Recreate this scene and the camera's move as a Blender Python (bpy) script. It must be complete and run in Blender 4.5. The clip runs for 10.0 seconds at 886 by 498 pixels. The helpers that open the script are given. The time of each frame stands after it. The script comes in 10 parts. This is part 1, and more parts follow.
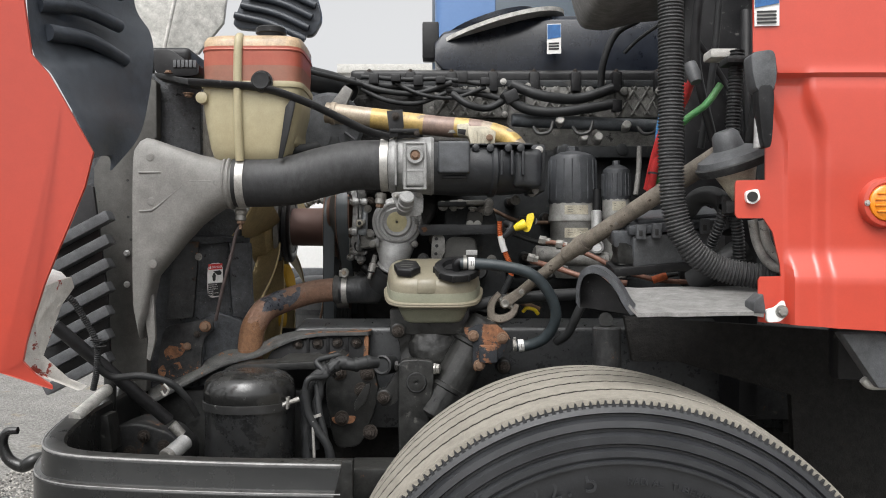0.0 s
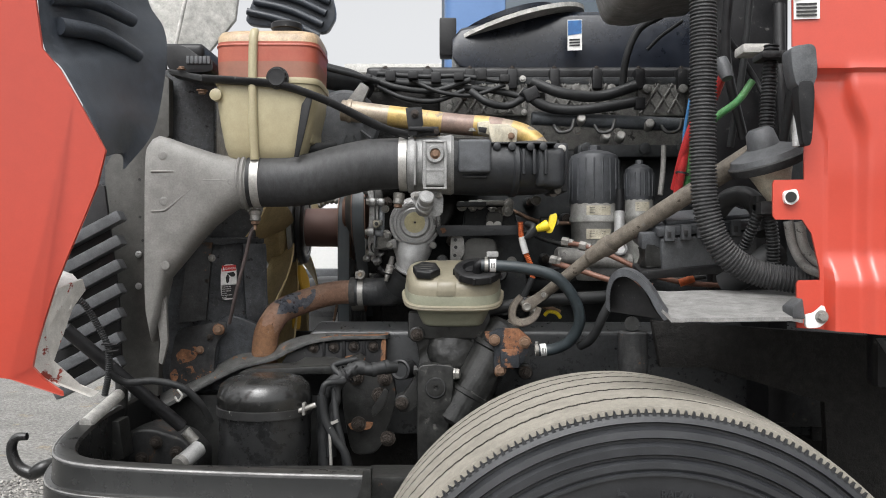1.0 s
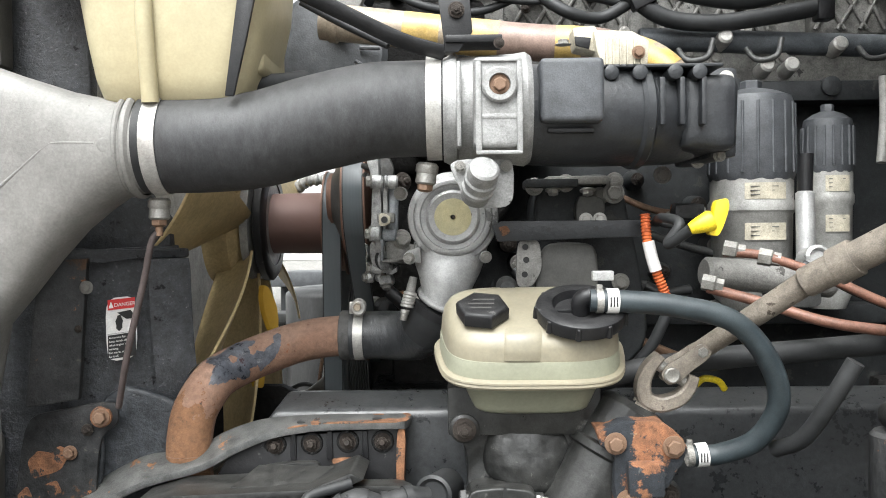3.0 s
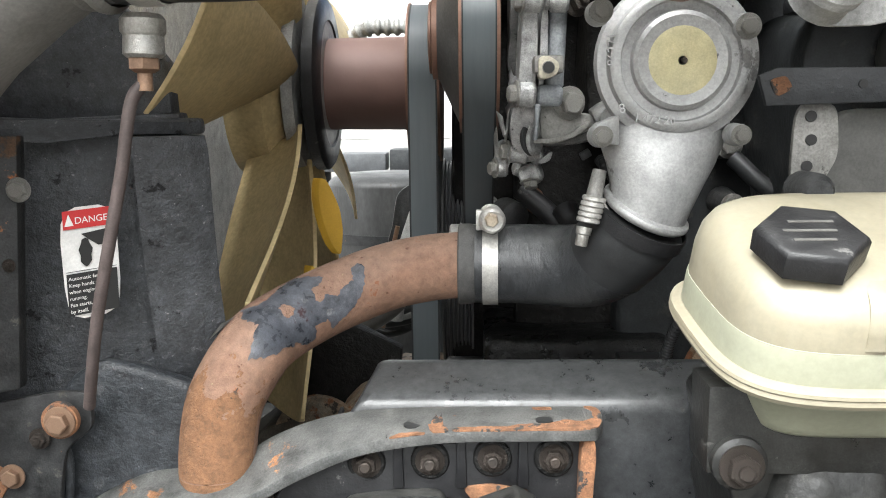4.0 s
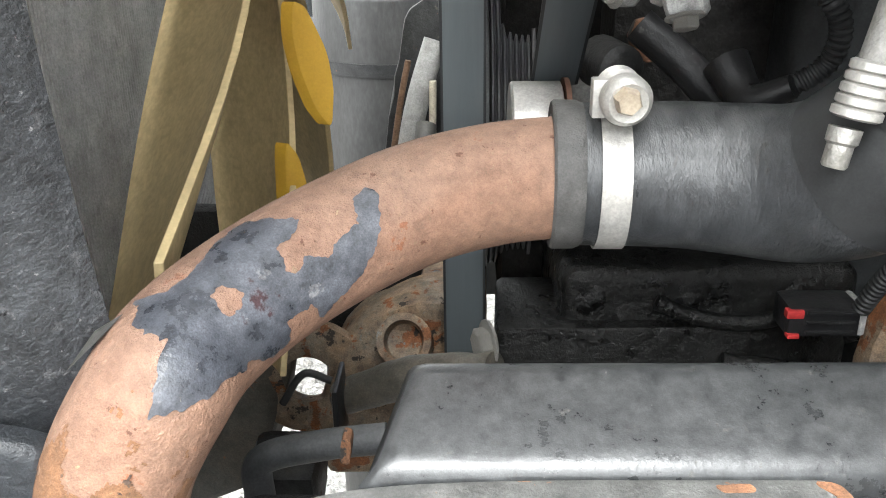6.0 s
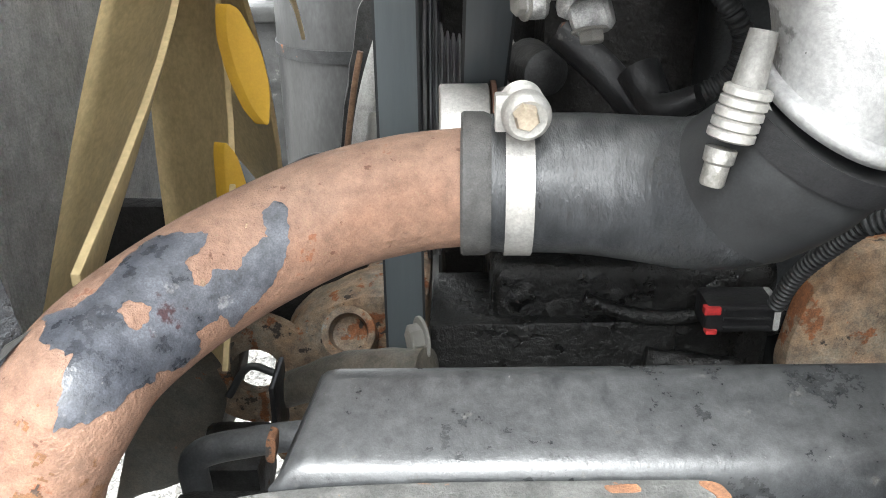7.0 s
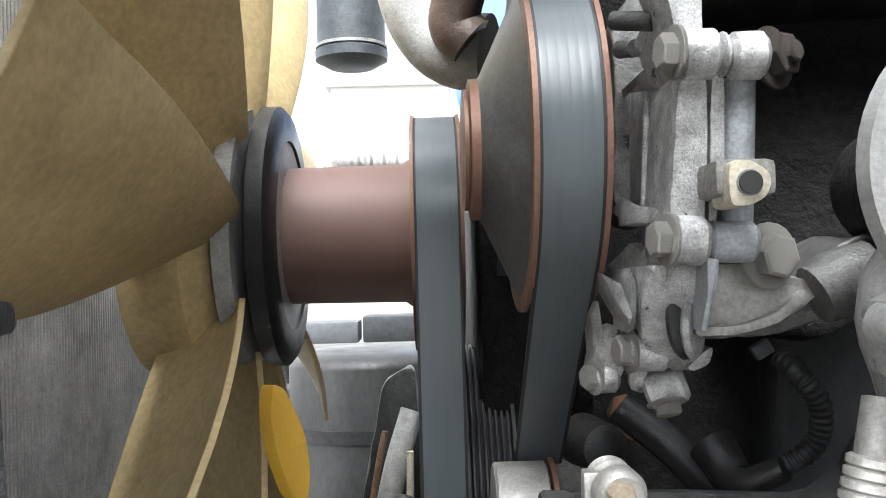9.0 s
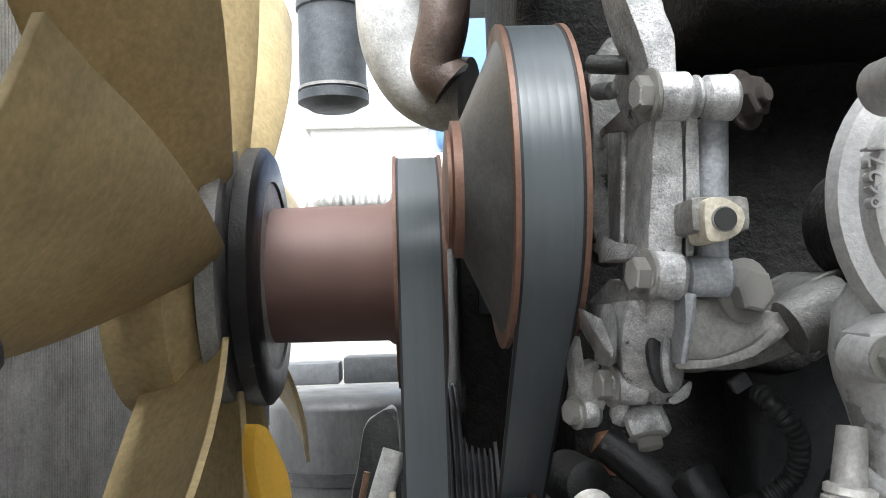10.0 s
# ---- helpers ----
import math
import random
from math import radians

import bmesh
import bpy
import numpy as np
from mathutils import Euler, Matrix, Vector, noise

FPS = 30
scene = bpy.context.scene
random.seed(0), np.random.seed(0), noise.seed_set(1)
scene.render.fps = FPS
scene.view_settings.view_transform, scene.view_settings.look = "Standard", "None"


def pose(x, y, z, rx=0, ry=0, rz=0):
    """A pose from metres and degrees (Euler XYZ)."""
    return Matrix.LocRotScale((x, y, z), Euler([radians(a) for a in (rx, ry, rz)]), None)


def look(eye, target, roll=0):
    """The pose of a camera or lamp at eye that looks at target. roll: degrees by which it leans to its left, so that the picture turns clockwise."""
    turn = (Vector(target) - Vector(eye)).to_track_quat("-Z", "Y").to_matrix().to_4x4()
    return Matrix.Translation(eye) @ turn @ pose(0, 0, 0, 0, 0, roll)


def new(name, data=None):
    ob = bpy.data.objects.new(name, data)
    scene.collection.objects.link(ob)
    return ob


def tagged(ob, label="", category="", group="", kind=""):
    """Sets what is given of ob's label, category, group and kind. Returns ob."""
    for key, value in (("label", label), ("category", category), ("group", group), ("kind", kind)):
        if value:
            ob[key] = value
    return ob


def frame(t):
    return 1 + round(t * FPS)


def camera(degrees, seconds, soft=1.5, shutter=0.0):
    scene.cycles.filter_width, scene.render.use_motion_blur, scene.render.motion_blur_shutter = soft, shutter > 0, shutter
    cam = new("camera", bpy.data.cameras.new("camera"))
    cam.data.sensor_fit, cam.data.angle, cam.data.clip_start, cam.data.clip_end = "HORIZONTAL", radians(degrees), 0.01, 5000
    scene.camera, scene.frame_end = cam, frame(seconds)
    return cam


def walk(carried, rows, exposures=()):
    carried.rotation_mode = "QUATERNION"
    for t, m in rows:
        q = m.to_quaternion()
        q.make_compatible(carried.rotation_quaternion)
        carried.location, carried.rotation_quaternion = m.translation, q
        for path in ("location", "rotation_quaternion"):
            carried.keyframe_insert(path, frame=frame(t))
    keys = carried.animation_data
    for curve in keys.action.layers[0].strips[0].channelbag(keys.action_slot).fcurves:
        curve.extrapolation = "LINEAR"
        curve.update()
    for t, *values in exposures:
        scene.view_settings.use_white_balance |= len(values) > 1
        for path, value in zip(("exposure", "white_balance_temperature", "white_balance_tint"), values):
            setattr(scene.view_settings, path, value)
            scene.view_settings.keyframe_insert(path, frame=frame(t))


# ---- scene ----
cam = camera(55.1, 10.0, 1.0)
PATH = [
    (0, (0.0, 0.0, 1.2), (0.0, 2.0, 1.2), -0.0),
    (0.5, (-0.008, 0.005, 1.198), (-0.017, 2.005, 1.2), 0.0),
    (1, (-0.028, 0.05, 1.203), (-0.043, 2.05, 1.203), 0.1),
    (1.5, (-0.024, 0.217, 1.217), (-0.045, 2.217, 1.216), 0.1),
    (2, (-0.002, 0.435, 1.246), (-0.025, 2.435, 1.236), -0.2),
    (2.2, (-0.005, 0.515, 1.247), (-0.032, 2.515, 1.233), -0.3),
    (3.3, (-0.156, 1.007, 1.242), (-0.18, 3.005, 1.152), -0.7),
    (3.5, (-0.188, 1.104, 1.239), (-0.219, 3.097, 1.084), -0.6),
    (4, (-0.247, 1.321, 1.23), (-0.313, 3.293, 0.906), -0.6),
    (4.5, (-0.312, 1.464, 1.232), (-0.377, 3.401, 0.74), -0.2),
    (5, (-0.331, 1.558, 1.233), (-0.387, 3.456, 0.603), -0.4),
    (5.5, (-0.31, 1.629, 1.229), (-0.369, 3.5, 0.525), -0.7),
    (5.7, (-0.305, 1.644, 1.219), (-0.364, 3.506, 0.491), -0.9),
    (7, (-0.264, 1.638, 1.237), (-0.273, 3.465, 0.425), -0.7),
    (7.5, (-0.265, 1.607, 1.293), (-0.261, 3.45, 0.517), -1.6),
    (8, (-0.295, 1.616, 1.275), (-0.273, 3.481, 0.553), -1.6),
    (8.5, (-0.302, 1.647, 1.251), (-0.282, 3.634, 1.027), -1.8),
    (9, (-0.3, 1.655, 1.233), (-0.274, 3.654, 1.276), -1.6),
    (9.5, (-0.3, 1.654, 1.232), (-0.251, 3.651, 1.348), -1.7),
    (10, (-0.302, 1.648, 1.231), (-0.226, 3.641, 1.369), -1.9),
]
EXPOSURES = [(0, 0.70, 6500, 10), (1.0, 0.77, 6450, 10), (2.0, 1.24, 6300, 9), (3.5, 1.96, 6400, 7), (4.0, 2.22, 6400, 7), (4.5, 2.65, 6400, 7), (5.0, 2.98, 6400, 7), (5.5, 2.9, 6380, 7), (7.0, 3.0, 6300, 7), (7.5, 3.0, 6280, 7),
             (8.0, 2.66, 6250, 6), (8.5, 2.92, 6250, 6), (9.0, 2.52, 6200, 8), (9.5, 2.15, 6200, 8), (10.0, 2.26, 6200, 8)]
walk(cam, [(t, look(eye, target, roll)) for t, eye, target, roll in PATH], EXPOSURES)

# ---- world and light: a bright overcast day ----
world = bpy.data.worlds.new("overcast_sky")
scene.world = world
world.use_nodes = True
wn, wl = world.node_tree.nodes, world.node_tree.links
sky = wn.new("ShaderNodeTexSky")
sky.sky_type, sky.sun_disc = "NISHITA", False
sky.sun_elevation, sky.sun_rotation = radians(58), radians(200)
sky.air_density, sky.dust_density, sky.ozone_density = 1.0, 6.0, 0.6
pale = wn.new("ShaderNodeHueSaturation")
pale.inputs["Saturation"].default_value = 0.06
wl.new(sky.outputs["Color"], pale.inputs["Color"])
wl.new(pale.outputs["Color"], wn["Background"].inputs["Color"])
wn["Background"].inputs["Strength"].default_value = 0.15
sun_data = bpy.data.lights.new("sun", "SUN")
sun_data.energy, sun_data.angle, sun_data.color = 0.7, radians(40), (1.0, 0.995, 0.985)
sun = new("sun", sun_data)
sun.matrix_world = look((-1.5, -6, 10), (0, 1.9, 1.0))


# ---- materials ----
def surf(name, col, rough=0.5, metal=0.0, col2=None, scale=9.0, amount=0.5, bump=0.08, fine=160.0, spots=None,
         coat=0.0, rough2=None, trans=0.0, stretch=None, grime=0.6, dust=0.0, mid=42.0, relief=0.0008, spec=0.5):
    """A node material: two colours mixed by a coarse noise, a fine grain that also gives relief, and optional chips or stains."""
    m = bpy.data.materials.new(name)
    m.use_nodes = True
    n, l = m.node_tree.nodes, m.node_tree.links
    b = n["Principled BSDF"]
    co = n.new("ShaderNodeTexCoord").outputs["Object"]
    if stretch:
        mp = n.new("ShaderNodeMapping")
        mp.inputs["Scale"].default_value = stretch
        l.new(co, mp.inputs["Vector"])
        co = mp.outputs["Vector"]

    def noise_at(s, detail=4.0, roughness=0.6):
        t = n.new("ShaderNodeTexNoise")
        t.inputs["Scale"].default_value, t.inputs["Detail"].default_value, t.inputs["Roughness"].default_value = s, detail, roughness
        l.new(co, t.inputs["Vector"])
        return t.outputs["Fac"]

    def ramp(fac, a, z):
        r = n.new("ShaderNodeMapRange")
        r.inputs["From Min"].default_value, r.inputs["From Max"].default_value = a, z
        l.new(fac, r.inputs["Value"])
        return r.outputs["Result"]

    def mix(fac, a, c):
        x = n.new("ShaderNodeMix")
        x.data_type = "RGBA"
        for sock, v in ((x.inputs[0], fac), (x.inputs[6], a), (x.inputs[7], c)):
            if isinstance(v, (tuple, list)):
                sock.default_value = (*v[:3], 1)
            elif isinstance(v, float):
                sock.default_value = v
            else:
                l.new(v, sock)
        return x.outputs[2]

    col2 = col2 or tuple(c * 0.6 for c in col)
    coarse, grain = noise_at(scale), noise_at(fine, 3.0, 0.7)
    c = mix(ramp(coarse, 0.62 - amount * 0.4, 0.62 + amount * 0.25), col, col2)
    c = mix(ramp(grain, 0.35, 0.85), c, mix(0.5, c, col2))
    h = grain
    r_lo = rough
    r_hi = rough2 if rough2 is not None else min(1.0, rough + 0.18)
    rr = n.new("ShaderNodeMapRange")
    rr.inputs["From Min"].default_value, rr.inputs["From Max"].default_value = 0.3, 0.7
    rr.inputs["To Min"].default_value, rr.inputs["To Max"].default_value = r_lo, r_hi
    l.new(coarse, rr.inputs["Value"])
    rough_out = rr.outputs["Result"]
    for colour, cover, s in spots or ():
        patch = ramp(noise_at(s, 6.0, 0.65), 0.66 - cover, 0.69 - cover)
        c = mix(patch, c, mix(grain, colour, tuple(v * 0.45 for v in colour)))
        x = n.new("ShaderNodeMix")
        l.new(patch, x.inputs[0])
        l.new(rough_out, x.inputs[2])
        x.inputs[3].default_value = 0.85
        rough_out = x.outputs[0]
    def times(a, fac, lo, hi):
        """The colour times a value that follows a noise."""
        r = n.new("ShaderNodeMapRange")
        for key, v in (("From Min", 0.32), ("From Max", 0.68), ("To Min", lo), ("To Max", hi)):
            r.inputs[key].default_value = v
        l.new(fac, r.inputs["Value"])
        x = n.new("ShaderNodeMix")
        x.data_type, x.blend_type = "RGBA", "MULTIPLY"
        x.inputs[0].default_value = 1.0
        l.new(a, x.inputs[6])
        l.new(r.outputs["Result"], x.inputs[7])
        return x.outputs[2]

    def blend_value(fac, a, v):
        x = n.new("ShaderNodeMix")
        l.new(fac, x.inputs[0])
        l.new(a, x.inputs[2])
        x.inputs[3].default_value = v
        return x.outputs[0]
    middle = noise_at(mid, 6.0, 0.72)
    c = times(c, middle, 1 - 0.62 * grime, 1 + 0.42 * grime)
    c = times(c, noise_at(mid * 14, 2.0, 0.6), 1 - 0.28 * grime, 1 + 0.28 * grime)
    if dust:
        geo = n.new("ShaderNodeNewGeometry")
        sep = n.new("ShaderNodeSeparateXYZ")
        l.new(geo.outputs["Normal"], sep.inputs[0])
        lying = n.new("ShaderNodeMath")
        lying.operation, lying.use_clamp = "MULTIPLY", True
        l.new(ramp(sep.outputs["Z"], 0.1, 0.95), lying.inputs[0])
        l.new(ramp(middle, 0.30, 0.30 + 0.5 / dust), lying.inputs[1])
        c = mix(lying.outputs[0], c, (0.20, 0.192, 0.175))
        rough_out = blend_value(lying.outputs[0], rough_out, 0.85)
    jitter = n.new("ShaderNodeMath")
    jitter.operation, jitter.use_clamp = "MULTIPLY_ADD", True
    jitter.inputs[1].default_value, jitter.inputs[2].default_value = 0.45 * grime, -0.225 * grime
    l.new(middle, jitter.inputs[0])
    jitter.use_clamp = False
    summed = n.new("ShaderNodeMath")
    summed.operation, summed.use_clamp = "ADD", True
    l.new(jitter.outputs[0], summed.inputs[0])
    l.new(rough_out, summed.inputs[1])
    l.new(c, b.inputs["Base Color"])
    l.new(summed.outputs[0], b.inputs["Roughness"])
    b.inputs["Specular IOR Level"].default_value = spec
    b.inputs["Metallic"].default_value = metal
    b.inputs["Coat Weight"].default_value = coat
    b.inputs["Transmission Weight"].default_value = trans
    bp = n.new("ShaderNodeBump")
    bp.inputs["Strength"].default_value, bp.inputs["Distance"].default_value = min(1.0, bump * 4), relief
    both = n.new("ShaderNodeMath")
    both.operation = "MULTIPLY_ADD"
    both.inputs[1].default_value = 1.3
    l.new(middle, both.inputs[0])
    l.new(h, both.inputs[2])
    l.new(both.outputs[0], bp.inputs["Height"])
    l.new(bp.outputs["Normal"], b.inputs["Normal"])
    return m


RUST, DUST = (0.30, 0.115, 0.045), (0.22, 0.20, 0.17)
M_red = surf("red_paint", (0.525, 0.062, 0.036), 0.28, 0, (0.47, 0.056, 0.033), 3, 0.5, 0.01, 300, coat=0.5, grime=0.06)
M_fibre = surf("grey_fibreglass", (0.55, 0.54, 0.51), 0.6, 0, (0.42, 0.41, 0.38), 6, 0.6, 0.1, 120)
M_white = surf("bare_white_gelcoat", (0.66, 0.64, 0.60), 0.5, 0, (0.45, 0.42, 0.38), 14, 0.6, 0.05, 90, [((0.35, 0.05, 0.03), 0.08, 30)], grime=0.3)
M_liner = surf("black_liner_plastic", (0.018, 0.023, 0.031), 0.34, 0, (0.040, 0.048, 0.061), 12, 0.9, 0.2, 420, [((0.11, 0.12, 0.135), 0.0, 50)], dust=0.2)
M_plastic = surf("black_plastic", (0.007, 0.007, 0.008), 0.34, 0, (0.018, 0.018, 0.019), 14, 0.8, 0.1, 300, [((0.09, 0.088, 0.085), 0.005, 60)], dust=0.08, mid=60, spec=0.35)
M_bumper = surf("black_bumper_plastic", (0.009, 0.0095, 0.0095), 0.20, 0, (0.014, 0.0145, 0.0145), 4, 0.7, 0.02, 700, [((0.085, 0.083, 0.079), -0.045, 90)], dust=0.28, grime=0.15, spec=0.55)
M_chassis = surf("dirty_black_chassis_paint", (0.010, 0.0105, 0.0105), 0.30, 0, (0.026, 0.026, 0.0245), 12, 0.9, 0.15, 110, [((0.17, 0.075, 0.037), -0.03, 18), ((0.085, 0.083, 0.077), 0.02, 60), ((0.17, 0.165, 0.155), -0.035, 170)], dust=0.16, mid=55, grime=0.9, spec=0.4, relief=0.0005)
M_rustbl = surf("rusted_black_paint", (0.018, 0.019, 0.020), 0.42, 0, (0.036, 0.036, 0.036), 13, 0.9, 0.5, 100, [((0.13, 0.075, 0.045), 0.03, 22), ((0.32, 0.125, 0.05), 0.005, 30), ((0.10, 0.095, 0.085), 0.02, 50)], dust=0.1, mid=60, grime=0.9, spec=0.3)
M_flange = surf("chipped_grey_flange_paint", (0.046, 0.048, 0.048), 0.48, 0, (0.085, 0.084, 0.08), 18, 0.9, 0.2, 300, [((0.34, 0.155, 0.065), 0.035, 24), ((0.30, 0.13, 0.05), -0.02, 70), ((0.015, 0.015, 0.015), -0.02, 60)], grime=0.9, dust=0.18, mid=55)
M_rust = surf("orange_rust", (0.255, 0.120, 0.058), 0.85, 0, (0.145, 0.068, 0.036), 34, 0.9, 0.6, 150, [((0.035, 0.033, 0.031), 0.09, 40), ((0.33, 0.20, 0.105), 0.0, 60)], grime=0.9, mid=80)
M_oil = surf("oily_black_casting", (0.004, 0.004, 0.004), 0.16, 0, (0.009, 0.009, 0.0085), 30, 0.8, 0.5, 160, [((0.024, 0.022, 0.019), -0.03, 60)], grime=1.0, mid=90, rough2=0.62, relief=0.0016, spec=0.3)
M_cross = surf("rusted_grey_green_paint", (0.17, 0.165, 0.14), 0.6, 0, (0.26, 0.15, 0.075), 26, 0.95, 0.3, 220, [((0.27, 0.105, 0.04), 0.085, 32), ((0.05, 0.04, 0.032), 0.05, 44), ((0.24, 0.25, 0.24), 0.02, 38), ((0.03, 0.025, 0.02), -0.02, 110)], grime=1.0, mid=70)
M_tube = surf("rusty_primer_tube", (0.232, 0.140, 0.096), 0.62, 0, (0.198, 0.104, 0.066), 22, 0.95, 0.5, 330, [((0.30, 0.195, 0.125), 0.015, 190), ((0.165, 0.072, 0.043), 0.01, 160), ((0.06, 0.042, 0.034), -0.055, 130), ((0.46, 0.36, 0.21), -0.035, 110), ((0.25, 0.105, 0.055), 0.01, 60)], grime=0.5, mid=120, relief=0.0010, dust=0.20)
M_scale = surf("pitted_orange_scale", (0.205, 0.105, 0.054), 0.88, 0, (0.172, 0.086, 0.042), 40, 0.9, 0.7, 260, [((0.25, 0.145, 0.068), 0.02, 150), ((0.10, 0.062, 0.043), 0.02, 60), ((0.055, 0.034, 0.025), -0.01, 200)], grime=0.6, mid=140, relief=0.0014)
M_hoselip = surf("worn_grey_hose_end", (0.048, 0.048, 0.047), 0.6, 0, (0.075, 0.072, 0.068), 40, 0.9, 0.2, 300, [((0.11, 0.10, 0.09), 0.0, 120)], grime=0.6, mid=90)
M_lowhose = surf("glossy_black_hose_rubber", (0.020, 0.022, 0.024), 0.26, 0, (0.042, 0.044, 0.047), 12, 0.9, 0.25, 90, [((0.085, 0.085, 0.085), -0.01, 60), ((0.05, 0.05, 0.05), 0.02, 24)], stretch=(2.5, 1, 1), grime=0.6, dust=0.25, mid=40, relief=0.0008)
M_flake = surf("flaking_black_paint", (0.027, 0.031, 0.040), 0.25, 0, (0.090, 0.094, 0.108), 46, 0.98, 0.12, 260, [((0.045, 0.022, 0.025), 0.035, 24), ((0.20, 0.20, 0.21), 0.03, 55), ((0.012, 0.012, 0.013), -0.025, 60), ((0.36, 0.34, 0.29), -0.035, 150)], grime=0.95, mid=90, relief=0.0006)
M_rubber = surf("black_rubber_hose", (0.016, 0.017, 0.018), 0.42, 0, (0.028, 0.029, 0.030), 14, 0.8, 0.06, 420, [((0.065, 0.066, 0.066), -0.02, 110)], grime=0.5, dust=0.12, mid=70, relief=0.0003, spec=0.35)
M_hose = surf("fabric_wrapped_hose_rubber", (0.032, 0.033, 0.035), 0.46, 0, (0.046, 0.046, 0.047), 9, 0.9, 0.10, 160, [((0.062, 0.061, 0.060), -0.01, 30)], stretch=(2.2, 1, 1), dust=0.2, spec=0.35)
M_oldline = surf("faded_brown_line_rubber", (0.050, 0.036, 0.034), 0.5, 0, (0.075, 0.058, 0.054), 30, 0.8, 0.1, 300, grime=0.5, mid=60)
M_railpipe = surf("blue_grey_pipe_paint", (0.085, 0.095, 0.105), 0.42, 0.1, (0.055, 0.06, 0.066), 20, 0.9, 0.1, 220, [((0.14, 0.14, 0.135), 0.0, 50)], grime=0.7, dust=0.2)
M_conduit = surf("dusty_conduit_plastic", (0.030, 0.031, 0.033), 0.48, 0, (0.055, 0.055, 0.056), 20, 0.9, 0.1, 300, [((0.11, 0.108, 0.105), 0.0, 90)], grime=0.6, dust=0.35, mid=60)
M_belt = surf("drive_belt_rubber", (0.078, 0.092, 0.100), 0.27, 0, (0.095, 0.108, 0.115), 14, 0.7, 0.012, 60, stretch=(5, 0.6, 0.3), grime=0.07)
M_alu = surf("cast_aluminium", (0.46, 0.46, 0.456), 0.36, 0.4, (0.355, 0.353, 0.346), 14, 0.9, 0.14, 420, [((0.13, 0.127, 0.122), -0.02, 110), ((0.30, 0.298, 0.29), 0.03, 22), ((0.17, 0.168, 0.16), -0.01, 40)], grime=0.42, mid=34, relief=0.0005)
M_cover = surf("grey_cast_cover", (0.46, 0.46, 0.456), 0.38, 0.35, (0.32, 0.32, 0.315), 30, 0.95, 0.3, 260, [((0.08, 0.078, 0.073), -0.005, 85), ((0.66, 0.66, 0.65), -0.03, 150), ((0.145, 0.145, 0.14), 0.0, 36), ((0.54, 0.54, 0.53), 0.0, 60)], grime=0.85, mid=90, relief=0.0008)
M_aludirt = surf("oil_stained_aluminium", (0.54, 0.54, 0.535), 0.34, 0.4, (0.32, 0.318, 0.31), 34, 0.95, 0.2, 320, [((0.07, 0.068, 0.063), 0.03, 52), ((0.80, 0.80, 0.79), -0.03, 130), ((0.11, 0.108, 0.102), -0.01, 120)], grime=0.9, mid=90, relief=0.0005)
M_webcast = surf("greasy_grey_casting", (0.15, 0.148, 0.142), 0.42, 0.2, (0.075, 0.073, 0.069), 26, 0.95, 0.3, 200, [((0.30, 0.298, 0.29), -0.02, 90), ((0.03, 0.03, 0.028), 0.0, 44)], grime=0.8, mid=80)
M_alublue = surf("smooth_blue_grey_casting", (0.36, 0.38, 0.40), 0.4, 0.2, (0.26, 0.275, 0.29), 26, 0.8, 0.2, 220, [((0.06, 0.06, 0.06), -0.03, 60)])
M_bandpaint = surf("flaked_band_paint", (0.015, 0.015, 0.015), 0.35, 0, (0.03, 0.03, 0.03), 20, 0.8, 0.3, 150, [((0.55, 0.54, 0.51), 0.03, 70)], grime=0.5)
M_aludull = surf("dull_oxidised_aluminium", (0.28, 0.272, 0.255), 0.5, 0.2, (0.155, 0.15, 0.14), 11, 0.95, 0.3, 190, [((0.09, 0.085, 0.078), 0.025, 38), ((0.36, 0.35, 0.33), -0.01, 26)], dust=0.2)
M_horn = surf("dull_cast_duct_aluminium", (0.255, 0.249, 0.235), 0.48, 0.15, (0.18, 0.175, 0.165), 8, 0.95, 0.12, 240, [((0.36, 0.355, 0.34), 0.0, 18), ((0.13, 0.125, 0.115), -0.045, 60), ((0.16, 0.155, 0.145), 0.0, 11)], grime=0.35, dust=0.15, mid=24, relief=0.0006)
M_panel = surf("weathered_grey_panel", (0.090, 0.088, 0.081), 0.5, 0.1, (0.062, 0.060, 0.056), 5, 0.9, 0.12, 150, [((0.15, 0.146, 0.137), 0.0, 34), ((0.055, 0.052, 0.047), -0.02, 20)], grime=0.4)
M_greased = surf("oily_dark_aluminium", (0.10, 0.10, 0.097), 0.4, 0.3, (0.03, 0.03, 0.03), 13, 0.9, 0.5, 150, [((0.25, 0.25, 0.24), 0.01, 34)], spec=0.4)
M_steel = surf("zinc_plated_steel", (0.50, 0.49, 0.465), 0.32, 0.5, (0.38, 0.365, 0.34), 40, 0.7, 0.08, 300, grime=0.45)
M_bolt = surf("weathered_bolt_steel", (0.40, 0.395, 0.375), 0.40, 0.6, (0.22, 0.205, 0.18), 60, 0.8, 0.2, 300)
M_darkbolt = surf("dark_bolt_steel", (0.035, 0.034, 0.033), 0.42, 0.5, (0.075, 0.055, 0.042), 60, 0.8, 0.2, 300)
M_copper = surf("brown_fitting_metal", (0.235, 0.145, 0.092), 0.45, 0.4, (0.16, 0.10, 0.068), 60, 0.7, 0.1, 300)
M_tank = surf("yellowed_tank_plastic", (0.41, 0.366, 0.238), 0.32, 0, (0.355, 0.303, 0.185), 9, 0.8, 0.05, 120, [((0.32, 0.235, 0.12), -0.01, 9)], grime=0.15, mid=25)
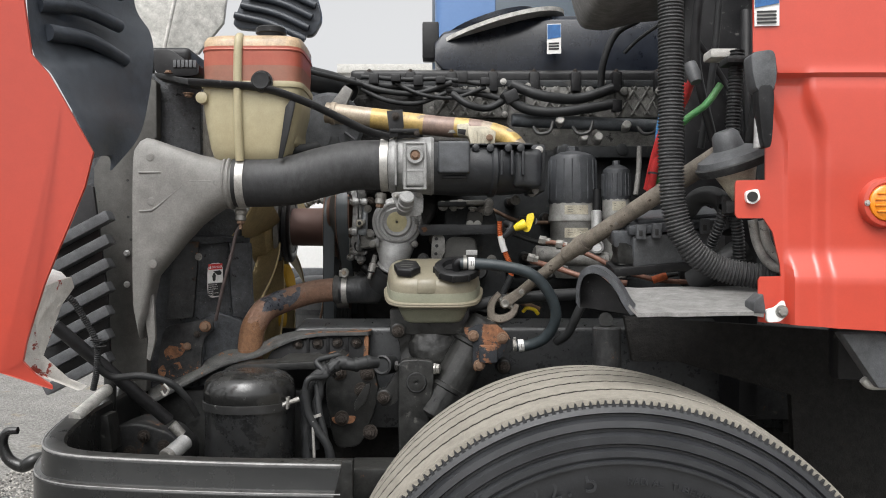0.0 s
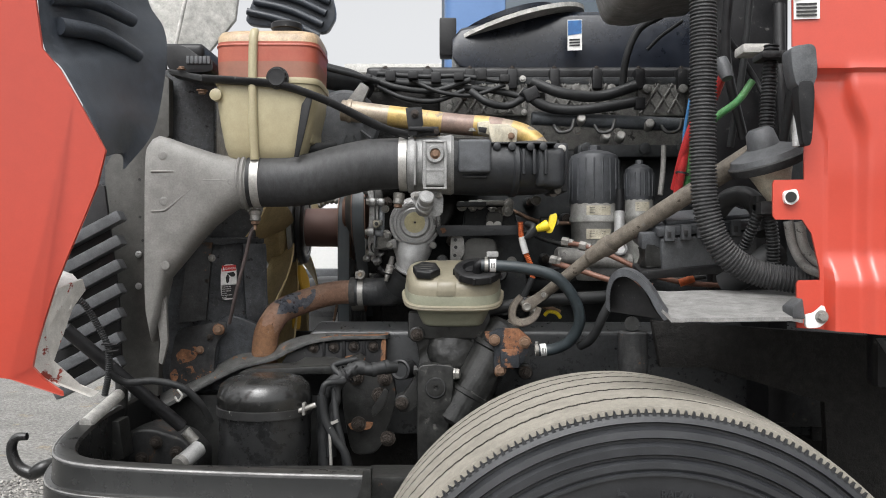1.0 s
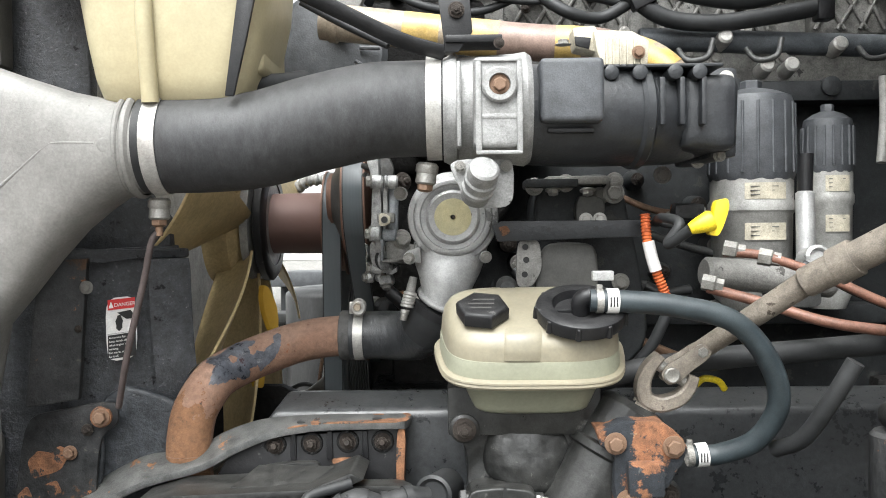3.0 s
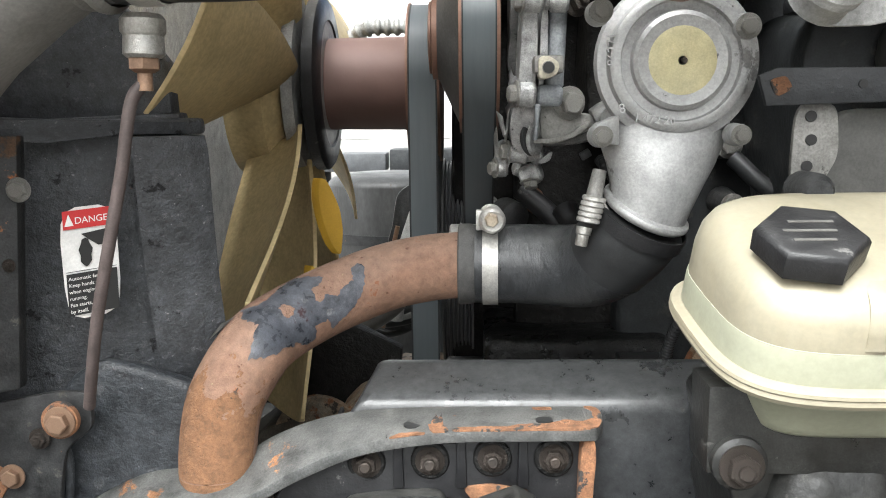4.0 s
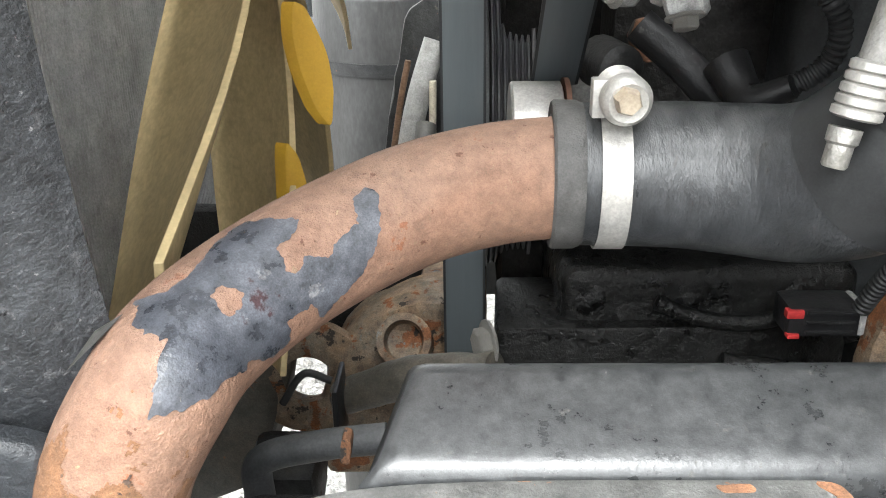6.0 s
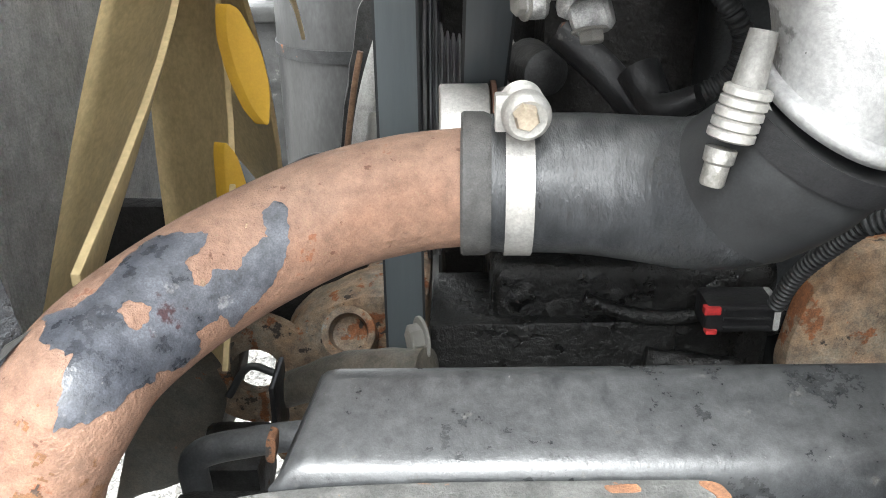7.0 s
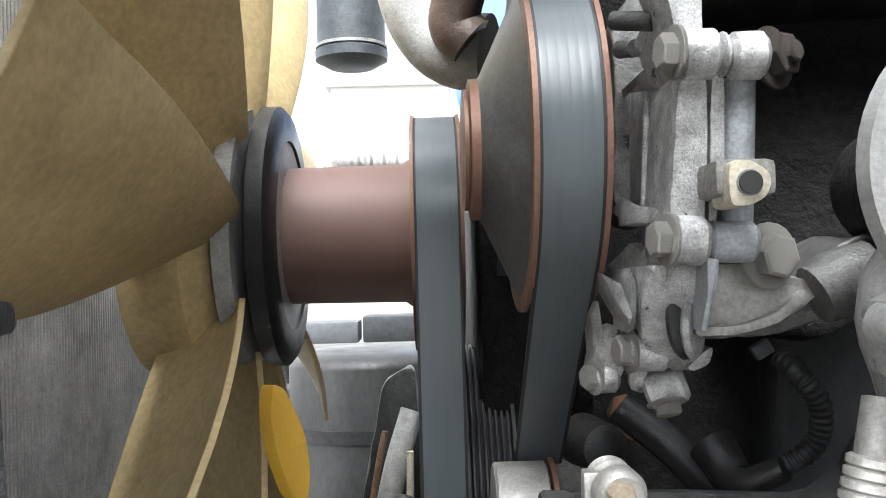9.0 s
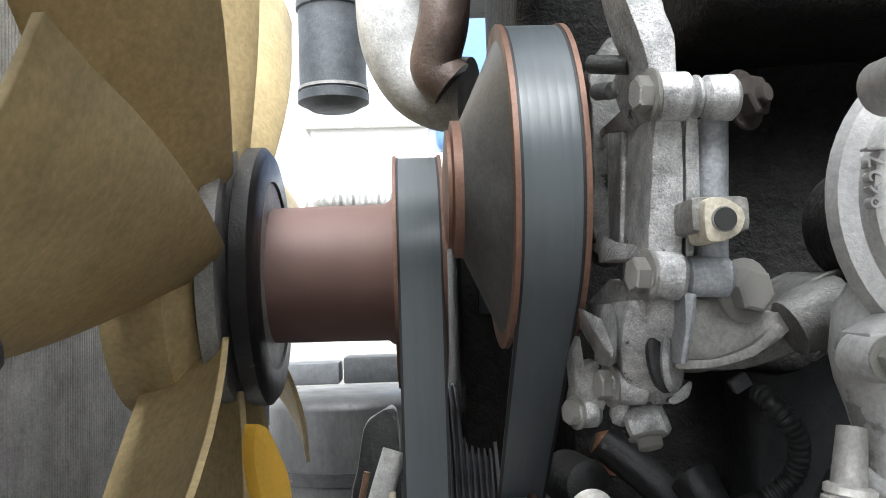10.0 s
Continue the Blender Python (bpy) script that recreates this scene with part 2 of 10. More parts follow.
M_tankred = surf("red_coolant_in_tank", (0.33, 0.055, 0.035), 0.36, 0, (0.38, 0.115, 0.07), 10, 0.9, 0.05, 120, grime=0.15)
M_tankmud = surf("red_brown_stained_tank", (0.30, 0.105, 0.070), 0.36, 0, (0.24, 0.125, 0.085), 14, 0.95, 0.05, 120, [((0.36, 0.07, 0.045), 0.03, 9)], grime=0.2)
M_tanktop = surf("stained_tank_top", (0.41, 0.275, 0.165), 0.34, 0, (0.43, 0.33, 0.21), 12, 0.9, 0.05, 120)
M_reserv = surf("cream_reservoir_plastic", (0.245, 0.225, 0.170), 0.34, 0, (0.212, 0.184, 0.126), 9, 0.8, 0.03, 140, [((0.185, 0.130, 0.066), 0.03, 12), ((0.12, 0.095, 0.065), -0.055, 90)], grime=0.22, mid=20)
M_reslow = surf("pale_reservoir_plastic", (0.285, 0.287, 0.218), 0.33, 0, (0.255, 0.26, 0.19), 9, 0.6, 0.03, 140, grime=0.2, mid=20)
M_sidewall = surf("tyre_sidewall_rubber", (0.020, 0.0212, 0.0235), 0.30, 0, (0.028, 0.0292, 0.032), 12, 0.7, 0.1, 220, grime=0.3, spec=0.6)
M_tread = surf("dusty_tyre_tread", (0.275, 0.255, 0.216), 0.9, 0, (0.225, 0.208, 0.175), 8, 0.8, 0.3, 150, [((0.17, 0.158, 0.136), -0.03, 45), ((0.34, 0.32, 0.275), 0.0, 26)], grime=0.35)
M_groove = surf("tread_groove_rubber", (0.030, 0.027, 0.024), 0.9, 0, (0.012, 0.012, 0.012), 20, 0.7, 0.2, 200, spec=0.1)
M_yellow = surf("yellow_plastic", (0.80, 0.62, 0.02), 0.4, 0, (0.70, 0.50, 0.02), 20, 0.5, 0.03, 200)
M_orange = surf("orange_loom", (0.62, 0.14, 0.03), 0.5, 0, (0.45, 0.09, 0.03), 30, 0.6, 0.1, 200)
M_cablered = surf("red_cable", (0.50, 0.03, 0.03), 0.4, 0, (0.35, 0.025, 0.025), 20, 0.5, 0.03, 200)
M_cablegreen = surf("green_cable", (0.05, 0.28, 0.09), 0.45, 0, (0.16, 0.28, 0.11), 14, 0.7, 0.03, 200)
M_cableblue = surf("blue_line", (0.05, 0.20, 0.42), 0.4, 0, (0.05, 0.14, 0.30), 20, 0.5, 0.03, 200)
M_gold = surf("gold_passivated_pipe", (0.40, 0.34, 0.26), 0.34, 0.2, (0.30, 0.24, 0.18), 14, 0.95, 0.06, 160, [((0.46, 0.35, 0.16), 0.03, 12), ((0.52, 0.46, 0.37), 0.0, 26), ((0.08, 0.055, 0.04), -0.04, 60)], grime=0.5)
M_goldyel = surf("yellow_worn_plating", (0.53, 0.36, 0.090), 0.34, 0.15, (0.42, 0.30, 0.15), 22, 0.95, 0.05, 200, [((0.38, 0.32, 0.24), 0.05, 26), ((0.16, 0.10, 0.06), -0.03, 60)], grime=0.5, mid=40)
M_goldbrn = surf("brown_worn_plating", (0.27, 0.195, 0.160), 0.38, 0.15, (0.20, 0.135, 0.11), 22, 0.95, 0.05, 200, [((0.36, 0.31, 0.25), 0.03, 26)], grime=0.5, mid=40)
M_filterbody = surf("warm_grey_filter_casting", (0.36, 0.355, 0.335), 0.42, 0.1, (0.27, 0.265, 0.25), 18, 0.9, 0.15, 250, [((0.16, 0.155, 0.145), 0.0, 40)], grime=0.5)
M_line = surf("red_brown_fuel_line", (0.205, 0.098, 0.066), 0.45, 0.1, (0.15, 0.07, 0.048), 30, 0.8, 0.08, 300, grime=0.7)
M_beige = surf("beige_sensor_plastic", (0.52, 0.48, 0.38), 0.5, 0, (0.40, 0.36, 0.28), 20, 0.6, 0.05, 200)
M_greyplas = surf("dark_grey_plastic", (0.088, 0.092, 0.098), 0.45, 0, (0.055, 0.057, 0.06), 14, 0.7, 0.12, 400, dust=0.15)
M_block = surf("grey_engine_paint", (0.038, 0.041, 0.043), 0.45, 0.1, (0.018, 0.019, 0.02), 11, 0.9, 0.35, 120, [((0.09, 0.088, 0.084), 0.05, 30)], dust=0.1, spec=0.3)
M_casting = surf("dusty_black_casting", (0.014, 0.0155, 0.018), 0.34, 0, (0.030, 0.032, 0.035), 16, 0.9, 0.2, 140, [((0.085, 0.086, 0.086), -0.01, 40), ((0.15, 0.15, 0.148), -0.04, 120)], dust=0.16, spec=0.45)
M_filter = surf("glossy_black_filter_plastic", (0.006, 0.009, 0.016), 0.20, 0, (0.011, 0.014, 0.022), 8, 0.7, 0.05, 120, [((0.05, 0.052, 0.058), -0.02, 40)])
M_head = surf("dirty_cast_head", (0.19, 0.186, 0.172), 0.5, 0.1, (0.10, 0.097, 0.09), 12, 0.9, 0.3, 150, [((0.04, 0.04, 0.038), 0.03, 40)], grime=0.9)
M_fan = surf("tan_fan_blade_plastic", (0.57, 0.45, 0.245), 0.5, 0, (0.47, 0.36, 0.18), 5, 0.9, 0.06, 140, [((0.30, 0.225, 0.115), 0.0, 14)], grime=0.4, mid=16)
M_fantip = surf("yellow_fan_marking", (0.60, 0.36, 0.03), 0.5, 0, (0.5, 0.28, 0.03), 14, 0.6, 0.05, 140, grime=0.15)
M_drum = surf("brown_hub_rust_film", (0.150, 0.088, 0.074), 0.48, 0.15, (0.135, 0.078, 0.066), 6, 0.3, 0.01, 60, grime=0.06)
M_rim = surf("rusty_pulley_rim", (0.225, 0.125, 0.088), 0.45, 0.3, (0.155, 0.082, 0.056), 40, 0.6, 0.05, 200, grime=0.3)
M_pulley = surf("dark_pulley_paint", (0.105, 0.106, 0.106), 0.38, 0.1, (0.080, 0.081, 0.081), 12, 0.5, 0.04, 200)
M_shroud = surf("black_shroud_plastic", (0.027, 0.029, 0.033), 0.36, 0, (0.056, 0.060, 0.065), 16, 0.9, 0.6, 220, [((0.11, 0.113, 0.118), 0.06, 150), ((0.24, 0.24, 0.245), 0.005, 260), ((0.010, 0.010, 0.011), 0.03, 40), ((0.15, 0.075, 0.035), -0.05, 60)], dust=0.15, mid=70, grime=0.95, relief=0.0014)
M_core = surf("radiator_core_fins", (0.47, 0.47, 0.46), 0.45, 0.2, (0.28, 0.277, 0.265), 12, 0.8, 0.1, 200, grime=0.5)
M_label = surf("white_label", (0.80, 0.79, 0.77), 0.5, 0, (0.72, 0.71, 0.69), 20, 0.5, 0.02, 200, grime=0.25)
M_labelred = surf("red_label_ink", (0.55, 0.03, 0.03), 0.5, 0, (0.5, 0.03, 0.03), 20, 0.4, 0.02, 200, grime=0.2)
M_ink = surf("black_label_ink", (0.015, 0.015, 0.015), 0.5, 0, (0.02, 0.02, 0.02), 20, 0.4, 0.02, 200, grime=0.2)
M_labelblue = surf("blue_label_ink", (0.03, 0.14, 0.36), 0.5, 0, (0.03, 0.11, 0.3), 20, 0.4, 0.02, 200)
M_rail = surf("dusty_grey_rail_paint", (0.020, 0.0215, 0.023), 0.24, 0.0, (0.036, 0.0375, 0.039), 34, 0.9, 0.07, 300, [((0.075, 0.074, 0.071), 0.015, 130), ((0.15, 0.148, 0.142), -0.03, 220)], grime=0.7, dust=0.10, mid=120, relief=0.0006)
M_step = surf("weathered_grey_plastic", (0.26, 0.255, 0.245), 0.65, 0, (0.15, 0.147, 0.142), 16, 0.95, 0.3, 90, [((0.42, 0.41, 0.39), -0.01, 30)], stretch=(1, 1.4, 1))
M_gravel = surf("gravel", (0.30, 0.29, 0.27), 0.9, 0, (0.17, 0.165, 0.155), 5, 0.9, 0.9, 70, [((0.42, 0.41, 0.39), 0.03, 60), ((0.09, 0.086, 0.08), 0.03, 80), ((0.34, 0.29, 0.22), 0.02, 3)], grime=1.0, mid=45, relief=0.01)
M_stone = surf("gravel_stone", (0.33, 0.315, 0.29), 0.85, 0, (0.20, 0.19, 0.175), 4, 0.9, 0.3, 90)


def vary_islands(m, lo, hi):
    """Each loose piece of the mesh gets its own lightness."""
    n, l = m.node_tree.nodes, m.node_tree.links
    base = n["Principled BSDF"].inputs["Base Color"]
    r = n.new("ShaderNodeMapRange")
    r.inputs["To Min"].default_value, r.inputs["To Max"].default_value = lo, hi
    l.new(n.new("ShaderNodeNewGeometry").outputs["Random Per Island"], r.inputs["Value"])
    x = n.new("ShaderNodeMix")
    x.data_type, x.blend_type = "RGBA", "MULTIPLY"
    x.inputs[0].default_value = 1.0
    l.new(base.links[0].from_socket, x.inputs[6])
    l.new(r.outputs["Result"], x.inputs[7])
    l.new(x.outputs[2], base)


vary_islands(M_stone, 0.22, 1.75)
M_bluecab = surf("blue_cab_paint", (0.08, 0.17, 0.36), 0.35, 0, (0.07, 0.15, 0.32), 3, 0.4, 0.02, 200, coat=0.3, grime=0.05)
M_skyblock = surf("sky_block_grey", (0.13, 0.125, 0.115), 0.8, 0, (0.08, 0.078, 0.072), 1, 0.8, 0.2, 30, mid=4)
M_building = surf("pale_metal_cladding", (0.70, 0.70, 0.69), 0.5, 0, (0.62, 0.62, 0.61), 1, 0.5, 0.02, 30, grime=0.1, mid=2)
M_cup = surf("scuffed_blue_black_cup", (0.020, 0.023, 0.027), 0.34, 0, (0.052, 0.057, 0.063), 22, 0.95, 0.3, 240, [((0.11, 0.115, 0.12), 0.04, 60), ((0.24, 0.24, 0.24), -0.02, 180), ((0.20, 0.10, 0.05), -0.03, 40)], grime=0.9, mid=70, relief=0.001)
M_boxlid = surf("weathered_grey_box_plastic", (0.075, 0.079, 0.086), 0.42, 0, (0.048, 0.051, 0.056), 14, 0.8, 0.1, 400, grime=0.6, dust=0.15)
M_edgeglint = surf("pale_edge_highlight", (0.36, 0.355, 0.35), 0.35, 0.3, (0.16, 0.158, 0.155), 18, 0.9, 0.05, 200, grime=0.6)
M_cross2 = surf("dark_grey_green_paint", (0.055, 0.058, 0.052), 0.5, 0, (0.09, 0.07, 0.05), 20, 0.9, 0.2, 220, [((0.16, 0.07, 0.03), 0.02, 30)], grime=0.9, mid=60)
M_dryer = surf("glossy_black_canister_paint", (0.011, 0.0115, 0.012), 0.20, 0, (0.024, 0.0245, 0.025), 10, 0.9, 0.15, 240, [((0.10, 0.10, 0.098), -0.03, 60), ((0.30, 0.30, 0.29), -0.06, 160)], grime=0.8, mid=50, relief=0.0005)
M_dome = surf("scuffed_black_lid", (0.010, 0.010, 0.010), 0.13, 0, (0.022, 0.022, 0.021), 16, 0.9, 0.04, 260, [((0.09, 0.088, 0.083), -0.01, 40), ((0.38, 0.375, 0.36), -0.04, 120)], grime=0.3, dust=0.10, mid=40, relief=0.0004, spec=0.7)
M_shaft = surf("weathered_shaft_steel", (0.215, 0.190, 0.158), 0.5, 0.2, (0.145, 0.122, 0.098), 14, 0.95, 0.15, 260, [((0.07, 0.055, 0.043), 0.02, 50), ((0.30, 0.28, 0.25), 0.0, 34)], grime=0.7, mid=50)
M_teal = surf("blue_black_hose_rubber", (0.014, 0.021, 0.025), 0.36, 0, (0.03, 0.04, 0.045), 14, 0.8, 0.05, 420, [((0.07, 0.09, 0.10), -0.01, 60)], grime=0.5, dust=0.15, mid=60, relief=0.0003)
M_amber = surf("amber_lens", (0.75, 0.22, 0.008), 0.15, 0, (0.8, 0.28, 0.02), 30, 0.4, 0.05, 90, coat=0.5, grime=0.2)
M_pipegrey = surf("pale_coated_pipe", (0.42, 0.42, 0.41), 0.45, 0.1, (0.22, 0.215, 0.205), 7, 0.9, 0.2, 120)
M_streak = surf("streaked_pale_tank_paint", (0.042, 0.042, 0.042), 0.36, 0.1, (0.022, 0.022, 0.021), 10, 0.95, 0.1, 120, [((0.05, 0.035, 0.025), -0.02, 16)], stretch=(1.6, 1.6, 0.6), grime=0.7, mid=9)
M_brownpipe = surf("dark_brown_cast_pipe", (0.06, 0.042, 0.036), 0.35, 0.2, (0.10, 0.07, 0.055), 14, 0.8, 0.3, 130)
M_plugcream = surf("cream_plug_paint", (0.60, 0.55, 0.34), 0.45, 0, (0.52, 0.46, 0.26), 40, 0.8, 0.05, 200, [((0.72, 0.70, 0.62), -0.02, 60), ((0.30, 0.26, 0.16), -0.04, 90)], grime=0.3, mid=60)
M_throttle = surf("grey_cast_throttle", (0.31, 0.31, 0.305), 0.42, 0.3, (0.22, 0.218, 0.212), 16, 0.9, 0.15, 320, [((0.10, 0.098, 0.092), -0.02, 60), ((0.40, 0.40, 0.395), -0.02, 90)], grime=0.6, mid=40)
M_rustblock = surf("rust_over_black_paint", (0.255, 0.115, 0.055), 0.85, 0, (0.16, 0.07, 0.036), 30, 0.9, 0.6, 150, [((0.022, 0.026, 0.032), 0.165, 18), ((0.085, 0.085, 0.082), 0.03, 34), ((0.33, 0.19, 0.10), -0.01, 60)], grime=0.9, mid=70, relief=0.0012)
# near-black; on the engine front this also carries the shade of the enclosed space
M_nearblack = surf("near_black_surface", (0.0085, 0.0082, 0.0078), 0.55, 0, (0.019, 0.018, 0.017), 9, 0.9, 0.5, 120, [((0.045, 0.036, 0.028), -0.01, 18), ((0.05, 0.049, 0.046), -0.03, 90)], grime=0.9, mid=60, spec=0.18, relief=0.0016)
M_glass = surf("dark_window_glass", (0.05, 0.07, 0.09), 0.08, 0, (0.04, 0.06, 0.08), 3, 0.4, 0.0, 90, coat=0.5, grime=0.1)


# ---- mesh builders ----
V = Vector


def smooth_path(pts, n=10):
    """A Catmull-Rom curve through the points."""
    p = [V(q) for q in pts]
    if len(p) == 2:
        return [p[0].lerp(p[1], i / n) for i in range(n + 1)]
    p = [p[0] * 2 - p[1]] + p + [p[-1] * 2 - p[-2]]
    out = []
    for a, b, c, d in zip(p, p[1:], p[2:], p[3:]):
        for i in range(n):
            t = i / n
            out.append(0.5 * ((2 * b) + (c - a) * t + (2 * a - 5 * b + 4 * c - d) * t * t + (3 * b - a - 3 * c + d) * t ** 3))
    return out + [p[-2].copy()]


def frames_along(path):
    """Two directions across the path at each of its points, without twist."""
    tang = [(path[min(i + 1, len(path) - 1)] - path[max(i - 1, 0)]).normalized() for i in range(len(path))]
    u = tang[0].orthogonal().normalized()
    out = []
    for i, t in enumerate(tang):
        u = (u - t * u.dot(t)).normalized()
        out.append((u.copy(), t.cross(u).normalized()))
    return out


def skin(rings, closed_caps=True):
    """A surface over rings of equally many points."""
    bm = bmesh.new()
    rows = [[bm.verts.new(p) for p in r] for r in rings]
    k = len(rows[0])
    for a, b in zip(rows, rows[1:]):
        for i in range(k):
            bm.faces.new((a[i], a[(i + 1) % k], b[(i + 1) % k], b[i]))
    if closed_caps:
        bm.faces.new(rows[0][::-1])
        bm.faces.new(rows[-1])
    bmesh.ops.recalc_face_normals(bm, faces=bm.faces)
    return bm


def tube(pts, r, seg=14, n=8, corr=0.0, pitch=0.006, flat=1.0):
    """A round hose, pipe or cable; r: a radius or one for each end; corr: depth of corrugations."""
    path = smooth_path(pts, n)
    if corr:
        length = sum((b - a).length for a, b in zip(path, path[1:]))
        want = max(8, int(length / pitch * 4))
        fine, step = [path[0]], length / want
        acc = 0.0
        for a, b in zip(path, path[1:]):
            d = (b - a).length
            while acc + d >= step * len(fine) and d > 1e-9:
                fine.append(a.lerp(b, (step * len(fine) - acc) / d))
            acc += d
        path = fine
    r0, r1 = r if isinstance(r, tuple) else (r, r)
    rings = []
    for i, (p, (u, v)) in enumerate(zip(path, frames_along(path))):
        rr = r0 + (r1 - r0) * i / (len(path) - 1)
        if corr and i % 4 in (2, 3):
            rr -= corr
        rings.append([p + (u * math.cos(a) * flat + v * math.sin(a)) * rr for a in (k * math.tau / seg for k in range(seg))])
    return skin(rings)


def axis_frame(axis):
    w = V(axis).normalized()
    u = w.orthogonal().normalized()
    return u, w.cross(u), w


def lathe(origin, axis, profile, seg=32, caps=True):
    """A turned shape: rows of (along the axis, radius)."""
    u, v, w = axis_frame(axis)
    o = V(origin)
    rings = [[o + w * h + (u * math.cos(a) + v * math.sin(a)) * max(r, 1e-4) for a in (k * math.tau / seg for k in range(seg))] for h, r in profile]
    return skin(rings, caps)


def rod(a, b, r, r2=None, seg=16, edge=0.0):
    a, b = V(a), V(b)
    h, r2 = (b - a).length, r if r2 is None else r2
    e = edge
    prof = [(0, r), (h, r2)] if not e else [(0, r - e), (e, r), (h - e, r2), (h, r2 - e)]
    return lathe(a, b - a, prof, seg)


def soften(bm, width, seg=2, angle=30):
    if width > 0:
        edges = [e for e in bm.edges if len(e.link_faces) == 2 and e.calc_face_angle(0) > radians(angle)]
        bmesh.ops.bevel(bm, geom=edges, offset=width, segments=seg, affect="EDGES", profile=0.6, clamp_overlap=True)
    return bm


def box(lo, hi, bevel=0.003, seg=2, turn=None):
    """A block between two corners, with rounded edges; turn: a rotation about its middle."""
    bm = bmesh.new()
    lo, hi = V(lo), V(hi)
    lo, hi = V(map(min, lo, hi)), V(map(max, lo, hi))
    bmesh.ops.create_cube(bm, size=1, matrix=Matrix.LocRotScale((lo + hi) / 2, None, hi - lo))
    soften(bm, bevel, seg)
    if turn:
        bmesh.ops.rotate(bm, cent=(lo + hi) / 2, matrix=turn.to_matrix() if isinstance(turn, Euler) else turn, verts=bm.verts)
    return bm


def slab(pts, depth, bevel=0.002, seg=2):
    """A plate: an outline given by its corners, drawn out by a vector (or by so many metres away along y)."""
    d = V((0, depth, 0)) if isinstance(depth, (int, float)) else V(depth)
    bm = bmesh.new()
    a = [bm.verts.new(V(p)) for p in pts]
    b = [bm.verts.new(V(p) + d) for p in pts]
    k = len(a)
    bm.faces.new(a)
    bm.faces.new(b[::-1])
    for i in range(k):
        bm.faces.new((a[i], b[i], b[(i + 1) % k], a[(i + 1) % k]))
    bmesh.ops.recalc_face_normals(bm, faces=bm.faces)
    return soften(bm, bevel, seg, 20)


def round_outline(pts, n=4):
    """The outline with its corners eased."""
    p = [V(q) for q in pts]
    out = []
    for i in range(len(p)):
        a, b, c = p[i - 1], p[i], p[(i + 1) % len(p)]
        s, e = b.lerp(a, 0.3), b.lerp(c, 0.3)
        out += [(s.lerp(b, t / n)).lerp(b.lerp(e, t / n), t / n) for t in range(n + 1)]
    return out


def thicken(bm, by):
    """Gives a sheet thickness along a vector."""
    r = bmesh.ops.extrude_face_region(bm, geom=bm.faces[:], use_keep_orig=True)
    bmesh.ops.translate(bm, vec=by, verts=[g for g in r["geom"] if isinstance(g, bmesh.types.BMVert)])
    bmesh.ops.recalc_face_normals(bm, faces=bm.faces)
    return bm


def merge(*bms):
    """One mesh out of several shells of the same part."""
    out = bmesh.new()
    for b in bms:
        me = bpy.data.meshes.new("shell")
        b.to_mesh(me)
        b.free()
        out.from_mesh(me)
        bpy.data.meshes.remove(me)
    return out


def finish(name, bm, material, sharp=38):
    for e in bm.edges:
        e.smooth = not (len(e.link_faces) == 2 and e.calc_face_angle(0) > radians(sharp))
    for f in bm.faces:
        f.smooth = True
    me = bpy.data.meshes.new(name)
    bm.to_mesh(me)
    bm.free()
    me.materials.append(material)
    return me


def rough_up(bm, amount, size):
    """Worn, uneven surface: moves the vertices a little by noise."""
    for v in bm.verts:
        v.co += noise.noise_vector(v.co / size) * amount
    return bm


def lumpy(bm, cuts, amount, size):
    """A cast, uneven skin: finer faces, pushed about by noise at two scales."""
    bmesh.ops.subdivide_edges(bm, edges=bm.edges[:], cuts=cuts, use_grid_fill=True)
    bmesh.ops.triangulate(bm, faces=[f for f in bm.faces if len(f.verts) > 4])
    for v in bm.verts:
        v.co += noise.noise_vector(v.co / size) * amount + noise.noise_vector(v.co / (size * 0.3)) * amount * 0.35
    return bm


def thing(name, base, label, category, group="", kind=""):
    ob = new(name)
    ob.empty_display_size = 0.02
    ob.location = base
    return tagged(ob, label, category, group, kind)


def part(name, bm, material, parent, label="", kind=""):
    ob = new(name, finish(name, bm, material))
    top, base = parent, V((0, 0, 0))
    while top:
        base += top.location
        top = top.parent
    ob.data.transform(Matrix.Translation(-base))
    ob.parent = parent
    return tagged(ob, label, kind=kind)


def solid(name, bm, material, label, category, group="", kind=""):
    """A thing that is one mesh."""
    return tagged(new(name, finish(name, bm, material)), label, category, group, kind)


def bolt_mesh(name, material, washer=1.45, head=0.7, studs=False):
    """A hexagon head with a washer, one unit in radius, along +z."""
    a = lathe((0, 0, 0), (0, 0, 1), [(0, washer), (0.16, washer), (0.2, washer * 0.96)], 20)
    prof = [(0.18, 0.94), (0.22, 1.0), (0.2 + head, 1.0), (0.3 + head, 0.84)]
    b = lathe((0, 0, 0), (0, 0, 1), prof, 6)
    shells = [a, b]
    if studs:
        shells.append(lathe((0, 0, 0), (0, 0, 1), [(head, 0.5), (head + 0.55, 0.5), (head + 0.65, 0.4)], 12))
    return finish(name, merge(*shells), material, 25)


BOLTS = {"steel": bolt_mesh("bolt", M_bolt), "dark": bolt_mesh("bolt", M_darkbolt, studs=True), "zinc": bolt_mesh("bolt", M_steel),
         "rust": bolt_mesh("bolt", M_copper)}


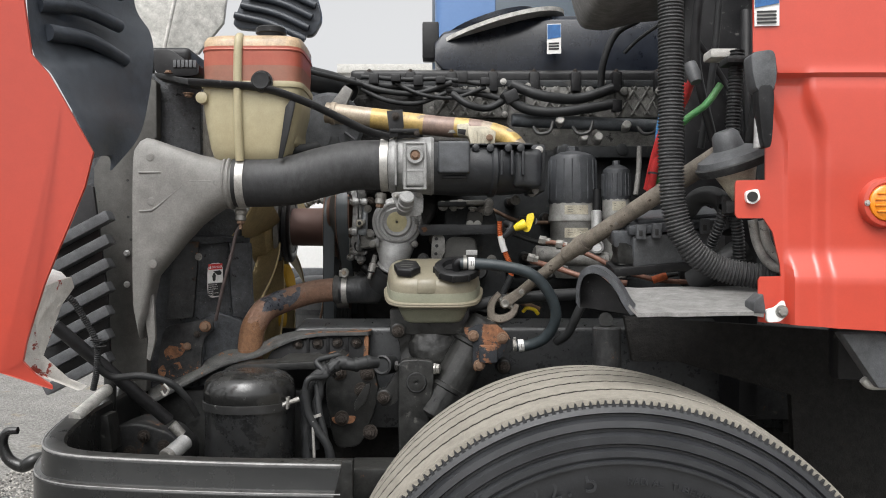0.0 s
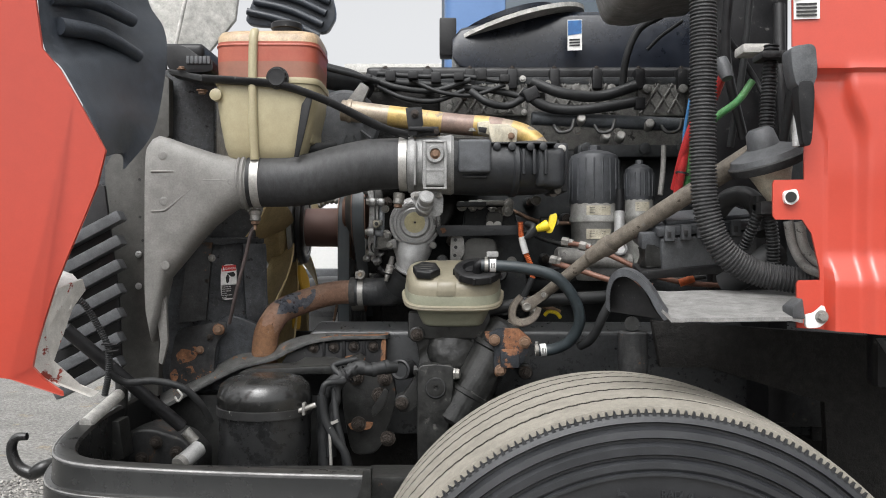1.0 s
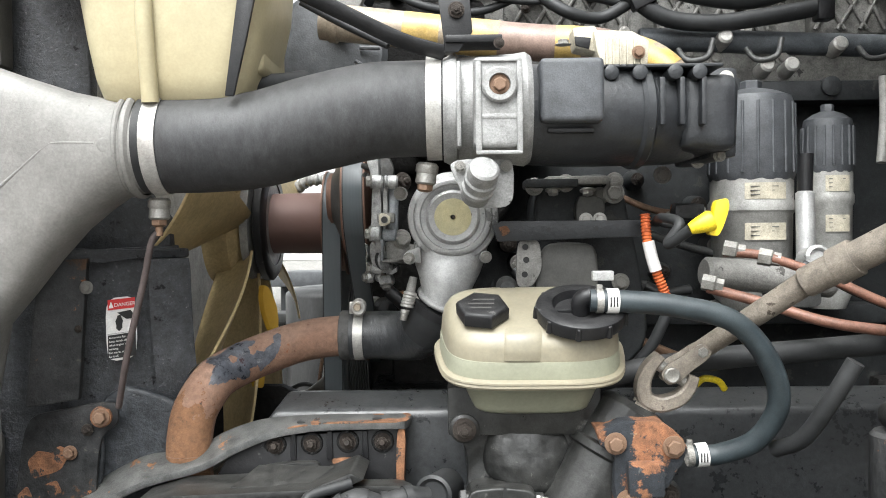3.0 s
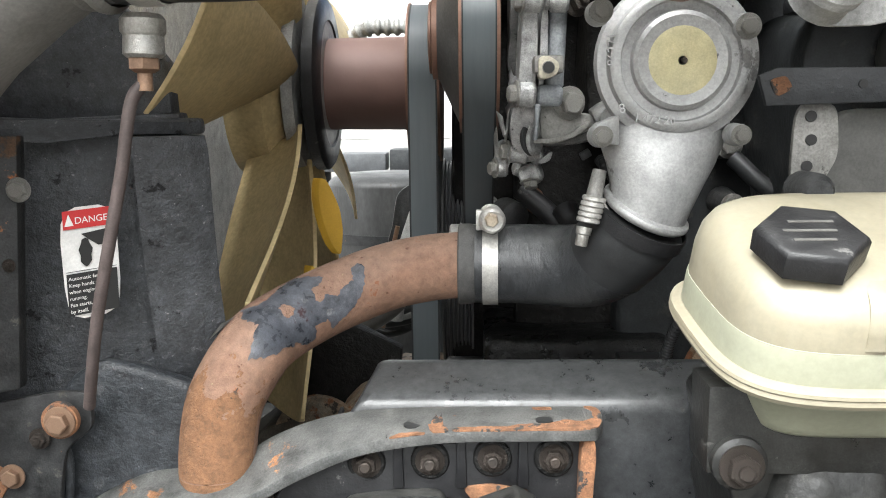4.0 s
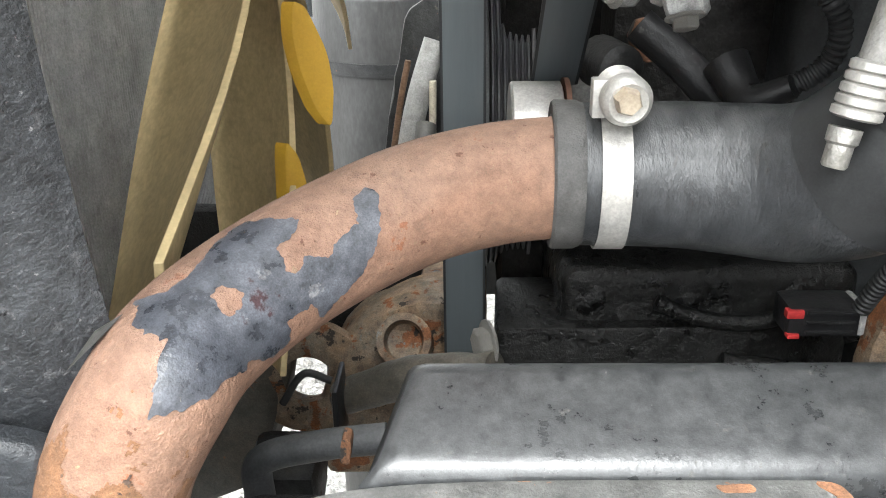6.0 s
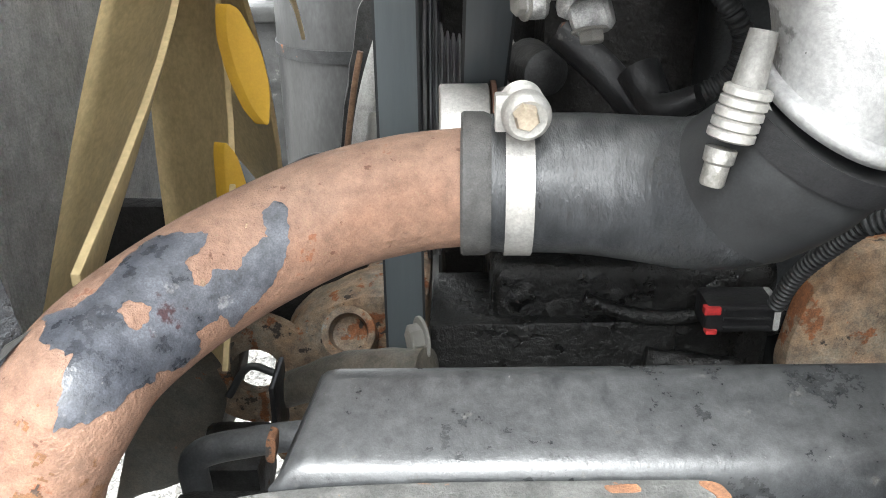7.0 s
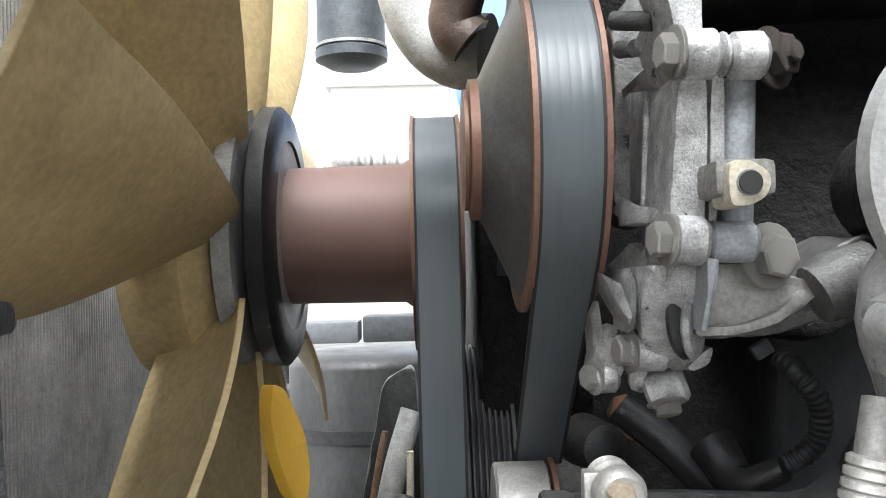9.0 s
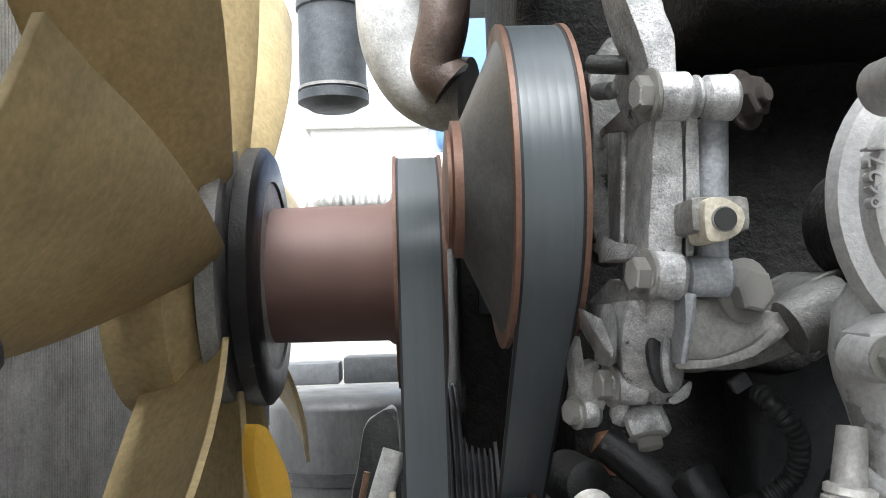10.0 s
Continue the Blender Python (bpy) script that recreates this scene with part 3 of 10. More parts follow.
def bolt(parent, pos, r, kind="steel", axis=(0, -1, 0), label=""):
    ob = new("bolt", BOLTS[kind])
    top, base = parent, V((0, 0, 0))
    while top:
        base += top.location
        top = top.parent
    u, v, w = axis_frame(axis)
    turn = Matrix((u, v, w)).transposed().to_4x4()
    ob.parent = parent
    ob.matrix_basis = Matrix.Translation(V(pos) - base) @ turn @ Matrix.Rotation(hash_angle(pos), 4, "Z") @ Matrix.Scale(r, 4)
    return tagged(ob, label)


def hash_angle(p):
    return (p[0] * 91.7 + p[2] * 57.3) % 1.05


def lettering(text, size, pos, right, up, material, name, parent, depth=0.0004):
    """Raised writing with the built-in font; pos is its lower left corner."""
    c = bpy.data.curves.new("text", "FONT")
    c.body, c.size, c.extrude = text, size, depth
    tmp = bpy.data.objects.new("text", c)
    me = bpy.data.meshes.new_from_object(tmp)
    bpy.data.objects.remove(tmp)
    bpy.data.curves.remove(c)
    r, u = V(right).normalized(), V(up).normalized()
    w = r.cross(u)
    me.transform(Matrix.Translation(pos) @ Matrix((r, u, w)).transposed().to_4x4())
    me.materials.clear()
    me.materials.append(material)
    me.name = name
    ob = new(name, me)
    top, base = parent, V((0, 0, 0))
    while top:
        base += top.location
        top = top.parent
    me.transform(Matrix.Translation(-base))
    ob.parent = parent
    return ob


def band(center, axis, r, width, thick=0.0012, seg=36):
    """A flat hose clamp strap."""
    h = width / 2
    return lathe(V(center) - V(axis).normalized() * h, axis, [(0, r), (0, r + thick), (width, r + thick), (width, r), (0, r)], seg, False)


# ---- ground and distance ----
def ground_sheet():
    bm = bmesh.new()
    bmesh.ops.create_grid(bm, x_segments=80, y_segments=80, size=150)
    for v in bm.verts:
        v.co.z = 0.065 + 0.008 * noise.noise(v.co * 0.35)
    solid("ground", bm, M_gravel, "grey crushed gravel yard under the truck", "ground", kind="structure")
    rng = random.Random(4)
    verts, faces = [], []
    for _ in range(12000):
        x, y, r = rng.uniform(-2.2, -0.6), rng.uniform(1.3, 4.6), rng.uniform(0.004, 0.016) * rng.uniform(0.6, 1.0)
        b = len(verts)
        for dx, dy, dz in ((1, 0, 0), (0, 1, 0), (-1, 0, 0), (0, -1, 0), (0, 0, 0.7), (0, 0, -0.6)):
            verts.append((x + dx * r * rng.uniform(0.6, 1.2), y + dy * r * rng.uniform(0.6, 1.2), 0.070 + dz * r))
        faces += [(b + i, b + (i + 1) % 4, b + 4) for i in range(4)] + [(b + (i + 1) % 4, b + i, b + 5) for i in range(4)]
    me = bpy.data.meshes.new("gravel")
    me.from_pydata(verts, [], faces)
    me.materials.append(M_stone)
    tagged(new("gravel", me), "loose grey gravel stones on the yard", "gravel", kind="stuff")


ground_sheet()


def far_building():
    b = thing("warehouse", (6, 34, 0), "pale metal warehouse far across the yard", "building")
    part("wall", box((-4.0, 34, 0), (26, 46, 8.2), 0.02), M_building, b)
    part("roof", box((-4.2, 33.7, 8.2), (26.3, 46.3, 8.55), 0.02), M_fibre, b)
    for i in range(7):
        part("door", box((-3.0 + i * 3.8, 33.92, 0), (-0.2 + i * 3.8, 33.99, 3.6), 0.01), M_fibre, b)


def parked_cab():
    c = thing("blue_truck", (0.2, 9.5, 0.07), "blue truck cab parked on the far side", "truck")
    part("body", box((-0.08, 8.2, 2.45), (3.2, 10.6, 4.0), 0.12, 4), M_bluecab, c)
    part("sleeper", box((0.2, 8.3, 3.9), (3.1, 10.5, 4.6), 0.2, 4), M_bluecab, c)
    part("skirt", box((-0.12, 8.25, 0.6), (3.1, 10.5, 2.47), 0.1, 3), M_building, c, "white lower body")
    part("windscreen", box((-0.11, 8.5, 3.0), (-0.06, 10.3, 3.8), 0.02), M_glass, c)
    part("side_window", box((0.5, 8.17, 3.0), (1.4, 8.24, 3.75), 0.03), M_glass, c)
    for x in (0.5, 2.6):
        part("wheel", lathe((x, 8.2, 0.57), (0, 1, 0), [(0, 0.28), (0.01, 0.46), (0.04, 0.5), (0.26, 0.5), (0.3, 0.44)], 36), M_sidewall, c)


def white_trailer():
    t = thing("white_trailer", (-6, 12, 0.07), "white box trailer parked beyond the truck", "trailer")
    part("box_body", box((-14, 11.0, 0.9), (-0.3, 13.5, 2.8), 0.04), M_building, t)
    part("tail_lamp", box((-0.95, 10.96, 1.75), (-0.85, 10.99, 2.15), 0.01), M_labelred, t)
    for x in (-12.5, -11.3, -3.2):
        part("wheel", lathe((x, 11.0, 0.57), (0, 1, 0), [(0, 0.28), (0.01, 0.46), (0.04, 0.5), (0.26, 0.5), (0.3, 0.44)], 30), M_sidewall, t)


# unseen wall added to darken reflections and front light on the truck
sky_blocker = tagged(new("sky_block_wall", finish("sky_block_wall", box((-30, -9.3, 0.0), (30, -9.0, 1.5), 0.02), M_skyblock)), "unseen grey wall added to cut low sky light", "wall", kind="structure")
far_building()
parked_cab()
white_trailer()


# ---- front wheel ----
def front_wheel():
    c, yaw = V((0.267, 1.272, 0.525)), 0.0
    ax = V((math.sin(yaw), math.cos(yaw), 0))
    w = thing("truck_wheel", (c.x, c.y, 0.07), "wide steer tyre with dusty worn tread and clean black sidewall", "wheel")
    side = [(0.035, 0.268), (0.012, 0.280), (0.0, 0.300), (-0.010, 0.318), (-0.015, 0.340), (-0.0175, 0.3575), (-0.0215, 0.358), (-0.0215, 0.3620), (-0.0150, 0.3635),
            (-0.0185, 0.368), (-0.0180, 0.376), (-0.0085, 0.3805), (-0.0085, 0.384), (-0.0155, 0.387), (-0.0150, 0.398), (-0.0050, 0.403), (-0.0050, 0.407), (-0.0115, 0.410),
            (-0.0095, 0.420), (0.0015, 0.4245), (0.0015, 0.428), (-0.0045, 0.431), (-0.0005, 0.441), (0.006, 0.442)]
    tyre = part("tyre", lathe(c, ax, side + [(0.012, 0.442), (0.36, 0.442), (0.37, 0.40), (0.35, 0.27)], 160, False), M_sidewall, w)
    crown = lambda y: 0.4605 - 0.28 * (y - 0.185) ** 2
    u, v, n = axis_frame(ax)

    def hoop(h, r, wave):
        """A ring of the tyre; the groove edges run in a fine zigzag."""
        ring = []
        for k in range(600):
            a = k * math.tau / 600
            wob = wave * (0.7 if k % 4 < 2 else -0.7) + 0.3 * wave * noise.noise(V((math.cos(a) * 9, math.sin(a) * 9, h * 40)))
            ring.append(c + n * (h + wob) + (u * math.cos(a) + v * math.sin(a)) * r)
        return ring
    cuts = (0.058, 0.118, 0.180, 0.242, 0.302)
    half = 0.0050
    sides = [0.004] + [x for g in cuts for x in (g - half, g + half)] + [0.366]
    for a, b in zip(sides[::2], sides[1::2]):
        w0, w1 = (0.0 if a < 0.01 else 0.0020), (0.0 if b > 0.36 else 0.0020)
        rows = [hoop(a, crown(a) - (0.0025 if w0 else 0.009), w0), hoop(a + 0.0015, crown(a), w0), hoop((a + b) / 2, crown((a + b) / 2), 0.0), hoop(b - 0.0015, crown(b), w1), hoop(b, crown(b) - (0.0025 if w1 else 0.009), w1)]
        part("tread_rib", skin(rows, False), M_tread, tyre, "dusty beige worn tread")
    for g in cuts:
        part("groove", skin([hoop(g - half - 0.0005, crown(g) - 0.0008, 0.0020), hoop(g - half + 0.001, crown(g) - 0.005, 0.0020), hoop(g + half - 0.001, crown(g) - 0.005, 0.0020), hoop(g + half + 0.0005, crown(g) - 0.0008, 0.0020)], False), M_groove, tyre)
    teeth = bmesh.new()
    count = 244
    for k in range(count):
        a0 = k * math.tau / count
        da = math.tau / count
        pts = []
        for h in (-0.0015, 0.010):
            for f, r in ((0.04, 0.4330), (0.96, 0.4330), (0.56, 0.4485), (0.44, 0.4485)):
                a = a0 + da * f
                pts.append(teeth.verts.new(c + n * h + (u * math.cos(a) + v * math.sin(a)) * r))
        for q in ((0, 1, 2, 3), (4, 7, 6, 5), (0, 4, 5, 1), (1, 5, 6, 2), (2, 6, 7, 3), (3, 7, 4, 0)):
            teeth.faces.new([pts[i] for i in q])
    bmesh.ops.recalc_face_normals(teeth, faces=teeth.faces)
    part("shoulder_teeth", teeth, M_sidewall, tyre, kind="stuff")
    part("rim", lathe(c, ax, [(0.10, 0.06), (0.10, 0.12), (0.15, 0.15), (0.16, 0.2), (0.05, 0.255), (0.03, 0.27), (0.04, 0.274), (0.20, 0.265)], 48, False), M_alu, w)
    part("hub", lathe(c, ax, [(0.02, 0.05), (0.03, 0.085), (0.11, 0.09), (0.3, 0.09)], 30), M_chassis, w)

    def on_side(text, size, r, deg):
        step = size * 0.62 / r
        a = radians(deg)
        for ch in text:
            rad = V((math.sin(a), 0, math.cos(a)))
            tang = V((math.cos(a), 0, -math.sin(a)))
            h = -0.0128
            if ch != " ":
                lettering(ch, size, c + ax * (h - 0.0015) + rad * r, tang, rad, M_sidewall, "lettering", tyre, 0.0012)
            a += step
    on_side("22.5", 0.044, 0.318, -25)
    on_side("RADIAL TUBELESS", 0.015, 0.326, 1)


front_wheel()


# ---- bumper, hook ----
def bumper():
    b = thing("bumper", (-0.6, 1.3, 0.5), "black plastic front bumper with rounded corner, dusty top lip", "bumper")
    plan = smooth_path([(-0.15, 1.243, 0), (-0.30, 1.236, 0), (-0.46, 1.240, 0), (-0.565, 1.258, 0), (-0.622, 1.32, 0), (-0.662, 1.46, 0), (-0.69, 1.66, 0),
                        (-0.705, 2.2, 0), (-0.705, 2.75, 0)], 8)
    prof = [(0.034, -0.05), (0.034, -0.005), (0.030, 0.0), (0.005, 0.001), (0.0015, 0.0), (-0.0005, -0.0025), (-0.0015, -0.006), (-0.0025, -0.036), (-0.0035, -0.0385), (-0.0105, -0.0395), (-0.0125, -0.041), (-0.0135, -0.0445),
            (-0.013, -0.10), (-0.006, -0.2), (0.01, -0.30), (0.03, -0.30), (0.034, -0.1)]
    rings = []
    for i, p in enumerate(plan):
        t = (plan[min(i + 1, len(plan) - 1)] - plan[max(i - 1, 0)]).normalized()
        inward = V((t.y, -t.x, 0))
        z = 0.884 + 0.016 * min(1.0, max(0.0, (-0.15 - p.x) / 0.5))
        rings.append([p + inward * h + V((-0.30 * max(0.0, -k - 0.012) if i == 0 else 0.0, 0, z + k)) for h, k in prof])
    part("shell", skin(rings), M_bumper, b)
    # pale tubes along two edges stand in for highlights on the gloss
    for h, k, r in ((0.0, -0.0012, 0.0021), (-0.0122, -0.0402, 0.0011)):
        line = []
        for i, p in enumerate(plan[:46]):
            t = (plan[min(i + 1, len(plan) - 1)] - plan[max(i - 1, 0)]).normalized()
            line.append(p + V((t.y, -t.x, 0)) * h + V((0, 0, 0.884 + 0.016 * min(1.0, max(0.0, (-0.15 - p.x) / 0.5)) + k)))
        part("edge_glint", tube(line[::2], r, 8, 3), M_edgeglint, b, "pale line along the edge, a modelled highlight")
    part("inner_panel", box((-0.66, 1.60, 0.62), (-0.17, 1.63, 0.80), 0.004), M_chassis, b)
    part("bracket", slab([(-0.694, 1.620, 0.878), (-0.640, 1.620, 0.883), (-0.630, 1.620, 0.813), (-0.683, 1.620, 0.802)], 0.05, 0.004), M_chassis, b)


bumper()
hook = tube([(-0.66, 1.665, 0.80), (-0.744, 1.660, 0.798), (-0.778, 1.620, 0.797), (-0.802, 1.620, 0.786), (-0.829, 1.620, 0.800), (-0.840, 1.620, 0.829), (-0.832, 1.620, 0.851), (-0.811, 1.620, 0.854)], (0.016, 0.007), 14, 8)
solid("tow_hook", hook, M_bumper, "black painted steel tow hook in front of the bumper", "hook")


# ---- tilted red hood on the front side ----
def hood():
    h = thing("hood", (-0.9, 1.3, 0.6), "tilted open red fibreglass hood with black inner liner", "hood")
    edge = [(-0.644, 1.300, 1.685), (-0.642, 1.300, 1.581), (-0.633, 1.305, 1.500), (-0.609, 1.310, 1.471), (-0.587, 1.312, 1.432), (-0.543, 1.317, 1.350), (-0.555, 1.315, 1.297), (-0.572, 1.310, 1.249), (-0.592, 1.300, 1.192), (-0.611, 1.300, 1.145),
            (-0.624, 1.295, 1.097), (-0.634, 1.290, 1.055), (-0.639, 1.290, 1.029), (-0.621, 1.290, 1.010), (-0.596, 1.290, 0.993)]
    back = [(-0.586, 1.270, 0.990), (-0.647, 1.240, 1.019), (-0.754, 1.200, 1.041), (-0.754, 1.200, 1.648)]
    part("side_panel", slab([V(p) for p in edge] + back, (0.0, 0.006, 0.0), 0.0), M_red, h, "glossy red side panel")
    # rolled lip, bare on its inside
    part("inner_flange", slab([(-0.614, 1.306, 1.144), (-0.619, 1.400, 1.154), (-0.614, 1.400, 1.136), (-0.617, 1.360, 1.110), (-0.624, 1.340, 1.067), (-0.635, 1.330, 1.024), (-0.610, 1.340, 1.001), (-0.571, 1.350, 0.982), (-0.572, 1.330, 0.978), (-0.613, 1.300, 1.004), (-0.637, 1.297, 1.020),
                               (-0.642, 1.297, 1.028), (-0.637, 1.297, 1.054), (-0.626, 1.300, 1.097)], (0.004, 0.006, 0), 0.001), M_white, h, "bare white fibreglass flange with chipped red paint")
    rows = []
    outer = [(-0.643, 1.310, 1.706), (-0.642, 1.310, 1.584), (-0.634, 1.315, 1.503), (-0.609, 1.318, 1.473), (-0.587, 1.320, 1.434), (-0.566, 1.324, 1.392), (-0.551, 1.330, 1.340)]
    inner = [(-0.576, 1.620, 1.826), (-0.586, 1.600, 1.670), (-0.552, 1.590, 1.603), (-0.536, 1.560, 1.544), (-0.535, 1.520, 1.444), (-0.534, 1.470, 1.387), (-0.549, 1.400, 1.329)]
    oc, ic = smooth_path(outer, 8), smooth_path(inner, 8)
    bm = bmesh.new()
    grid = []
    for a, b in zip(oc, ic):
        row = []
        for k in range(15):
            t = k / 14
            p = a.lerp(b, t)
            p.z += 0.035 * math.sin(t * math.pi) * 0.5
            p.y += 0.03 * math.sin(t * math.pi)
            row.append(bm.verts.new(p))
        grid.append(row)
    for a, b in zip(grid, grid[1:]):
        for k in range(14):
            bm.faces.new((a[k], a[k + 1], b[k + 1], b[k]))
    bmesh.ops.recalc_face_normals(bm, faces=bm.faces)
    thicken(bm, (0.003, 0.003, 0.002))
    liner = part("wheelhouse_liner", bm, M_liner, h, "black plastic splash liner with moulded ribs")
    for a, b, r in (((-0.641, 1.330, 1.617), (-0.564, 1.490, 1.645), 0.013), ((-0.638, 1.335, 1.585), (-0.567, 1.490, 1.590), 0.014), ((-0.626, 1.345, 1.543), (-0.559, 1.495, 1.531), 0.014)):
        a, b = V(a), V(b)
        part("rib", tube([a, a.lerp(b, 0.5) + V((0, 0, 0.012)), b], (r, r * 0.8), 12, 6), M_liner, liner)
    # ridged splash shield low inside the hood
    shield = part("ridged_shield", slab([(-0.843, 1.750, 1.364), (-0.721, 1.750, 1.329), (-0.692, 1.750, 1.108), (-0.685, 1.750, 0.957), (-0.785, 1.750, 0.933), (-0.843, 1.750, 0.968)], 0.01), M_plastic, h, "ridged black splash shield")
    for i in range(7):
        lo, hi = (-0.815, 1.740, 1.224), (-0.699, 1.740, 1.305)
        dz = -i * 0.048
        part("ridge", box(V((lo[0], 1.715, lo[2] + dz)), V((hi[0] + 0.03, 1.75, lo[2] + dz + 0.022)), 0.004, 2, Euler((0, radians(-28), 0))), M_greyplas, shield)
    part("far_inner_panel", slab([(-1.045, 2.600, 2.240), (-0.654, 2.700, 2.280), (-0.699, 2.700, 1.920), (-0.765, 2.650, 1.810), (-0.903, 2.600, 1.804), (-0.984, 2.600, 1.998)], 0.02), M_fibre, h, "pale fibreglass inside of hood")
    part("panel_seam", rod((-0.805, 2.595, 2.031), (-0.853, 2.595, 1.810), 0.006), M_fibre, h)
    far = part("far_liner", slab(round_outline([(-0.585, 2.450, 1.911), (-0.541, 2.450, 2.017), (-0.390, 2.450, 2.017), (-0.346, 2.450, 1.867), (-0.377, 2.450, 1.811), (-0.463, 2.450, 1.829), (-0.613, 2.450, 1.837)]), 0.03, 0.006), M_liner, h, "ribbed black liner of the far fender")
    for i in range(4):
        a, b = V((-0.599, 2.440, 1.900)) + V((0.02 * i, 0, 0.028 * (i - 1))), V((-0.396, 2.440, 1.835)) + V((0.01 * i, 0, 0.032 * (i - 1)))
        part("rib", tube([a, a.lerp(b, 0.5) + V((0, 0, 0.01)), b], 0.010, 10, 5), M_liner, far)


hood()


# ---- red cab side with lamp ----
def cab():
    c = thing("cab", (0.8, 1.3, 0.6), "red painted cab side with pressed creases", "truck cab")
    left = [(0.475, 1.300, 1.737), (0.476, 1.300, 1.502), (0.509, 1.300, 1.501), (0.516, 1.300, 1.452), (0.509, 1.300, 1.417), (0.503, 1.300, 1.365), (0.503, 1.300, 1.308), (0.458, 1.300, 1.307), (0.456, 1.300, 1.301), (0.456, 1.300, 1.254), (0.460, 1.300, 1.248),
            (0.500, 1.300, 1.248), (0.514, 1.300, 1.227), (0.526, 1.300, 1.175), (0.527, 1.300, 1.158), (0.495, 1.300, 1.157), (0.492, 1.300, 1.152), (0.492, 1.300, 1.086)]
    rows = [(p[2], p[0]) for p in left]
    dense = []
    for (za, xa), (zb, xb) in zip(rows, rows[1:]):
        n = max(1, int(abs(za - zb) / 0.006))
        dense += [(za + (zb - za) * k / n, xa + (xb - xa) * k / n) for k in range(n)]
    dense.append(rows[-1])

    def press(x, z):
        """How far the panel stands out: two soft upright creases that bend at their head, a shoulder above and a lip at the foot."""
        s = lambda e: 1 / (1 + math.exp(-max(-40, min(40, e))))
        ease = lambda e: (lambda q: q * q * (3 - 2 * q))(max(0.0, min(1.0, e)))
        bend = 0.024 * s((z - 1.405) * 75)
        body = s((1.466 - z) * 260)
        out = 0.005 * ease((x - (0.531 - bend)) / 0.006) * body * (0.35 + 0.65 * s((z - 1.29) * 60))
        out += 0.017 * ease((x - (0.575 - bend)) / 0.020) * body
        out += 0.022 * ease((1.200 - z) / 0.050) * ease((x - 0.530) / 0.012)
        return out + 0.022 * s((z - 1.466) * 600)
    bm = bmesh.new()
    cols = [0.452 + 0.004 * q for q in range(51)] + [0.66 + 0.29 * q / 14 for q in range(15)]
    grid = []
    for z, x in dense:
        row = []
        for xc in cols:
            xx = max(x, xc)
            drop = (xx - 0.492) * 0.06 * max(0.0, 1 - (z - rows[-1][0]) / 0.08) if z < rows[-1][0] + 0.08 else 0.0
            row.append((bm.verts.new(V((xx, 1.325 - press(xx, z), z - drop))), xc > x))
        grid.append(row)
    for a, b in zip(grid, grid[1:]):
        for q in range(len(cols) - 1):
            if a[q + 1][1] or b[q + 1][1]:
                bm.faces.new((a[q][0], a[q + 1][0], b[q + 1][0], b[q][0]))
    bmesh.ops.remove_doubles(bm, verts=bm.verts, dist=1e-5)
    bmesh.ops.delete(bm, geom=[v for v in bm.verts if not v.link_faces], context="VERTS")
    thicken(bm, (0.0005, 0.005, 0))
    part("side_skin", bm, M_red, c)
    part("inner_wall", box((0.66, 1.42, 0.98), (1.4, 1.46, 2.2), 0.01), M_plastic, c)
    part("chipped_tab", slab(round_outline([(0.470, 1.317, 1.290), (0.489, 1.317, 1.294), (0.493, 1.317, 1.278), (0.482, 1.317, 1.269), (0.471, 1.317, 1.273)]), 0.01, 0.0), M_label, c, "chipped white primer round the tab hole")
    part("tab_hole", rod((0.479, 1.314, 1.281), (0.483, 1.325, 1.282), 0.008), M_ink, c)
    part("chipped_corner", slab(round_outline([(0.497, 1.306, 1.107), (0.511, 1.306, 1.110), (0.525, 1.306, 1.123), (0.530, 1.306, 1.098), (0.518, 1.306, 1.088), (0.498, 1.306, 1.087)]), 0.006, 0.0), M_label, c, "chipped paint round the fender bolt")
    bolt(c, (0.521, 1.306, 1.104), 0.0068, "steel")
    lamp = part("marker_lamp", lathe((0.676, 1.295, 1.271), (0, -1, 0), [(-0.02, 0.0385), (0.000, 0.0385), (0.004, 0.036), (0.005, 0.030), (0.003, 0.028)], 40), M_red, c, "round amber side marker lamp")
    part("lens", lathe((0.675, 1.292, 1.270), (0, -1, 0), [(0, 0.0275), (0.004, 0.027), (0.006, 0.024), (0.0065, 0.018), (0.008, 0.012), (0.008, 0.002)], 36), M_amber, lamp)
    for k in range(4):
        z = 0.014 - 0.009 * k
        part("lens_rib", rod(V((0.671, 1.284, 1.270)) + V((-0.018 + 0.003 * abs(k - 1.5), 0, z)), V((0.671, 1.284, 1.270)) + V((0.018, 0, z)), 0.0016, None, 8), M_amber, lamp)
    bolt(lamp, (0.645, 1.290, 1.270), 0.0032, "zinc")
    st = part("sticker", slab([(0.476, 1.300, 1.616), (0.515, 1.300, 1.616), (0.515, 1.300, 1.542), (0.477, 1.300, 1.541)], 0.001, 0.0), M_label, c, "white service sticker with a blue head")
    part("sticker_head", slab([(0.477, 1.298, 1.607), (0.514, 1.298, 1.607), (0.514, 1.298, 1.576), (0.477, 1.298, 1.569)], 0.0005, 0.0), M_labelblue, st)
    for i in range(4):
        part("text_bar", slab([(0.480, 1.298, 1.564), (0.510, 1.298, 1.565), (0.510, 1.298, 1.562), (0.480, 1.298, 1.561)], 0.0005, 0.0), M_ink, st).location.z -= 0.0055 * i


cab()


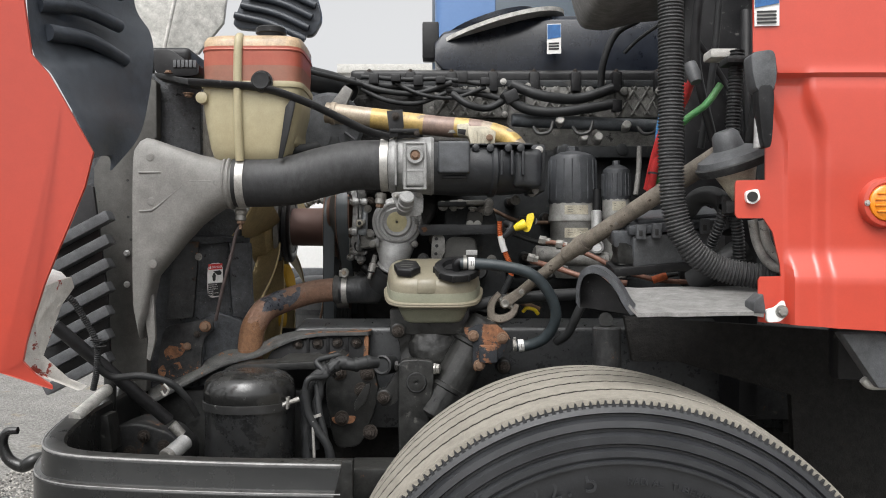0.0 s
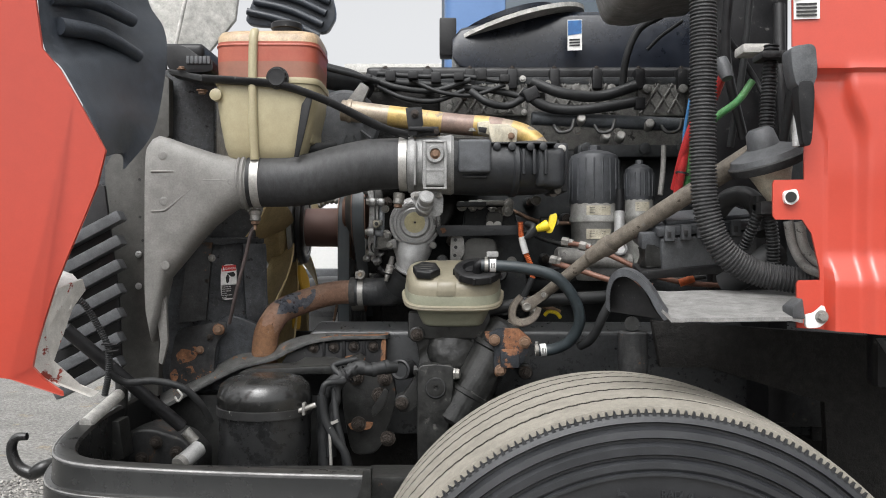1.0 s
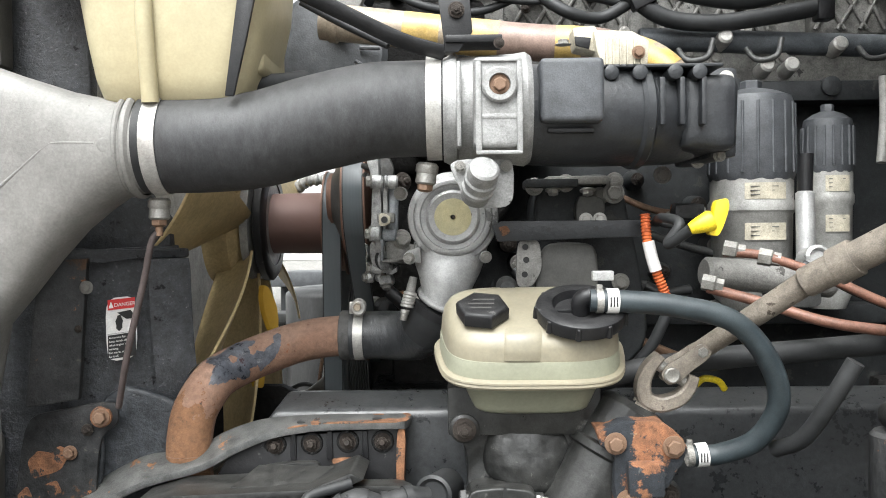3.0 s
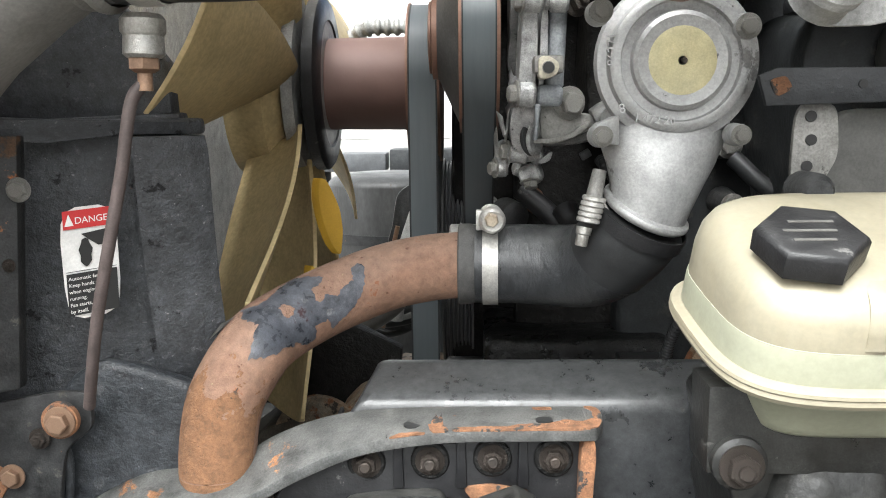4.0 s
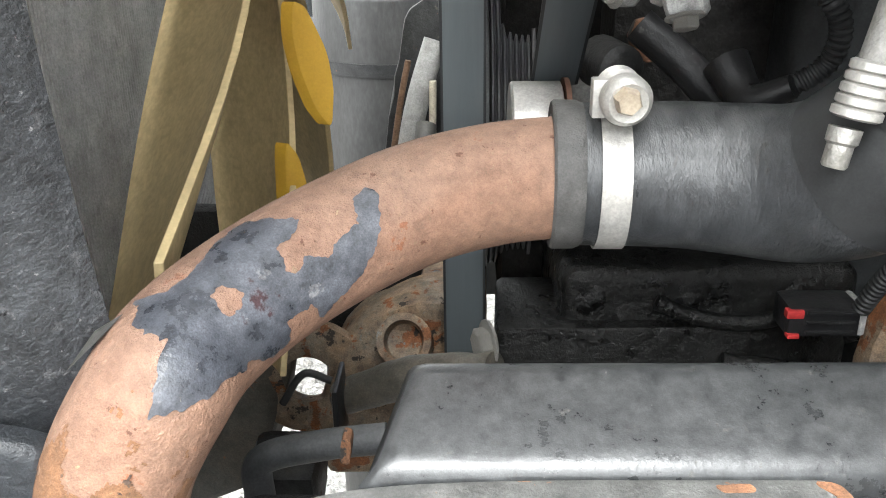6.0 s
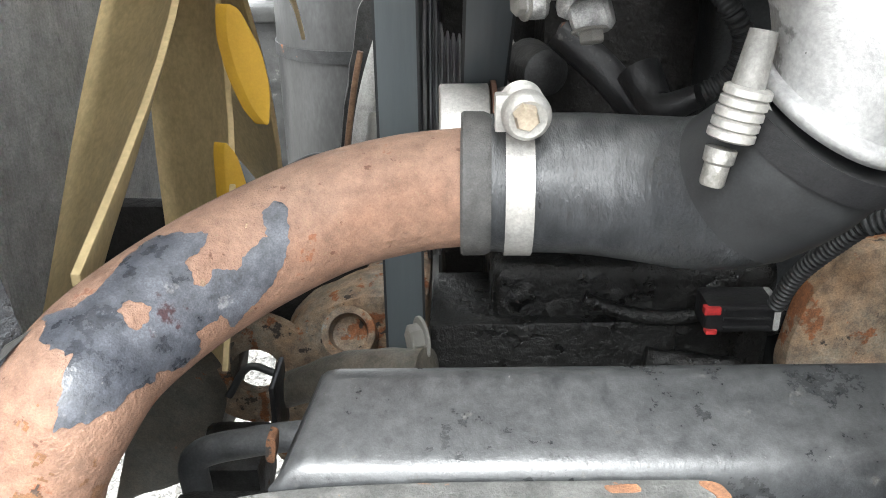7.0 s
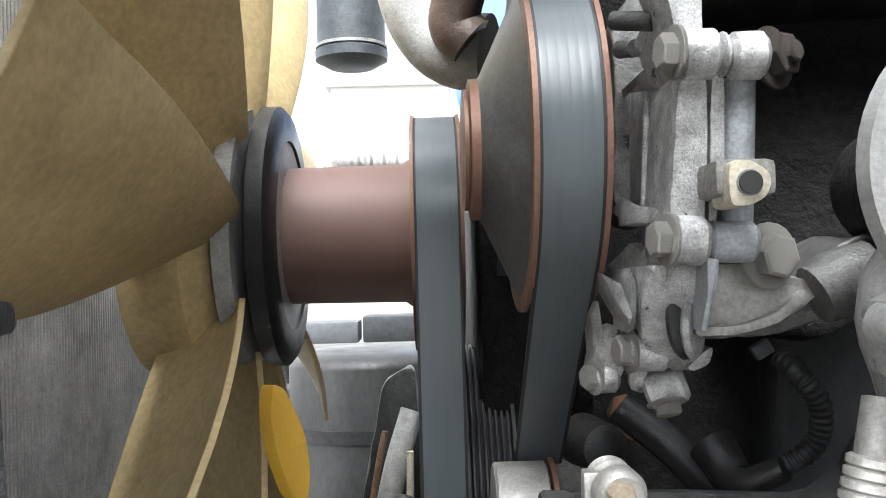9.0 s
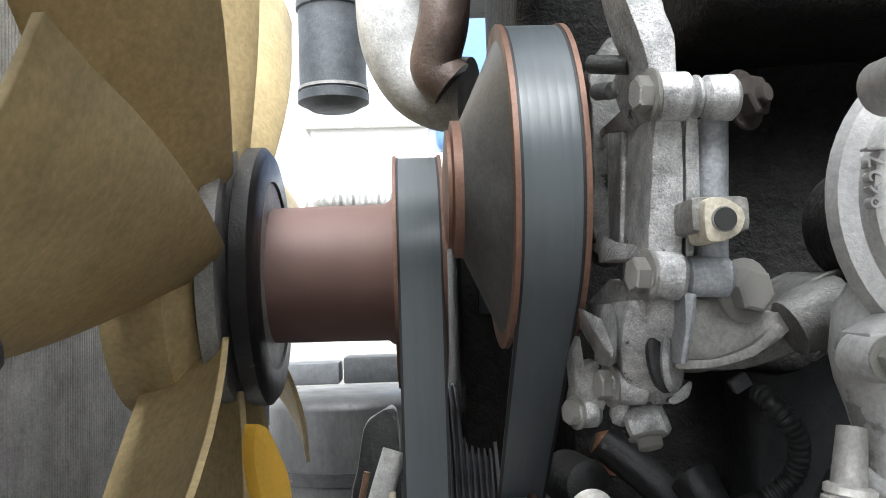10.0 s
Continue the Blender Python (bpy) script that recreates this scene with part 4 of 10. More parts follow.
def hood_latch():
    l = thing("hood_latch", (0.503, 1.330, 1.435), "black rubber hood latch on a rod", "latch")
    part("head", slab(round_outline([(0.466, 1.285, 1.498), (0.503, 1.285, 1.503), (0.506, 1.285, 1.457), (0.498, 1.285, 1.436), (0.475, 1.285, 1.440), (0.469, 1.285, 1.466)]), 0.035, 0.005), M_greyplas, l)
    part("grip", slab(round_outline([(0.475, 1.283, 1.448), (0.502, 1.283, 1.448), (0.500, 1.290, 1.355), (0.486, 1.290, 1.354)]), 0.025, 0.004), M_plastic, l)
    part("link", rod((0.488, 1.310, 1.462), (0.485, 1.310, 1.356), 0.006), M_alu, l)


hood_latch()


def fender_ledge():
    s = thing("fender_ledge", (0.374, 1.350, 1.111), "weathered grey plastic fender ledge", "fender trim")
    front = [(0.278, 1.300, 1.123), (0.294, 1.283, 1.104), (0.355, 1.283, 1.104), (0.470, 1.290, 1.105), (0.491, 1.300, 1.101)]
    backs = [(0.315, 1.500, 1.133), (0.345, 1.500, 1.132), (0.415, 1.500, 1.133), (0.547, 1.500, 1.136), (0.567, 1.500, 1.138)]
    bm = bmesh.new()
    a, b = [bm.verts.new(p) for p in front], [bm.verts.new(p) for p in backs]
    for i in range(4):
        bm.faces.new((a[i], a[i + 1], b[i + 1], b[i]))
    bmesh.ops.recalc_face_normals(bm, faces=bm.faces)
    bmesh.ops.subdivide_edges(bm, edges=bm.edges[:], cuts=3, use_grid_fill=True)
    thicken(bm, (0, 0, -0.006))
    part("shelf", rough_up(bm, 0.0012, 0.03), M_step, s)
    curl = smooth_path([(0.211, 1.350, 1.115), (0.211, 1.340, 1.145), (0.218, 1.330, 1.167), (0.235, 1.325, 1.173), (0.254, 1.315, 1.164), (0.271, 1.305, 1.144), (0.282, 1.295, 1.122), (0.294, 1.287, 1.103)], 6)
    heart = V((0.242, 1.330, 1.075))
    rings = []
    for p in curl:
        q = p + (heart - p).normalized() * 0.011
        rings.append([p, q, q + V((0, 0.005, 0)), p + V((0.016, 0.045, -0.002)), p + V((0.014, 0.045, 0.002))])
    part("curled_end", skin(rings), M_boxlid, s, "curled grey plastic end with a pale rim")
    part("arch_panel", slab([p + (heart - p).normalized() * 0.012 + V((0.004, 0.03, 0)) for p in curl], 0.008, 0.0), M_plastic, s)
    part("corner_trim", slab([(0.471, 1.288, 1.119), (0.489, 1.295, 1.132), (0.495, 1.300, 1.101), (0.472, 1.288, 1.103)], 0.04, 0.003), M_greyplas, s)


fender_ledge()


# ---- inner fender and dark chassis behind the wheel ----
def inner_fender():
    f = thing("inner_fender", (0.6, 1.8, 0.6), "black inner fender panel and chassis behind the wheel", "fender")
    part("panel", slab([(0.346, 1.620, 1.072), (0.750, 1.620, 1.045), (0.845, 1.620, 0.985), (0.987, 1.620, 0.964), (0.987, 1.620, 0.490), (0.686, 1.620, 0.490), (0.664, 1.620, 0.921), (0.448, 1.620, 0.985), (0.362, 1.620, 0.985)], 0.02), M_nearblack, f)
    part("back_panel", box((0.460, 2.000, 1.042), V((1.6, 2.03, 0.2)), 0.01), M_nearblack, f)
    part("mudflap_bracket", slab([(0.615, 1.310, 1.070), (0.683, 1.310, 1.070), (0.711, 1.310, 0.983), (0.672, 1.310, 0.985)], 0.03, 0.004), M_greyplas, f)
    part("brace", box((0.760, 1.900, 0.936), V((0.808, 1.940, 0.788)), 0.004), M_rustbl, f)
    part("bracket", box((0.660, 1.850, 0.930), V((0.779, 1.900, 0.828)), 0.006), M_rustbl, f)
    for i in range(5):
        p = V((0.742, 1.700, 0.907)) + V((0.05 * (i % 3), 0.04, -0.05 * i))
        part("air_fitting", rod(p, p + V((0.05, 0.02, -0.03)), 0.014), M_chassis, f)
    part("air_hose", tube([(0.636, 1.750, 0.968), (0.719, 1.700, 0.952), (0.800, 1.680, 0.910), (0.866, 1.660, 0.892)], 0.009), M_rubber, f)
    part("hook", tube([(0.694, 1.330, 0.986), (0.669, 1.330, 0.987), (0.658, 1.330, 0.996)], 0.007), M_steel, f)


inner_fender()


def shock():
    s = thing("shock_absorber", (0.323, 1.680, 0.978), "black shock absorber with rusty collar", "shock absorber")
    part("tube", rod((0.324, 1.680, 1.047), V((0.324, 1.680, 0.910)), 0.028, None, 20, 0.004), M_rustbl, s)
    part("eye", rod((0.318, 1.660, 1.062), (0.326, 1.700, 1.059), 0.014), M_chassis, s)


shock()


# ---- radiator side: column, charge-air duct and hose ----
def radiator():
    r = thing("radiator", (-0.56, 2.2, 0.75), "radiator with dark fin core and black shroud plates", "radiator")
    part("core", box((-0.63, 1.93, 0.86), (-0.575, 2.68, 1.62), 0.004), M_core, r, "fine metal cooling fins")
    fins = bmesh.new()
    for i in range(150):
        y = 1.935 + i * 0.0049
        q = [fins.verts.new(p) for p in ((-0.575, y, 0.87), (-0.572, y, 0.87), (-0.572, y, 1.61), (-0.575, y, 1.61),
                                         (-0.575, y + 0.0018, 0.87), (-0.572, y + 0.0018, 0.87), (-0.572, y + 0.0018, 1.61), (-0.575, y + 0.0018, 1.61))]
        for k in ((0, 1, 2, 3), (7, 6, 5, 4), (1, 5, 6, 2), (0, 3, 7, 4)):
            fins.faces.new([q[j] for j in k])
    part("fin_pack", fins, M_core, r, kind="stuff")
    part("top_tank", box((-0.66, 1.88, 1.612), (-0.56, 2.72, 1.648), 0.014, 3), M_plastic, r)
    part("side_plate", slab([(-0.647, 1.862, 1.226), (-0.546, 1.890, 1.226), (-0.455, 1.930, 1.230), (-0.451, 1.930, 1.047), (-0.452, 1.930, 0.919), (-0.546, 1.890, 0.874), (-0.647, 1.862, 0.891)], 0.02, 0.003), M_shroud, r)
    part("upper_plate", slab([(-0.650, 1.870, 1.587), (-0.533, 1.870, 1.587), (-0.535, 1.880, 1.376), (-0.462, 1.930, 1.265), (-0.460, 1.930, 1.222), (-0.651, 1.875, 1.214)], 0.02, 0.004), M_shroud, r, "dark upper side plate")
    part("flange_fold", slab([(-0.560, 1.845, 1.229), (-0.515, 1.868, 1.226), (-0.442, 1.935, 1.226), (-0.442, 1.935, 1.214), (-0.484, 1.895, 1.215), (-0.519, 1.860, 1.211), (-0.560, 1.842, 1.215)], 0.012, 0.003), M_shroud, r)
    part("edge_strip", slab([(-0.577, 1.825, 1.214), (-0.531, 1.848, 1.217), (-0.544, 1.848, 1.051), (-0.596, 1.825, 1.047)], 0.010, 0.002), M_rustbl, r)
    bolt(r, (-0.531, 1.845, 1.183), 0.0055, "steel")
    bolt(r, (-0.540, 1.842, 1.135), 0.003, "dark")
    # curved shroud lip next to the fan
    lip = smooth_path([(-0.435, 1.905, 1.214), (-0.433, 1.905, 1.199), (-0.433, 1.908, 1.164), (-0.433, 1.915, 1.111), (-0.431, 1.920, 1.068), (-0.431, 1.930, 1.027)], 6)
    rings = [[p, p + V((0.004, 0.004, 0)), p + V((-0.085, 0.12, 0)), p + V((-0.09, 0.12, 0)), p + V((-0.04, -0.02, 0)), p + V((-0.02, -0.012, 0))] for p in lip]
    part("front_sheet", slab([(-0.707, 1.945, 1.676), (-0.665, 1.945, 1.625), (-0.668, 1.945, 1.212), (-0.852, 1.945, 1.213), (-0.850, 1.945, 1.526)], 0.02, 0.003), M_shroud, r, "weathered dark side sheet")
    part("shroud_lip", skin(rings), M_shroud, r)
    lab = part("warning_label", slab(round_outline([(-0.518, 1.866, 1.168), (-0.489, 1.888, 1.170), (-0.491, 1.893, 1.094), (-0.518, 1.868, 1.092)], 3), 0.0006, 0.0), M_label, r, "white danger label with red head and pictogram")
    tl, tr, bl = V((-0.517, 1.866, 1.168)), V((-0.489, 1.888, 1.170)), V((-0.518, 1.868, 1.093))
    ex, ey = (tr - tl), (bl - tl)
    at = lambda u, v: tl + ex * u + ey * v + V((0.0002, -0.0006, 0))
    part("label_head", slab([at(0.05, 0.025), at(0.95, 0.025), at(0.95, 0.19), at(0.05, 0.19)], 0.0003, 0.0), M_labelred, lab)
    part("label_text_field", slab([at(0.04, 0.57), at(0.96, 0.57), at(0.96, 0.575), at(0.04, 0.575)], 0.0003, 0.0), M_ink, lab)
    part("label_foot", slab([at(0.04, 0.59), at(0.96, 0.59), at(0.96, 0.972), at(0.04, 0.972)], 0.0003, 0.0), M_ink, lab)
    lettering("DANGER", ey.length * 0.083, at(0.255, 0.145), ex, -ey, M_label, "lettering", lab, 0.0002)
    part("warning_triangle", slab([at(0.08, 0.16), at(0.24, 0.16), at(0.16, 0.055)], (0, -0.0003, 0), 0.0), M_label, lab)
    for i, line in enumerate(("Automatic fan.", "Keep hands off", "when engine is", "running.", "Fan starts, stops", "by itself.")):
        lettering(line, ey.length * 0.046, at(0.07, 0.65 + 0.06 * i), ex, -ey, M_label, "lettering", lab, 0.0002)
    leaf = [at(0.42 + 0.13 * math.sin(a) * (1 if i % 2 else 0.75), 0.41 - 0.13 * math.cos(a)) for i, a in enumerate(k * math.tau / 14 for k in range(14))]
    part("pictogram_blade", slab(leaf, (0, -0.0003, 0), 0.0), M_ink, lab)
    part("pictogram_mark", slab([at(0.36, 0.24), at(0.80, 0.22), at(0.92, 0.30), at(0.84, 0.36), at(0.66, 0.36), at(0.50, 0.30)], (0, -0.0003, 0), 0.0), M_ink, lab)
    col = part("side_column", slab([(-0.676, 1.830, 1.556), (-0.655, 1.830, 1.592), (-0.617, 1.830, 1.560), (-0.617, 1.830, 1.439), (-0.662, 1.830, 1.418), (-0.666, 1.830, 1.227), (-0.667, 1.830, 1.063), (-0.655, 1.830, 1.036), (-0.637, 1.830, 1.006), (-0.639, 1.830, 0.892), (-0.692, 1.830, 0.887),
                                    (-0.708, 1.830, 0.920), (-0.723, 1.830, 0.942), (-0.713, 1.830, 0.971), (-0.743, 1.830, 1.028), (-0.738, 1.830, 1.127), (-0.751, 1.830, 1.163), (-0.753, 1.830, 1.376), (-0.711, 1.830, 1.445)], 0.03, 0.004), M_panel, r, "weathered grey sheet-metal column with rivets")
    for p in ((-0.679, 1.827, 1.424), (-0.680, 1.827, 1.191), (-0.680, 1.827, 1.124)):
        part("rivet", lathe(p, (0, -1, 0), [(0, 0.0072), (0.002, 0.0066), (0.0035, 0.003), (0.0025, 0.001)], 16), M_alu, col)
    for p in ((-0.679, 1.829, 1.348), (-0.678, 1.829, 1.269), (-0.672, 1.829, 1.220)):
        part("rivet_hole", lathe(p, (0, -1, 0), [(-0.003, 0.0030), (0.0004, 0.0030), (0.0004, 0.001)], 12), M_ink, col)
    part("top_bracket", slab(round_outline([(-0.618, 1.800, 1.623), (-0.580, 1.800, 1.625), (-0.544, 1.800, 1.599), (-0.517, 1.800, 1.594), (-0.517, 1.800, 1.567), (-0.610, 1.800, 1.567)]), 0.12, 0.004), M_plastic, r)
    for i in range(6):
        part("louvre", box(V((-0.571, 1.795, 1.600)) + V((i * 0.0085, 0, 0)), V((-0.564, 1.800, 1.584)) + V((i * 0.0085, 0, 0)), 0.001), M_greyplas, r)
    part("rusty_hanger", slab([(-0.603, 1.770, 1.569), (-0.511, 1.770, 1.552), (-0.509, 1.770, 1.540), (-0.535, 1.770, 1.543), (-0.598, 1.770, 1.558)], 0.05, 0.002), M_rustbl, r)
    bolt(r, (-0.572, 1.768, 1.566), 0.006, "rust", (0, 0, 1))
    bolt(r, (-0.531, 1.772, 1.525), 0.008, "rust", (0, 0, -1))


radiator()


def charge_duct():
    d = thing("charge_air_duct", (-0.544, 1.800, 1.333), "dull cast aluminium charge-air duct", "air duct")
    rows = [(-0.6419, 1.412, 1.0591, 0.035), (-0.6324, 1.4262, 1.0117, 0.036), (-0.6182, 1.4333, 1.0591, 0.037), (-0.6028, 1.4298, 1.1396, 0.038), (-0.5732, 1.4179, 1.1751, 0.041), (-0.5436, 1.4073, 1.213, 0.044),
            (-0.514, 1.3966, 1.2462, 0.048), (-0.4844, 1.3895, 1.2699, 0.051), (-0.4642, 1.3859, 1.2829, 0.053), (-0.45, 1.3859, 1.2853, 0.0535), (-0.4406, 1.3859, 1.2853, 0.0535)]
    rings = []
    for x, zt, zb, half in rows:
        t = min(1.0, max(0.0, (x + 0.6028) / 0.154))
        e = 2.0 / (4.5 - 2.5 * t)
        ring = []
        for k in range(40):
            a = k * math.tau / 40
            cx, sx = math.cos(a), math.sin(a)
            ring.append(V((x + 0.007 * t, 1.790 + half * math.copysign(abs(cx) ** e, cx), (zt + zb) / 2 + 0.003 * t + (zt - zb) / 2 * math.copysign(abs(sx) ** e, sx))))
        rings.append(ring)
    part("casting", skin(rings), M_horn, d)
    part("raised_rib", tube([(-0.628, 1.754, 1.358), (-0.600, 1.753, 1.358), (-0.581, 1.752, 1.358)], 0.0026, 10, 8), M_horn, d)
    part("raised_rib", tube([(-0.627, 1.754, 1.278), (-0.607, 1.753, 1.279), (-0.595, 1.752, 1.283), (-0.561, 1.750, 1.310), (-0.528, 1.747, 1.336), (-0.514, 1.745, 1.340), (-0.474, 1.741, 1.339)], 0.0026, 10, 8), M_horn, d)
    part("boss", lathe((-0.463, 1.740, 1.337), (0, -1, 0), [(-0.004, 0.009), (0.002, 0.008), (0.003, 0.005), (0.002, 0.002)], 18), M_horn, d)
    for p in ((-0.605, 1.754, 1.390), (-0.602, 1.752, 1.298), (-0.530, 1.748, 1.356), (-0.599, 1.753, 1.169), (-0.514, 1.745, 1.314)):
        part("boss", lathe(p, (0, -1, 0), [(-0.004, 0.0095), (0.0008, 0.009), (0.0016, 0.007), (0.001, 0.003)], 18), M_horn, d)
    part("inner_step", lathe((-0.4565, 1.790, 1.340), (1, 0, 0), [(0, 0.0535), (0.002, 0.0555), (0.0045, 0.0555), (0.0065, 0.0535)], 36, False), M_horn, d)
    part("lower_lip", slab([(-0.628, 1.775, 1.083), (-0.605, 1.775, 1.107), (-0.601, 1.775, 1.012), (-0.612, 1.775, 0.965), (-0.621, 1.775, 0.970), (-0.617, 1.775, 1.012)], 0.012, 0.003), M_horn, d)
    part("bead", lathe((-0.449, 1.790, 1.340), (1, 0, 0), [(0, 0.0535), (0.003, 0.057), (0.007, 0.057), (0.010, 0.0535)], 36, False), M_horn, d)


charge_duct()


def charge_hose():
    h = thing("charge_air_hose", (-0.289, 1.780, 1.337), "thick black fabric-wrapped charge-air hose with steel clamps", "hose")
    path = [(-0.434, 1.788, 1.341), (-0.370, 1.788, 1.341), (-0.312, 1.788, 1.346), (-0.253, 1.790, 1.362), (-0.194, 1.794, 1.375), (-0.148, 1.799, 1.378), (-0.110, 1.804, 1.379)]
    part("hose", tube(path, 0.0522, 40, 14), M_hose, h)
    for p, q in (((-0.419, 1.788, 1.341), 1), ((-0.123, 1.805, 1.379), 2)):
        b = part("clamp", band(p, (1, 0, 0), 0.0532 if q == 1 else 0.0555, 0.0165), M_steel, h, "bright steel T-bolt clamp")
        part("clamp_screw", rod(V(p) + V((-0.004, 0.02, 0.058)), V(p) + V((-0.004, -0.02, 0.060)), 0.004), M_steel, b)
    part("end_cuff", band((-0.432, 1.788, 1.341), (1, 0, 0), 0.0525, 0.008, 0.0008), M_rubber, h)


charge_hose()


def air_fitting(p, tip, name_label):
    """A sensor fitting that hangs under the hose: union nut, sleeve and line."""
    f = thing("line_fitting", p, name_label, "pipe fitting")
    p, tip = V(p), V(tip)
    d = tip - p
    part("body", lathe(p, d, [(0, 0.010), (0.003, 0.0125), (0.010, 0.0125), (0.012, 0.011), (0.022, 0.0115), (0.024, 0.0095)], 18), M_bolt, f)
    part("nut", lathe(p + d.normalized() * 0.022, d, [(0, 0.009), (0.008, 0.009), (0.010, 0.006)], 6), M_copper, f)
    part("spout", rod(p + d.normalized() * 0.03, tip, 0.0042), M_copper, f)
    return f


fit_a = air_fitting((-0.428, 1.800, 1.284), (-0.429, 1.800, 1.242), "weathered brass line fitting under the duct")
part("line", tube([(-0.429, 1.800, 1.247), (-0.438, 1.800, 1.235), (-0.447, 1.803, 1.198), (-0.458, 1.806, 1.158), (-0.472, 1.812, 1.109), (-0.482, 1.820, 1.071), (-0.490, 1.830, 1.046)], 0.0038, 12, 8), M_oldline, fit_a, "faded brown rubber line")
fit_b = air_fitting((-0.131, 1.800, 1.319), (-0.135, 1.800, 1.287), "rusty line fitting under the hose end")


# ---- throttle body, intake, pipes ----
def throttle():
    t = thing("throttle_body", (-0.070, 1.780, 1.367), "bright cast aluminium throttle body", "throttle body")
    part("throat", lathe((-0.113, 1.800, 1.376), (1, 0, 0), [(0, 0.056), (0.008, 0.060), (0.014, 0.060), (0.016, 0.056), (0.03, 0.058), (0.075, 0.06), (0.088, 0.062), (0.094, 0.058)], 36), M_throttle, t)
    part("housing", box((-0.082, 1.715, 1.418), (-0.033, 1.860, 1.327), 0.006, 3), M_throttle, t)
    part("flange", box((-0.099, 1.735, 1.418), (-0.094, 1.860, 1.330), 0.003), M_throttle, t)
    for a, b in (((-0.080, 1.712, 1.415), (-0.033, 1.720, 1.412)), ((-0.080, 1.712, 1.324), (-0.033, 1.720, 1.320)), ((-0.080, 1.712, 1.413), (-0.074, 1.720, 1.322)), ((-0.039, 1.712, 1.413), (-0.033, 1.720, 1.322))):
        part("rim", box(a, b, 0.0015), M_throttle, t)
    part("round_boss", lathe((-0.056, 1.714, 1.389), (0, -1, 0), [(0, 0.018), (0.005, 0.018), (0.007, 0.016), (0.007, 0.011), (0.003, 0.010)], 24), M_throttle, t)
    bolt(t, (-0.056, 1.712, 1.389), 0.007, "rust")
    part("cross_web", box((-0.080, 1.714, 1.361), (-0.032, 1.722, 1.355), 0.002), M_throttle, t)
    plate = part("mount_plate", slab(round_outline([(-0.108, 1.745, 1.312), (-0.098, 1.745, 1.318), (-0.040, 1.745, 1.318), (-0.041, 1.745, 1.268), (-0.086, 1.745, 1.267)], 4), 0.005, 0.0015), M_throttle, t)
    part("plug", lathe((-0.080, 1.745, 1.282), (0.18, -0.80, 0.52), [(-0.004, 0.0150), (0.006, 0.0152), (0.008, 0.0168), (0.013, 0.0168), (0.015, 0.0150), (0.020, 0.0150), (0.022, 0.0168), (0.027, 0.0168), (0.029, 0.0150), (0.040, 0.0156), (0.044, 0.0150), (0.046, 0.0125)], 32), M_throttle, t, "ribbed pipe stub")
    part("clip_bracket", slab([(-0.117, 1.760, 1.487), (-0.084, 1.760, 1.489), (-0.081, 1.760, 1.453), (-0.096, 1.760, 1.432), (-0.110, 1.760, 1.432)], 0.004, 0.001), M_plastic, t)
    bolt(t, (-0.098, 1.757, 1.475), 0.006, "dark")
    part("clip_foot", box((-0.110, 1.755, 1.449), (-0.050, 1.800, 1.441), 0.002), M_plastic, t)
    bolt(t, (-0.054, 1.753, 1.439), 0.004, "dark")
    for q in ((-0.096, 1.740, 1.310), (-0.048, 1.740, 1.310)):
        bolt(t, q, 0.0042, "steel")


throttle()


